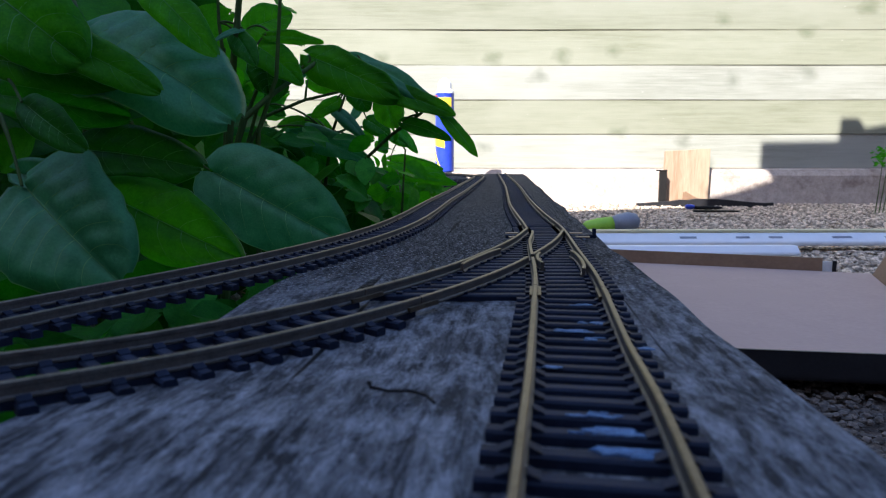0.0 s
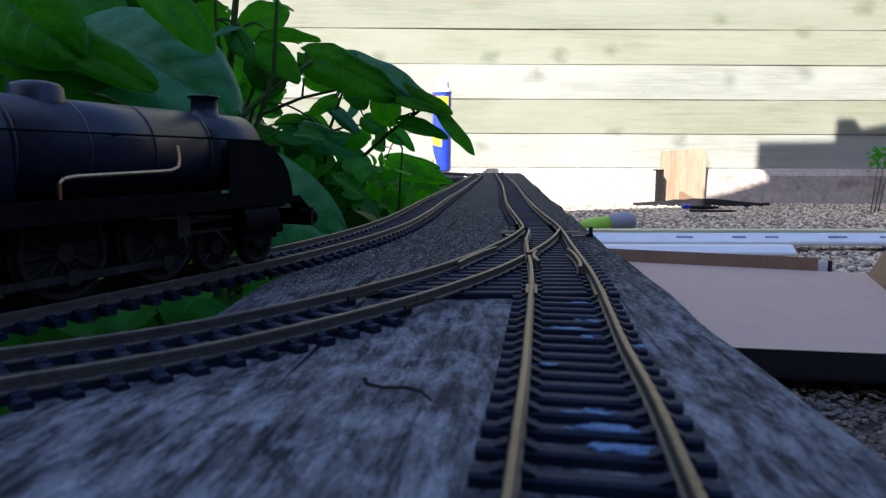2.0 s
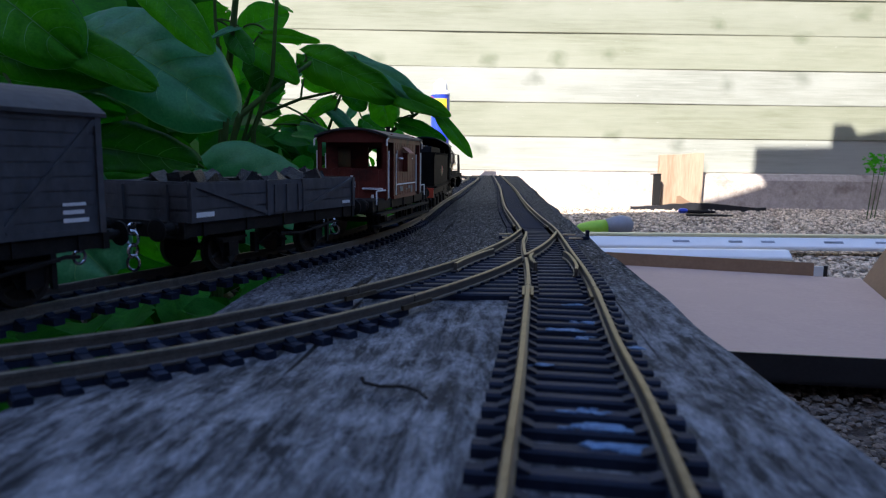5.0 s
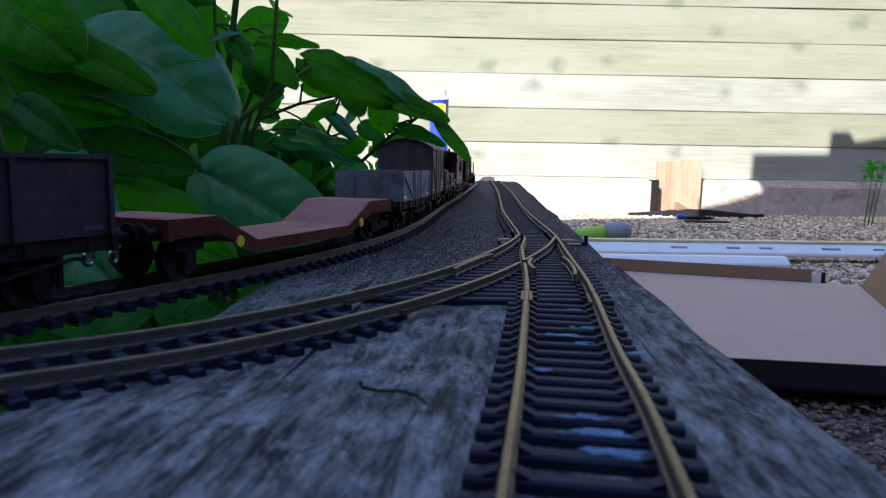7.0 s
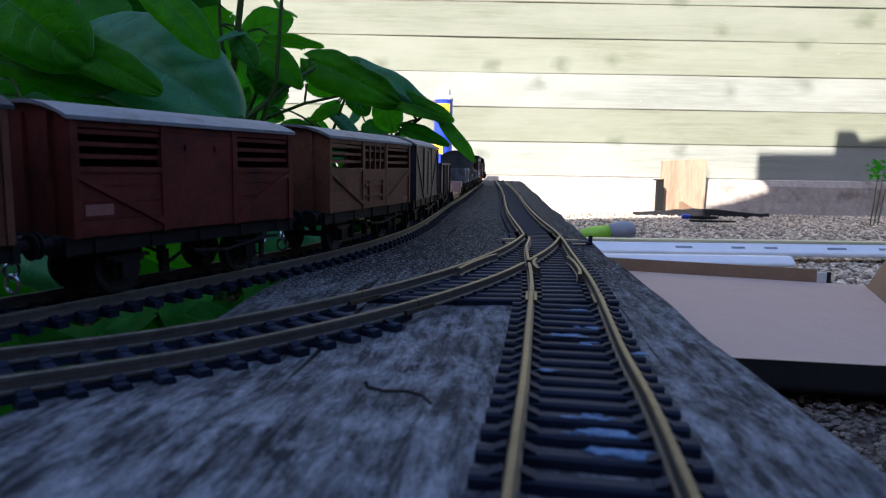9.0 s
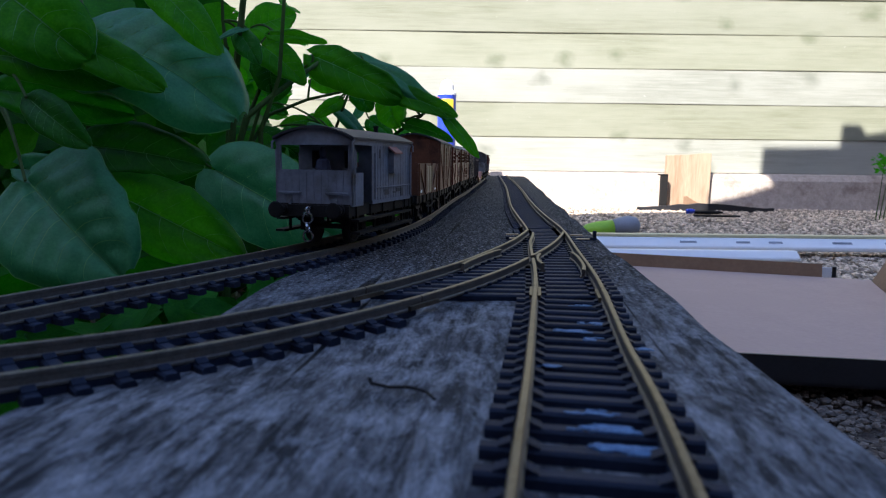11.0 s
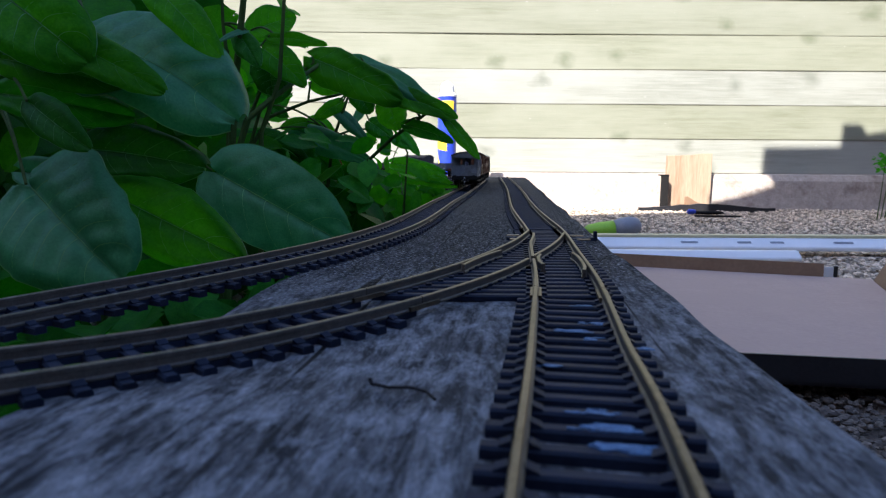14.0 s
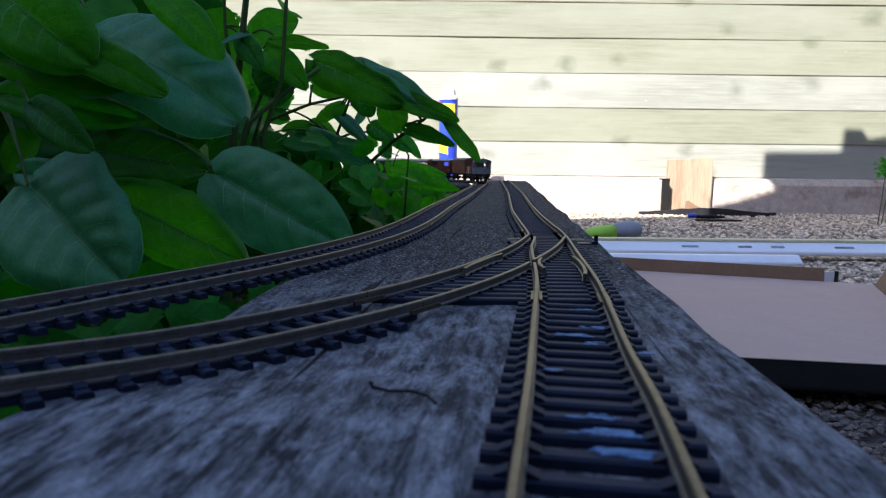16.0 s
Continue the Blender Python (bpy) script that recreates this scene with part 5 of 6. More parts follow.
    # smoke deflectors
    for sg in (-1, 1):
        bm = bm_new()
        prism(bm, [(off - u, z) for u, z in ((46, 20.6), (19, 20.6), (19.4, 24), (20.6, 28), (22.8, 31.4), (26.2, 34.4), (30.4, 36.6), (35.0, 37.5), (46, 37.6))], "x", *sorted((sg * 14.6, sg * 15.1)))
        mpart("smoke_deflector", bm, LOCO_BLACK, lo)
        bm = bm_new()
        box(bm, *sorted((sg * 8.5, sg * 16.0)), Y(52), Y(29), 8.5, 18.4)
        lathe(bm, [(5.6, 0), (5.6, Y(29) - Y(52))], 28, pose(sg * 12.2, Y(52), 14.0, -90))
        lathe(bm, [(3.2, 0), (3.2, 1.5)], 12, pose(sg * 12.2, Y(29), 14.0, -90))
        mpart("cylinder", bm, LOCO_BLACK, lo)
        bm = bm_new()
        wire(bm, [(sg * 12.3, Y(72), 35.4), (sg * 13.4, Y(72.4), 32), (sg * 14.0, Y(73.5), 30), (sg * 14.2, Y(76), 29.2), (sg * 14.2, Y(79), 29.0), (sg * 14.3, Y(103), 28.3), (sg * 14.3, Y(106), 27.8), (sg * 14.2, Y(107), 26.8), (sg * 14.0, Y(107), 23.4)], 0.5, 7)
        mpart("feed_pipe", bm, BRASS, lo, "bright copper feed pipe")
        bm = bm_new()
        wire(bm, [(sg * 13.2, Y(148), 38.2), (sg * 12.7, Y(60), 37.6), (sg * 12.5, Y(30), 37.4)], 0.28, 5)
        for u in (60, 90, 120):
            rod(bm, (sg * 11.0, Y(u), 37.8), (sg * 13.0, Y(u), 37.8), 0.4, 5)
        mpart("handrail", bm, LOCO_BLACK, lo)
        bm = bm_new()
        prism(bm, [(Y(128), 20.6), (Y(60), 20.6), (Y(60), 23.2), (Y(126), 23.2)], "x", *sorted((sg * 12.5, sg * 15.2)))
        mpart("splasher", bm, LOCO_BLACK, lo)
        # slide bars, valve gear
        bm = bm_new()
        box(bm, *sorted((sg * 11.5, sg * 13.0)), Y(70), Y(52), 15.2, 16.0)
        box(bm, *sorted((sg * 11.5, sg * 13.0)), Y(70), Y(52), 12.0, 12.8)
        rod(bm, (sg * 13.6, Y(84), 17.6), (sg * 13.6, Y(46), 15.6), 0.5, 5)
        rod(bm, (sg * 13.8, Y(74), 19), (sg * 13.8, Y(72), 9), 0.7, 5)
        box(bm, *sorted((sg * 12.8, sg * 14.4)), Y(75), Y(71), 12, 20)
        rod(bm, (sg * 13.0, Y(60), 12.4), (sg * 13.4, Y(56), 8.4), 0.6, 5)
        mpart("valve_gear", bm, DARK_STEEL, lo, "oily steel valve gear")
        # cab side with window
        for ys, zs in (((Y(172), Y(151.5)), (17.6, 31.5)), ((Y(172), Y(151.5)), (37.0, 42.0)), ((Y(155), Y(151.5)), (31.5, 37.0)), ((Y(172), Y(170)), (31.5, 37.0))):
            bm = bm_new()
            box(bm, *sorted((sg * 16.0, sg * 16.7)), *ys, *zs)
            mpart("cab_panel", bm, LOCO_BLACK, lo)
        bm = bm_new()
        wire(bm, [(sg * 17.2, Y(172.6), 40), (sg * 17.2, Y(172.6), 14)], 0.4, 5)
        wire(bm, [(sg * 15.2, Y(151), 40), (sg * 16.2, Y(150.6), 31), (sg * 16.9, Y(150.4), 23)], 0.45, 5)
        mpart("cab_handrail", bm, UNDER, lo)
        bm = bm_new()
        box(bm, *sorted((sg * 12.0, sg * 16.4)), Y(170), Y(163), 6.5, 7.3)
        box(bm, *sorted((sg * 12.0, sg * 12.8)), Y(170), Y(163), 6.5, 17.6)
        mpart("cab_step", bm, LOCO_BLACK, lo)
        # nearside writing
        m = Matrix.Translation((sg * 0.01690, Y(161) * 0.001, 0.0280)) @ Euler((math.pi / 2, 0, sg * math.pi / 2)).to_matrix().to_4x4()
        text_mesh("30830", 0.0047, m, CREAM, lo)
    bm = bm_new()
    prism(bm, end_outline(33, 20, 42.0, 6.4), "y", Y(152.5), Y(151.5))
    mpart("cab_front", bm, LOCO_BLACK, lo)
    arched_roof(lo, 26, 34.5, 42.0, 6.4, BOILER_BLACK, 0.7, "cab_roof").location.y = Y(164.5) * 0.001
    bm = bm_new()
    box(bm, -12, 12, Y(156), Y(152), 18, 40)
    for x, z in ((-5, 33), (4, 35), (0, 28), (7, 30)):
        rod(bm, (x, Y(157.4), z), (x, Y(156), z), 1.3, 8)
    mpart("backhead", bm, UNDER, lo)
    bm = bm_new()
    box(bm, -15.5, 15.5, Y(173), Y(147), 17.0, 17.8)
    mpart("cab_floor", bm, UNDER, lo)
    bm = bm_new()
    box(bm, -13.5, 13.5, Y(172), Y(148), 6.0, 17.0)
    mpart("drag_box", bm, UNDER, lo)
    wheels = [wheelset(lo, BOGIE_WHEELS, Y(u), 7.0) for u in (30, 56)] + [wheelset(lo, DRIVERS, Y(u), 11.0) for u in (76, 103, 133)]
    # coupling and connecting rods follow the crank
    for sg in (-1, 1):
        bm = bm_new()
        box(bm, *sorted((sg * 10.4, sg * 11.2)), Y(134.5), Y(74.5), -0.9, 0.9)
        for u in (76, 103, 133):
            lathe(bm, [(1.9, 0), (1.9, 1.2)], 10, pose(sg * 10.3, Y(u), 0, 0, 90 * sg))
        ob = mpart("coupling_rod", bm, DARK_STEEL, lo, "oily steel coupling rod")
        ROD_PARTS.append((ob, sg))
    MOVERS.append((lo, u0 + off, 40.0, wheels))
    return lo


def tender(u0):
    te = thing("tender", "black coal tender with round crest and red rear beam", "tender", "goods train")
    L, h, w = 88.0, 44.0, 33.0
    for sg in (-1, 1):
        bm = bm_new()
        box(bm, *sorted((sg * (w / 2 - 0.8), sg * w / 2)), -h, h, 17.5, 35.6)
        mpart("side_plate", bm, LOCO_BLACK, te)
        for z in (18.2, 34.7):
            bm = bm_new()
            box(bm, *sorted((sg * w / 2, sg * (w / 2 + 0.3))), -h, h, z, z + 0.7)
            mpart("beading", bm, LOCO_BLACK, te)
        bm = bm_new()
        box(bm, *sorted((sg * (w / 2 - 0.3), sg * (w / 2 + 1.4))), -h, h, 16.4, 17.4)
        mpart("valance", bm, LOCO_BLACK, te)
        bm = bm_new()
        prism(bm, [(sg * w / 2, 35.6), (sg * (w / 2 + 1.0), 36.8), (sg * (w / 2 + 0.3), 36.8), (sg * (w / 2 - 0.7), 35.6)], "y", -h, h - 3)
        mpart("flared_top", bm, LOCO_BLACK, te)
        bm = bm_new()
        prism(bm, [(-h + 20, 35.5), (h - 9, 35.5), (h - 13, 40.4), (-h + 24, 40.4)], "x", *sorted((sg * 11.5, sg * 12.2)))
        mpart("coal_rail", bm, LOCO_BLACK, te)
        # crest: disc between two bars
        bm = bm_new()
        lathe(bm, [(3.2, 0), (3.2, 0.25)], 20, pose(sg * w / 2, 1, 25.8, 0, 90 * sg))
        mpart("crest_disc", bm, CREST, te, "cream edged round crest")
        bm = bm_new()
        lathe(bm, [(2.1, 0.2), (2.1, 0.45)], 20, pose(sg * w / 2, 1, 26.5, 0, 90 * sg))
        mpart("crest_field", bm, RED, te, "red crest centre")
        bm = bm_new()
        for y0, y1 in ((-7.5, -2.4), (4.4, 9.5)):
            box(bm, *sorted((sg * w / 2, sg * (w / 2 + 0.2))), y0, y1, 24.8, 25.3)
            box(bm, *sorted((sg * w / 2, sg * (w / 2 + 0.2))), y0, y1, 26.1, 26.6)
        mpart("crest_bar", bm, CREST, te)
        bm = bm_new()
        prism(bm, [(-h, 16.4), (h, 16.4), (h, 11), (h - 4, 9), (-h + 4, 9), (-h, 11)], "x", *sorted((sg * 13.2, sg * 14.0)))
        for y in (-31, -12, 12, 31):
            box(bm, *sorted((sg * 14.0, sg * 15.8)), y - 2.4, y + 2.4, 5, 10)
            box(bm, *sorted((sg * 14.0, sg * 15.2)), y - 7, y + 7, 10.2, 11.6)
            box(bm, *sorted((sg * 13.0, sg * 13.8)), y - 3.2, y + 3.2, 4.6, 12)
        box(bm, *sorted((sg * 12, sg * 15)), h - 8, h - 2, 5, 5.8)
        mpart("bogie_frame", bm, UNDER, te)
    bm = bm_new()
    box(bm, -w / 2, w / 2, -h, -h + 0.8, 17.5, 36.8)
    box(bm, -w / 2, w / 2, h - 0.8, h, 17.5, 35)
    box(bm, -w / 2 + 0.8, w / 2 - 0.8, -h + 0.8, h - 0.8, 34.2, 35.5)
    for x in (-8, 8):
        rod(bm, (x, -h - 0.9, 20), (x, -h - 0.9, 34), 0.4, 5)
    mpart("tank", bm, LOCO_BLACK, te)
    bm = bm_new()
    box(bm, -w / 2, w / 2, -h, h, 15.0, 17.4)
    mpart("footplate", bm, UNDER, te)
    bm = bm_new()
    prism(bm, [(-h + 20, 35.5), (-h + 20.8, 35.5), (-h + 24.8, 40.6), (-h + 24, 40.6)], "x", -12.2, 12.2)
    mpart("coal_plate", bm, LOCO_BLACK, te)
    bm = bm_new()
    for k in range(200):
        x, y = rng.uniform(-10.5, 10.5), rng.uniform(-h + 25, h - 12)
        r = rng.uniform(0.6, 1.3)
        box(bm, -r, r, -r * 0.8, r * 0.8, -r * 0.7, r * 0.7, pose(x, y, 37.4 + 2.9 * (1 - (x / 12) ** 2) + rng.uniform(-1, 0.8), rng.uniform(0, 90), rng.uniform(0, 90), rng.uniform(0, 90)))
    box(bm, -11, 11, -h + 24, h - 12, 35.4, 38.8)
    mpart("coal_heap", bm, COAL, te, "heap of black coal")
    bm = bm_new()
    box(bm, -16.2, 16.2, -h - 1.2, -h, 10.8, 16.4)
    mpart("rear_beam", bm, RED, te, "red buffer beam")
    for x in (-11.5, 11.5):
        bm = bm_new()
        lathe(bm, [(2.2, 0), (1.6, 1.0), (1.4, 3.2), (0.9, 3.3), (0.9, 4.8), (3.1, 5.0), (3.1, 5.6)], 14, pose(x, -h - 1.2, 13.8, 90))
        mpart("buffer", bm, UNDER, te)
    chain(te, -h - 1.2, 2)
    bm = bm_new()
    box(bm, -3, 3, h, h + 20, 12.5, 13.8)
    mpart("drawbar", bm, UNDER, te)
    wheels = [wheelset(te, TENDER_WHEELS, y, 7.6) for y in (-31, -12, 12, 31)]
    MOVERS.append((te, u0 + h, 22.0, wheels))
    return te


locomotive(0.0)
tender(173.5)
brake_van("red-brown goods brake van with white handrails and open porches", 286.5, 92.0, (-19.5, 19.5), BAUXITE, DARK_ROOF, WHITE, z_eave=41.5, rise=3.4, platform=16.5)
open_wagon("low open wagon with weathered blue-grey planks and dark load", 395.0, 82.0, GREY, 26.0, 3, load=True)
covered_van("grey planked covered goods van with arched sooty roof", 500.0, 71.0, GREY, DARK_ROOF, 41.0, 6.0)
open_wagon("weathered grey five-plank open goods wagon, empty", 584.0, 69.0, PALE_GREY, 29.5, 5)
well_wagon("dusty red-oxide well wagon with sloping plank deck", 668.0, 128.0, BAUXITE)
open_wagon("rusty dark steel mineral wagon, empty", 810.0, 70.0, MINERAL, 33.5, 4, steel=True)
covered_van("dark grey covered goods van with pale roof and small white lettering", 893.0, 70.0, DARK_GREY, ROOF, 41.2, 4.6)
cattle_wagon("brown slatted cattle wagon with orange-brown drop doors and pale roof", 975.0, 82.0, RUST, RUST, ROOF)
cattle_wagon("maroon slatted cattle wagon with plain closed doors and pale roof", 1075.0, 73.0, BAUXITE, BAUXITE, ROOF, plain_door=True)
covered_van("brown weathered covered goods van with dark roof", 1161.0, 70.0, RUST, DARK_ROOF, 42.0, 5.0, marks=False)
open_wagon("open wagon with tan upright stakes along its sides", 1243.0, 52.0, RUST, 31.0, 4, inside=TAN)
brake_van("grey goods brake van with open rear porch and steps", 1309.0, 66.0, (-14.0, 31.0), PALE_GREY, DARK_ROOF, PALE_GREY, z_eave=39.6, rise=4.2, platform=1.0, figure=True)


def travelled(t):
    """Metres along the loop at which the leading buffers stand."""
    lag = min(t, 3.9) - 1.9 + (1.2 if t > 6.3 else (t - 3.9) - (t - 3.9) ** 2 / 4.8 if t > 3.9 else 0)
    return LOOP_S0 + 0.145495 * t + 0.0013643 * t * t - 0.0000218 * t ** 3 - 0.19095 + 0.0113 * max(0.0, t - 12.0) ** 2 - 0.0175 * lag


def motions():
    tenths = [k / 10 for k in range(161)]
    frames = [k / FPS for k in range(16 * FPS + 1)]
    for ob, u, half, wheels in MOVERS:
        rows = []
        for t in tenths:
            s = travelled(t) - u * 0.001
            ax, ay, _ = LOOP.at(s + half * 0.001)
            bx, by, _ = LOOP.at(s - half * 0.001)
            rows.append((t, pose((ax + bx) / 2, (ay + by) / 2, RAIL_Z, 0, 0, math.degrees(math.atan2(bx - ax, ay - by)))))
        walk(ob, rows)
        for wheel, y, r in wheels:
            walk(wheel, [(t, pose(0, y * 0.001, r * 0.001, -math.degrees((travelled(t) - LOOP_S0) / (r * 0.001)))) for t in frames])
    for ob, side in ROD_PARTS:
        rows = []
        for t in frames:
            a = -(travelled(t) - LOOP_S0) / 0.011 + (math.pi / 2 if side > 0 else 0)
            rows.append((t, pose(0, 0.0055 * math.cos(a), 0.011 + 0.0055 * math.sin(a))))
        walk(ob, rows)

# ---- plants ----
LEAF_BRIGHT = material("young_leaf", (0.024, 0.155, 0.006), (0.056, 0.25, 0.014), 0.5, 130, bump=0.6, vary=0.15, translucent=0.55, depth=0.001, gloss=0.1)
TOWARDS_LIGHT = Vector((0.2, -0.74, 0.6)).normalized()
TOWARDS_PATH = Vector((0.15, -0.93, 0.22)).normalized()


def leaf_grid(base, tip, width, tilt, seed, cols=9, rows=14, cup=0.18, droop=0.12, wave=0.03, blunt=0.62, curl=0.0, facing=None):
    """Points of an ovate leaf blade: a grid from its stalk end to its tip, quilted between the veins, its edges waved and rolled under."""
    b, t = Vector(base), Vector(tip)
    axis = t - b
    length = axis.length
    axis.normalize()
    side = axis.cross(facing or TOWARDS_LIGHT)
    side = side.normalized() if side.length > 0.05 else axis.orthogonal().normalized()
    side = (Matrix.Rotation(tilt, 3, axis) @ side).normalized()
    up = side.cross(axis).normalized()
    pts = []
    for i in range(rows + 1):
        v = i / rows
        half = 0.5 * width * max(0.0, math.sin(math.pi * min(1, v ** 0.72 * 0.985 + 0.006))) ** blunt
        row = []
        for j in range(cols):
            u = 2 * j / (cols - 1) - 1
            a = abs(u)
            sg = 1 if u > 0 else -1
            reach = half * (1 + 0.16 * noise.noise((v * 3, seed, sg)) + 0.06 * noise.noise((v * 11, seed, sg)))
            bulge = abs(math.sin(5.5 * math.pi * (v - 0.24 * a + 0.03 * sg)))
            z = cup * half * a ** 1.3 - droop * length * (v - 0.35) ** 2 * 2 + wave * length * a * noise.noise((v * 4, u * 1.5, seed))
            z += 0.032 * width * bulge ** 0.7 * min(1, 4 * a) * (1 - a ** 3) - 0.03 * width * math.exp(-(u / 0.09) ** 2) + 0.010 * width * noise.noise((v * 7, u * 4, seed))
            z -= curl * half * max(0.0, a - 0.72) ** 2 * 9 * (1 + noise.noise((v * 3, sg, seed + 7)))
            back = 0.10 * length * (a ** 1.5) * (1 - v) ** 3
            row.append(b + axis * (length * v - back) + side * (reach * u * (1 - 0.25 * curl * max(0.0, a - 0.72))) + up * z)
        pts.append(row)
    return pts


def blade(bm, pts):
    vs = [[bm.verts.new(p) for p in row] for row in pts]
    for a, b in zip(vs, vs[1:]):
        for j in range(len(a) - 1):
            bm.faces.new((a[j], a[j + 1], b[j + 1], b[j]))


def big_leaf(plant, base, tip, width, mat, seed, blunt):
    r = random.Random(seed)
    fine = width > 0.015
    glossy, by_path = mat == LEAF_BLUE and base[2] > 0.17, base[1] < 0.45
    pts = leaf_grid(base, tip, width * (1.32 if glossy and fine else 1.2 if by_path else 1.08), r.uniform(-0.14, 0.14), seed * 1.7, 21 if fine else 11, 30 if fine else 16, r.uniform(0.03, 0.18), r.uniform(0.04, 0.2),
                    r.uniform(0.03, 0.08), blunt + r.uniform(-0.04, 0.06), r.uniform(0.1, 0.5), TOWARDS_LIGHT if glossy else TOWARDS_PATH)
    bm = bm_new()
    blade(bm, pts)
    leaf = part("leaf", bm, mat, plant, smooth=True)
    bm = bm_new()
    mid, last = len(pts[0]) // 2, len(pts) - 1
    rib = [row[mid] for row in pts]
    for i in range(last):
        rod(bm, rib[i], rib[i + 1], width * 0.012 * (1 - 0.85 * i / last), 5, width * 0.012 * (1 - 0.85 * (i + 1) / last))
    step = last // 6
    for i in range(2, last - step, step):
        for sg in (1, -1):
            k = []
            for d in range(mid):
                v = min(i + 0.5 * d + 0.03 * d * d + 0.4 * sg, last - 0.01)
                k.append(pts[int(v)][mid + sg * d].lerp(pts[int(v) + 1][mid + sg * d], v - int(v)))
            for d in range(len(k) - 1):
                rod(bm, k[d], k[d + 1], width * 0.0042 * (1 - 0.8 * d / len(k)), 3)
    for edge in (0, -1):
        for i in range(last):
            rod(bm, pts[i][edge], pts[i + 1][edge], min(0.0003, width * 0.006), 3)
    part("vein", bm, VEIN, leaf)
    return leaf


def stalk(bm, points, r0, r1):
    n = len(points) - 1
    for i in range(n):
        rod(bm, points[i], points[i + 1], r0 + (r1 - r0) * i / n, 8, r0 + (r1 - r0) * (i + 1) / n)


def clear_of_line(p, reach):
    """Whether a point keeps off the train and the timbers."""
    d = np.hypot(LOOP.p[:, 0] - p[0], LOOP.p[:, 1] - p[1]).min()
    if d < 0.03 + reach and p[2] < 0.17 + reach * 0.5:
        return False
    if p[2] < 0.11 + reach * 0.5 and p[0] > 0.0467 + 0.0935 * p[1] - 0.117 - reach:
        return False
    if p[2] < 0.11 + reach * 0.4 and p[1] > 1.26 - reach:
        return False
    return True


def foliage(plant, mat, box_, count, size, seed, up=0.5, keep=None):
    """The mass of smaller leaves inside a plant, as one mesh."""
    r = random.Random(seed)
    bm = bm_new()
    made = 0
    for _ in range(count * 6):
        if made >= count:
            break
        p = Vector((r.uniform(box_[0], box_[1]), r.uniform(box_[2], box_[3]), r.uniform(box_[4], box_[5])))
        s = r.uniform(*size)
        if not clear_of_line(p, s * 0.9) or (keep and not keep(p)):
            continue
        a = r.uniform(0, 2 * math.pi)
        d = Vector((math.cos(a), math.sin(a) * 0.8, r.uniform(-0.9, 0.35))).normalized()
        blade(bm, leaf_grid(p - d * s / 2, p + d * s / 2, s * r.uniform(0.5, 0.72), r.uniform(-0.9, 0.9), r.uniform(0, 99), cols=5, rows=6, cup=r.uniform(0, 0.3), droop=r.uniform(0, 0.35)))
        made += 1
    ob = part("foliage", bm, mat, plant, smooth=True)
    return tagged(ob, kind="stuff")


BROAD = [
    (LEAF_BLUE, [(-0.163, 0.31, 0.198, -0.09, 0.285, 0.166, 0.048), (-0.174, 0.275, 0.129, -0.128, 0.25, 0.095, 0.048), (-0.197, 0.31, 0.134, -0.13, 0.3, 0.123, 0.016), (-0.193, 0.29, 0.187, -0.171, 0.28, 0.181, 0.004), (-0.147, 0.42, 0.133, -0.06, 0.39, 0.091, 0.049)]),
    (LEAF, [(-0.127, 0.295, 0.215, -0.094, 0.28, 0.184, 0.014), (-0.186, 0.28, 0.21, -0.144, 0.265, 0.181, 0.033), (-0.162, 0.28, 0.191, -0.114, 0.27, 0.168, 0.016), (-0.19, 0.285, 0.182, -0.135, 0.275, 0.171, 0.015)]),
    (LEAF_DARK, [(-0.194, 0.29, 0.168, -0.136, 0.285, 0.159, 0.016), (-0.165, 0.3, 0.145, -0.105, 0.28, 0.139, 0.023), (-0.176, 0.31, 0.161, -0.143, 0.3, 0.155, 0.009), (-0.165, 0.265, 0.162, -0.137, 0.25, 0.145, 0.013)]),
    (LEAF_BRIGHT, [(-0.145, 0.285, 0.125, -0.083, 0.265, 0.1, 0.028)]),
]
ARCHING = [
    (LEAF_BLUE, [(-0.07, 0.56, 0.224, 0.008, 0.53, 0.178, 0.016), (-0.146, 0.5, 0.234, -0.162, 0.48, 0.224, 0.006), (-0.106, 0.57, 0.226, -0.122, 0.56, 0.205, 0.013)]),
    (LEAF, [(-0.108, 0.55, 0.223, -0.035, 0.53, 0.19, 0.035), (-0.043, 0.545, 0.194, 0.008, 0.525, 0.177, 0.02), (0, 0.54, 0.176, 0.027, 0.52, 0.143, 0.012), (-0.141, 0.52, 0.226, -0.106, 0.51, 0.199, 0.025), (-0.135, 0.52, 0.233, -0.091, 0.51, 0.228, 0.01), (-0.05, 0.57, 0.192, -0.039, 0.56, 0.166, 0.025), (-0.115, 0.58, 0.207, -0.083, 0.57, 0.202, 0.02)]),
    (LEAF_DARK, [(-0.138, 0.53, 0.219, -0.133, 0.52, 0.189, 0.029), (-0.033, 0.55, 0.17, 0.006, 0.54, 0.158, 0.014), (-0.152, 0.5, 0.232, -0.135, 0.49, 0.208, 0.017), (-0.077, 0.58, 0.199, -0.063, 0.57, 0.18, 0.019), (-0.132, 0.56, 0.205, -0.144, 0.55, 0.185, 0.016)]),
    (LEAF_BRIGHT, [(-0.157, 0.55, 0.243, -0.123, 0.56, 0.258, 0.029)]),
]
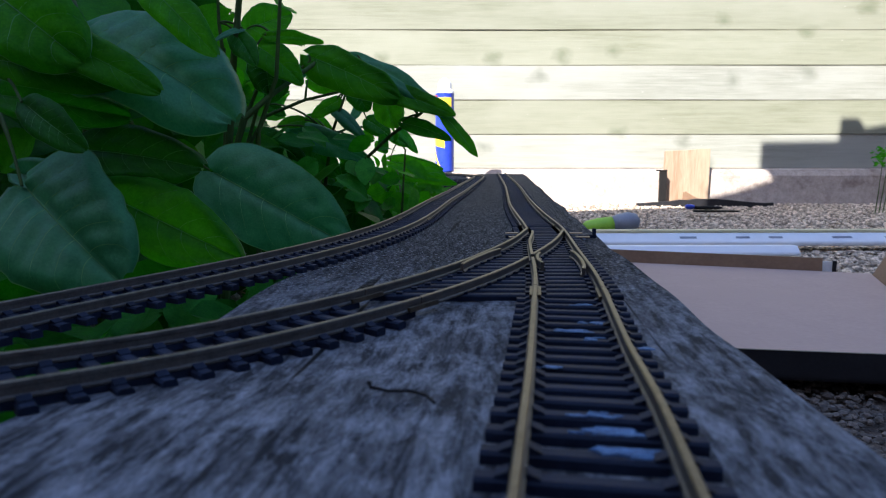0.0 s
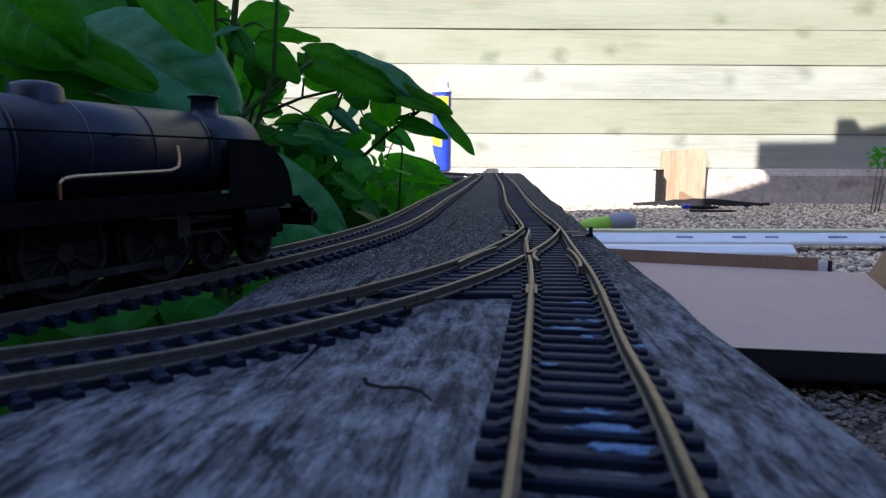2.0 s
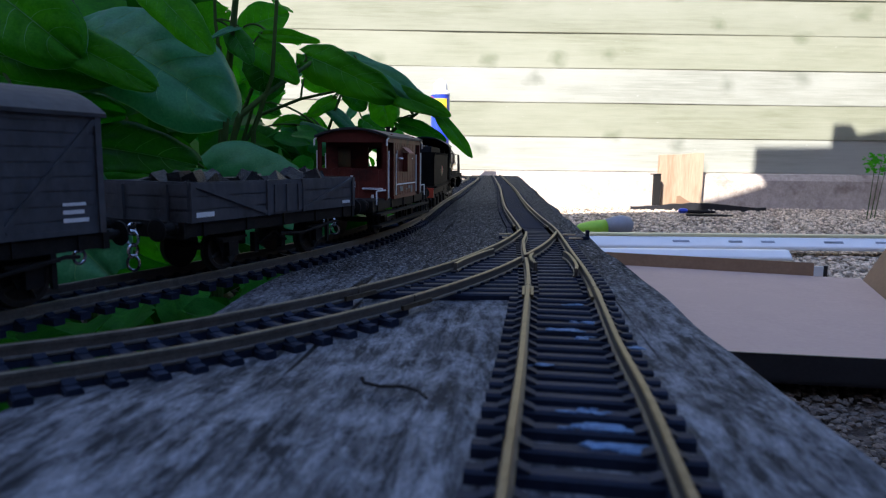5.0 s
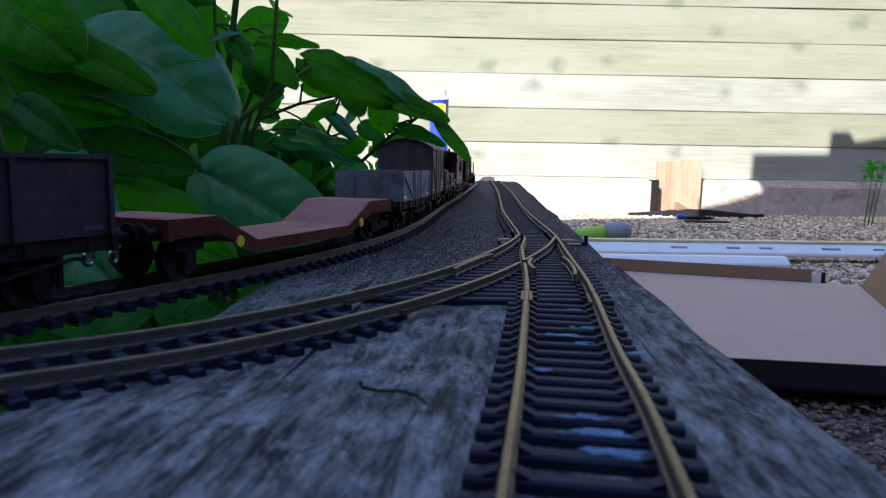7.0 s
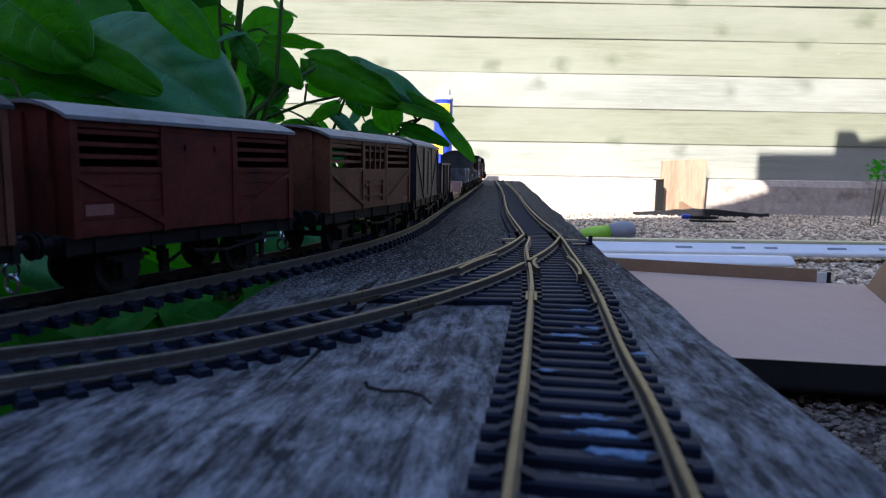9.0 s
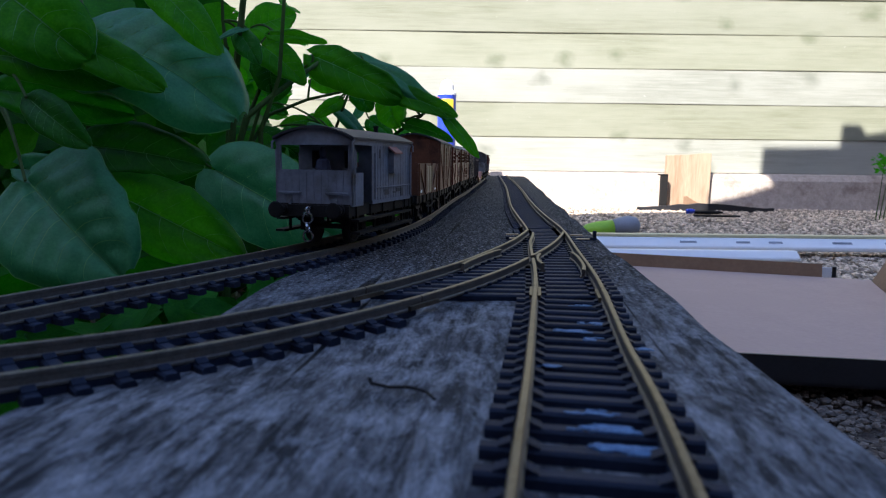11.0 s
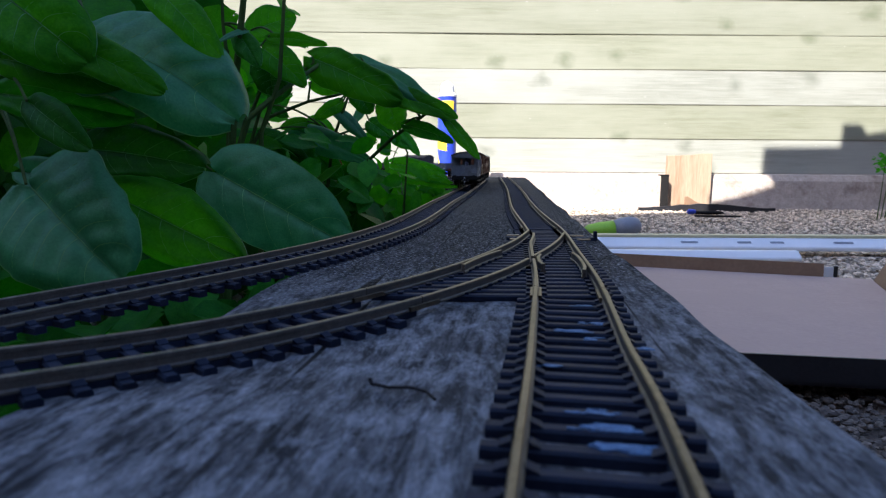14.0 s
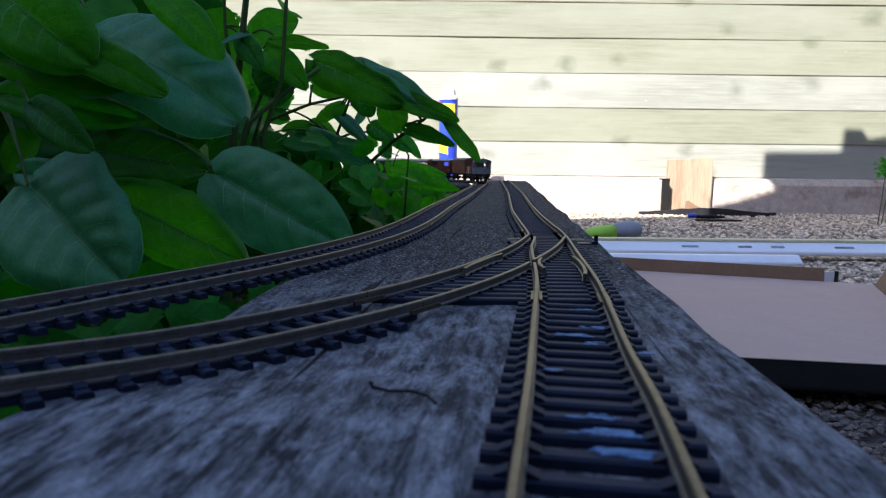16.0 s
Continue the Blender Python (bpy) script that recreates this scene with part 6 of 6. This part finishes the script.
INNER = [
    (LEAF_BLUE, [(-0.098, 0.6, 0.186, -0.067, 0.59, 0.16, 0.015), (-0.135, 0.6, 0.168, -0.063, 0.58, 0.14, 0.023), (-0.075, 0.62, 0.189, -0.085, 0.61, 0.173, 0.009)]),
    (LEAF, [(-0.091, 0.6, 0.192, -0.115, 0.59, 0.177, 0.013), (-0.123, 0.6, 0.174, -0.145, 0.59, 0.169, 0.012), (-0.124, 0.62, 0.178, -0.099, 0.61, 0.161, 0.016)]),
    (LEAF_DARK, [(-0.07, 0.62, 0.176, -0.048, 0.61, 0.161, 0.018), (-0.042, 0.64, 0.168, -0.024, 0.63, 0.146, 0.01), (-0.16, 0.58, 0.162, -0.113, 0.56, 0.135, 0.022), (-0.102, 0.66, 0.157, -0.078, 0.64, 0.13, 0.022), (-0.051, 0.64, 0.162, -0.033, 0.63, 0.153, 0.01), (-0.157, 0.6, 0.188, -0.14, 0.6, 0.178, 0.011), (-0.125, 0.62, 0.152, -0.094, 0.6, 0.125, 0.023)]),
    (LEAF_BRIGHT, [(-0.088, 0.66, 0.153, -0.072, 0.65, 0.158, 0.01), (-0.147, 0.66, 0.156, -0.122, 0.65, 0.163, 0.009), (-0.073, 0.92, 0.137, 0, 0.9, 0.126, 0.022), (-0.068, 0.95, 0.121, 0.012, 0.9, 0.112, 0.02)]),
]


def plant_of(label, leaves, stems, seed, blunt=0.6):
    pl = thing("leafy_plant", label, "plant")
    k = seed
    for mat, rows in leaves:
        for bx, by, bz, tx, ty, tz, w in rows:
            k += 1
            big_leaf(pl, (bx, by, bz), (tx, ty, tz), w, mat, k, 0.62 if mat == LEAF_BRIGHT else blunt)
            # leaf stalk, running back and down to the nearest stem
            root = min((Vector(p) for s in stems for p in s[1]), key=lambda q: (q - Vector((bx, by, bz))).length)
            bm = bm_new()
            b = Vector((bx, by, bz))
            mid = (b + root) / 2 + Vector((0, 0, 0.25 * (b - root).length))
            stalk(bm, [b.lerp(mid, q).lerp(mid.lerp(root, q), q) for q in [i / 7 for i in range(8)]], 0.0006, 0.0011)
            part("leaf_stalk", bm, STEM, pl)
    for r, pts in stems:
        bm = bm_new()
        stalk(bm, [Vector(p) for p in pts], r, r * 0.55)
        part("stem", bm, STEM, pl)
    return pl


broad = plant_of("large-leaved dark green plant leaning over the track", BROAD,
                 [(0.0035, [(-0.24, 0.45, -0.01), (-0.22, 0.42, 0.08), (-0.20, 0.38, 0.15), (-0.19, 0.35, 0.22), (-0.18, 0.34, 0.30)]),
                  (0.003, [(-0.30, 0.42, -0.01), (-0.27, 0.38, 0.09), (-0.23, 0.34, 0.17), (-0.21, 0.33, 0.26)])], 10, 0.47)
foliage(broad, LEAF_DARK, (-0.62, -0.215, 0.42, 0.80, 0.0, 0.36), 260, (0.04, 0.085), 5)
foliage(broad, LEAF_DARK, (-0.9, -0.3, 0.6, 1.0, 0.0, 0.5), 210, (0.05, 0.10), 6)
foliage(broad, LEAF, (-0.45, -0.19, 0.36, 0.6, 0.08, 0.34), 60, (0.03, 0.06), 7)
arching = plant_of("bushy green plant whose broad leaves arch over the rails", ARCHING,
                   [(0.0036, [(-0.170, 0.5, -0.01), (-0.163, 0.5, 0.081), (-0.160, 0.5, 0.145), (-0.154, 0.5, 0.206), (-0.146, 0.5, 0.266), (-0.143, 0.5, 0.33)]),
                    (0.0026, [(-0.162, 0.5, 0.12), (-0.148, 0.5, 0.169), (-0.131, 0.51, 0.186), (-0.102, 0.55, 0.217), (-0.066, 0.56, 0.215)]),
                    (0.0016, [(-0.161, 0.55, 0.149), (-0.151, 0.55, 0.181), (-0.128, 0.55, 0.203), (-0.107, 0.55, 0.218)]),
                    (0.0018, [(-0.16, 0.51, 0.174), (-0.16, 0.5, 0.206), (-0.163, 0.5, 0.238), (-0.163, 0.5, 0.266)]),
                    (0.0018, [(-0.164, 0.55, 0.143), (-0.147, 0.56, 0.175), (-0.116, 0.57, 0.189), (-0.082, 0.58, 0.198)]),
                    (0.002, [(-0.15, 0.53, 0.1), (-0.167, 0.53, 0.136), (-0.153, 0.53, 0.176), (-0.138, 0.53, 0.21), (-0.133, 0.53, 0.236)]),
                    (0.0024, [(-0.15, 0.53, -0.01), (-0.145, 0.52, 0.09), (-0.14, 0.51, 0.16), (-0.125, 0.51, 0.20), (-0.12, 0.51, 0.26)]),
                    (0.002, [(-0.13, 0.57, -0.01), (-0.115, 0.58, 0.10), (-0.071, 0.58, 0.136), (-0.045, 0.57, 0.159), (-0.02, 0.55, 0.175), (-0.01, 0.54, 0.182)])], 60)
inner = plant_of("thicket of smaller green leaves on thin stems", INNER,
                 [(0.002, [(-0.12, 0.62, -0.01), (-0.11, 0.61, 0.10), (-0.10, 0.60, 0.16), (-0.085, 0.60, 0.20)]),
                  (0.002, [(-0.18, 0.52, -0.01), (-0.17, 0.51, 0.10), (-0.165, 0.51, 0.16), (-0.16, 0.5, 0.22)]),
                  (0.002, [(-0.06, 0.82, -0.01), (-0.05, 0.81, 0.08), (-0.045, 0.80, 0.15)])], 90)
foliage(inner, LEAF_DARK, (-0.24, -0.06, 0.52, 0.85, 0.0, 0.125), 190, (0.03, 0.06), 11)
foliage(inner, LEAF, (-0.20, -0.085, 0.55, 0.75, 0.12, 0.165), 30, (0.022, 0.042), 12)
foliage(inner, LEAF_DARK, (-0.165, -0.045, 0.5, 0.64, 0.10, 0.165), 45, (0.014, 0.03), 19)
foliage(inner, LEAF_BRIGHT, (-0.16, -0.05, 0.56, 0.8, 0.10, 0.165), 26, (0.018, 0.034), 17)
foliage(inner, LEAF, (-0.21, -0.15, 0.55, 0.75, 0.19, 0.30), 18, (0.03, 0.055), 13)
foliage(inner, LEAF, (-0.30, 0.0, 0.85, 1.22, 0.0, 0.10), 150, (0.03, 0.06), 14)
foliage(inner, LEAF, (-0.10, 0.01, 0.75, 1.25, 0.05, 0.125), 60, (0.025, 0.045), 15)
foliage(inner, LEAF_BRIGHT, (-0.10, 0.01, 0.8, 1.25, 0.07, 0.13), 40, (0.02, 0.04), 18)
foliage(inner, LEAF_DARK, (-0.9, -0.28, 0.9, 1.22, 0.0, 0.34), 200, (0.05, 0.09), 16)
cover = thing("ground_cover_plant", "low rounded green leaves growing beneath the raised track", "plant")
foliage(cover, LEAF_DARK, (-0.32, -0.055, 0.17, 0.42, 0.0, 0.088), 95, (0.02, 0.042), 21)
foliage(cover, LEAF_DARK, (-0.5, -0.06, 0.12, 0.5, -0.005, 0.06), 130, (0.025, 0.05), 22)
weed = thing("weed", "small bright green weed growing at the foot of the fence", "plant")
bm = bm_new()
for k in range(3):
    stalk(bm, [(1.175 + 0.01 * k, 1.80, -0.01), (1.18 + 0.012 * k, 1.80, 0.06), (1.178 + 0.016 * k, 1.79, 0.15)], 0.0014, 0.0006)
part("stem", bm, STEM, weed)
foliage(weed, LEAF_BRIGHT, (1.16, 1.215, 1.77, 1.83, 0.0, 0.17), 90, (0.007, 0.015), 23)

# ---- things on the gravel ----
can = thing("spray_can", "blue and yellow aerosol can with white nozzle, standing on timber", "spray can", m=pose(0.005, 1.90, TOP))
K = 1.9 / 2.0
bm = bm_new()
lathe(bm, [(0.0255 * K, 0), (0.0275 * K, 0.003), (0.0275 * K, 0.226 * K), (0.0285 * K, 0.229 * K)], 28)
part("can_body", bm, BLUE, can, smooth=False)
bm = bm_new()
lathe(bm, [(0.0281 * K, 0.229 * K), (0.0281 * K, 0.234 * K), (0.020 * K, 0.243 * K), (0.014 * K, 0.246 * K)], 24)
part("can_shoulder", bm, WHITE, can, "white shoulder ring")
bm = bm_new()
lathe(bm, [(0.021 * K, 0.243 * K), (0.020 * K, 0.258 * K), (0.015 * K, 0.268 * K), (0.006 * K, 0.274 * K)], 18)
box(bm, -0.004, 0.004, -0.016, 0.0, 0.262 * K, 0.270 * K)
part("nozzle", bm, WHITE, can, "white plastic nozzle")


def wrapped(bm, shape, r):
    """A flat printed shape wrapped round the can: pairs of angle and height."""
    a = [bm.verts.new((r * math.sin(q), -r * math.cos(q), h)) for q, h in shape]
    b = [bm.verts.new(((r + 0.0003) * math.sin(q), -(r + 0.0003) * math.cos(q), h)) for q, h in shape]
    bm.faces.new(a), bm.faces.new(b[::-1])
    for i in range(len(a)):
        bm.faces.new((a[i], a[(i + 1) % len(a)], b[(i + 1) % len(a)], b[i]))


bm = bm_new()
for q0 in (-1.5, -1.2, -0.9, -0.6, -0.3):
    wrapped(bm, [(q0, 0.066 - 0.006 * q0), (q0 + 0.3, 0.064 - 0.006 * q0), (q0 + 0.3, 0.098 - 0.012 * q0), (q0, 0.102 - 0.012 * q0)], 0.0278 * K)
part("yellow_flash", bm, YELLOW, can, "yellow printed flash")
bm = bm_new()
for k, q0 in enumerate((-1.4, -1.1, -0.8)):
    wrapped(bm, [(q0, 0.064 - 0.016 * k), (q0 + 0.3, 0.046 - 0.016 * k), (q0 + 0.3, 0.030 - 0.012 * k), (q0, 0.05 - 0.016 * k)], 0.0278 * K)
part("yellow_flash", bm, YELLOW, can, "yellow printed tail of the flash")
bm = bm_new()
for q0 in (-0.85, -0.45, -0.05, 0.35):
    wrapped(bm, [(q0, 0.186), (q0 + 0.4, 0.180), (q0 + 0.4, 0.206), (q0, 0.206)], 0.0278 * K)
part("yellow_panel", bm, YELLOW, can, "yellow printed panel")
bm = bm_new()
for q0 in (-1.5, -1.2):
    wrapped(bm, [(q0, 0.190), (q0 + 0.3, 0.190), (q0 + 0.3, 0.212), (q0, 0.212)], 0.0278 * K)
part("red_band", bm, RED, can, "red printed band")

stump = thing("wooden_post", "short sawn timber post standing against the fence foot", "post")
bm = bm_new()
prism(bm, [(0.710, -0.01), (0.856, -0.01), (0.856, 0.173), (0.828, 0.172), (0.786, 0.167), (0.714, 0.165)], "y", 2.142, 2.163)
bevelled(bm, 0.003, 2)
part("post_body", bm, POST, stump)
bm = bm_new()
prism(bm, [(0.772, -0.005), (0.829, -0.005), (0.824, 0.012), (0.803, 0.022), (0.782, 0.035), (0.773, 0.033)], "y", 2.139, 2.1422)
part("rotted_notch", bm, CARD_EDGE, stump, "dark notch")
bm = bm_new()
box(bm, 0.684, 0.706, 2.10, 2.112, -0.01, 0.105)
box(bm, 0.674, 0.706, 2.098, 2.114, 0.101, 0.105)
tagged(part("metal_bracket", bevelled(bm, 0.001, 1), UNDER), "dark metal bracket beside the timber post", "bracket")
# low dark strip, highest in its middle
edging = bm_new()
top = [(0.60 + 0.42 * k / 16, 0.004 + 0.013 * math.sin(math.pi * k / 16) ** 2 + 0.003 * noise.noise((k * 0.9, 0, 4))) for k in range(17)]
prism(edging, [(0.60, -0.012)] + top + [(1.02, -0.012)], "y", 2.045, 2.06)
tagged(part("edging_strip", edging, BLACK_CARD), "low dark strip along the gravel", "edging")

# open shallow cardboard box: black outside, brown inside
carton = thing("cardboard_box", "open shallow cardboard box, brown inside and black outside", "box")
corner = [Vector(p) for p in ((0.085, 0.424), (0.335, 0.388), (0.492, 0.752), (0.20, 0.848))]
bm = bm_new()
prism(bm, [tuple(c) for c in corner], "z", 0.006, 0.009)
part("box_floor", bm, CARD, carton, "plain brown card floor")
bm = bm_new()
prism(bm, [tuple(c) for c in corner], "z", 0.001, 0.006)
part("box_base", bm, BLACK_CARD, carton)


def flap(a, b, height, lean, inner, outer, name):
    """A wall or flap between two floor corners; lean: how far its top leans out."""
    d = (b - a).normalized()
    o = Vector((d.y, -d.x))
    for mat, t0, t1, nm in ((inner, 0.0, 0.0014, name), (outer, 0.0015, 0.0034, name + "_back")):
        bm = bm_new()
        v = []
        for q in (a, b):
            for z, t in ((0.004, t0), (0.004, t1), (height, t1), (height, t0)):
                p = q + o * (t + lean * (z - 0.004) / height)
                v.append(bm.verts.new((p.x, p.y, z)))
        for f in ((0, 1, 2, 3), (7, 6, 5, 4), (0, 4, 5, 1), (1, 5, 6, 2), (2, 6, 7, 3), (3, 7, 4, 0)):
            bm.faces.new([v[i] for i in f])
        part(nm, bm, mat, carton)


flap(corner[0], corner[1], 0.021, 0.0, CARD, BLACK_CARD, "front_wall")
flap(corner[1], corner[2], 0.060, 0.03, CARD_EDGE, BLACK_CARD, "side_flap")
flap(corner[2] + (corner[3] - corner[2]) * 0.16, corner[3], 0.024, 0.004, CARD_EDGE, BLACK_CARD, "rear_wall")
flap(corner[3], corner[0], 0.021, 0.0, CARD, BLACK_CARD, "end_wall")
bm = bm_new()
d = Vector((0.44, 0.79))
box(bm, 0.452, 0.474, 0.797, 0.799, 0.002, 0.016)
tagged(part("label_card", bm, WHITE_PVC), "small white card standing in the gravel", "card")
bm = bm_new()
box(bm, 0.4745, 0.479, 0.796, 0.80, 0.0, 0.017)
tagged(part("black_clip", bevelled(bm, 0.0006, 1), BLACK_CARD), "small black clip beside the white card", "clip")

for label, x0, x1, y, dy, h, yaw, edge in (("long white plastic trunking with a yellowed edge, lying on gravel", 0.17, 1.12, 1.04, 0.034, 0.019, 1.2, True),
                                           ("shorter white plastic strip lying on gravel", 0.16, 0.507, 0.925, 0.022, 0.014, 1.0, False)):
    tr = thing("plastic_trunking", label, "trunking", m=pose((x0 + x1) / 2, y, 0.003, 0, 0, yaw))
    L = (x1 - x0) / 2
    bm = bm_new()
    prism(bm, [(0, 0), (dy, 0), (dy, h), (dy * 0.5, h), (0, h * 0.35)], "x", -L, L)
    part("channel", bevelled(bm, 0.0025, 3), WHITE_PVC, tr)
    if edge:
        bm = bm_new()
        box(bm, -L + 0.002, L - 0.002, dy * 0.55, dy * 0.98, h + 0.0002, h + 0.005)
        part("lid", bevelled(bm, 0.0008, 1), YELLOWED, tr, "yellowed cream lid")
        r2 = random.Random(3)
        for k in range(9):
            bm = bm_new()
            x = r2.uniform(-L + 0.2, L - 0.35)
            w = r2.uniform(0.008, 0.03)
            prism(bm, [(dy * 0.2, h * 0.62), (dy * 0.3, h * 0.75), (dy * 0.3 - 0.0003, h * 0.75 + 0.0004), (dy * 0.2 - 0.0003, h * 0.62 + 0.0004)], "x", x, x + w)
            part("printed_mark", bm, GRIP_GREY, tr, "faint grey printed mark")

# hand tool with a green and grey grip
grip = thing("garden_tool_handle", "lime green and grey rubber tool handle lying on gravel", "tool", m=pose(0.322, 1.25, 0.017, 0, -7, 6))
bm = bm_new()
lathe(bm, [(0.007, -0.06), (0.013, -0.052), (0.0155, -0.03), (0.015, -0.002)], 16, pose(0, 0, 0, 0, 90, 0))
part("green_grip", bm, LIME, grip, "lime green rubber grip", smooth=True)
bm = bm_new()
lathe(bm, [(0.015, -0.002), (0.0185, 0.014), (0.0195, 0.030), (0.014, 0.046), (0.006, 0.051)], 16, pose(0, 0, 0, 0, 90, 0))
part("grey_grip", bm, GRIP_GREY, grip, "grey rubber end", smooth=True)
trowel = thing("hand_trowel", "small dark trowel with blue fittings lying on gravel", "trowel", m=pose(0.66, 1.66, 0.008, 0, 0, -6))
bm = bm_new()
prism(bm, [(-0.035, -0.014), (0.03, -0.018), (0.075, -0.006), (0.082, 0.002), (0.06, 0.014), (-0.03, 0.016)], "z", 0.0, 0.004)
part("trowel_blade", bevelled(bm, 0.0012, 1), UNDER, trowel)
bm = bm_new()
lathe(bm, [(0.003, -0.052), (0.0065, -0.048), (0.0065, -0.036), (0.004, -0.03)], 12, pose(0, 0, 0.012, 0, 90, 0))
part("blue_ferrule", bm, BLUE, trowel, "bright blue ferrule")
bm = bm_new()
lathe(bm, [(0.004, -0.03), (0.005, 0.0), (0.004, 0.03), (0.002, 0.04)], 10, pose(0, 0.002, 0.010, 0, 90, 4))
part("shaft", bm, UNDER, trowel)

# ---- small things on the timber ----
bm = bm_new()
pts = [Vector((-0.0117, 0.1008, TOP + 0.0016)), Vector((-0.0114, 0.1003, TOP + 0.0009)), Vector((-0.0085, 0.0985, TOP + 0.0008)), Vector((-0.005, 0.0972, TOP + 0.0012)),
       Vector((-0.0025, 0.0955, TOP + 0.0010)), Vector((-0.0012, 0.0930, TOP + 0.0006))]
for p in pts:
    p.z += bow(p.y)
stalk(bm, pts, 0.00032, 0.00022)
tagged(part("bent_pin", bm, UNDER), "thin bent black track pin lying on the timber", "pin")
r3 = random.Random(8)
for y, x, w, count in ((0.0725, 0.0225, 0.0085, 44), (0.0790, 0.0215, 0.0105, 46), (0.0850, 0.0205, 0.006, 8), (0.1415, 0.0345, 0.008, 30), (0.1345, 0.0275, 0.007, 20), (0.1285, 0.0300, 0.005, 8), (0.112, 0.0185, 0.004, 8),
                       (0.120, 0.0385, 0.004, 6), (0.160, 0.0340, 0.005, 8)):
    i = round((s_at(SIDING, y)) / PITCH_S - 0.5)
    cx, cy, ch = SIDING.at((i + 0.5) * PITCH_S)
    bm = bm_new()
    for q in range(count):
        ox, oy, size = max(-0.5, min(0.5, r3.gauss(0, 0.26))) * w, r3.uniform(-0.0012, 0.0010), r3.uniform(0.0003, 0.0010)
        n = 9
        shape = []
        for k in range(n):
            a = 2 * math.pi * k / n
            rr = size * r3.uniform(0.55, 1.25)
            shape.append((ox + 1.5 * rr * math.cos(a), max(-0.00128, min(0.00126, oy + 0.6 * rr * math.sin(a)))))
        prism(bm, shape, "z", -0.0001, 0.00004 + 0.000012 * q / 4)
    ob = part("paint_smear", bm, SMEAR, siding, "pale blue smear of glue")
    ob.matrix_basis = pose(x, cy, RAIL_FOOT + bow(cy), 0, 0, math.degrees(ch))

motions()
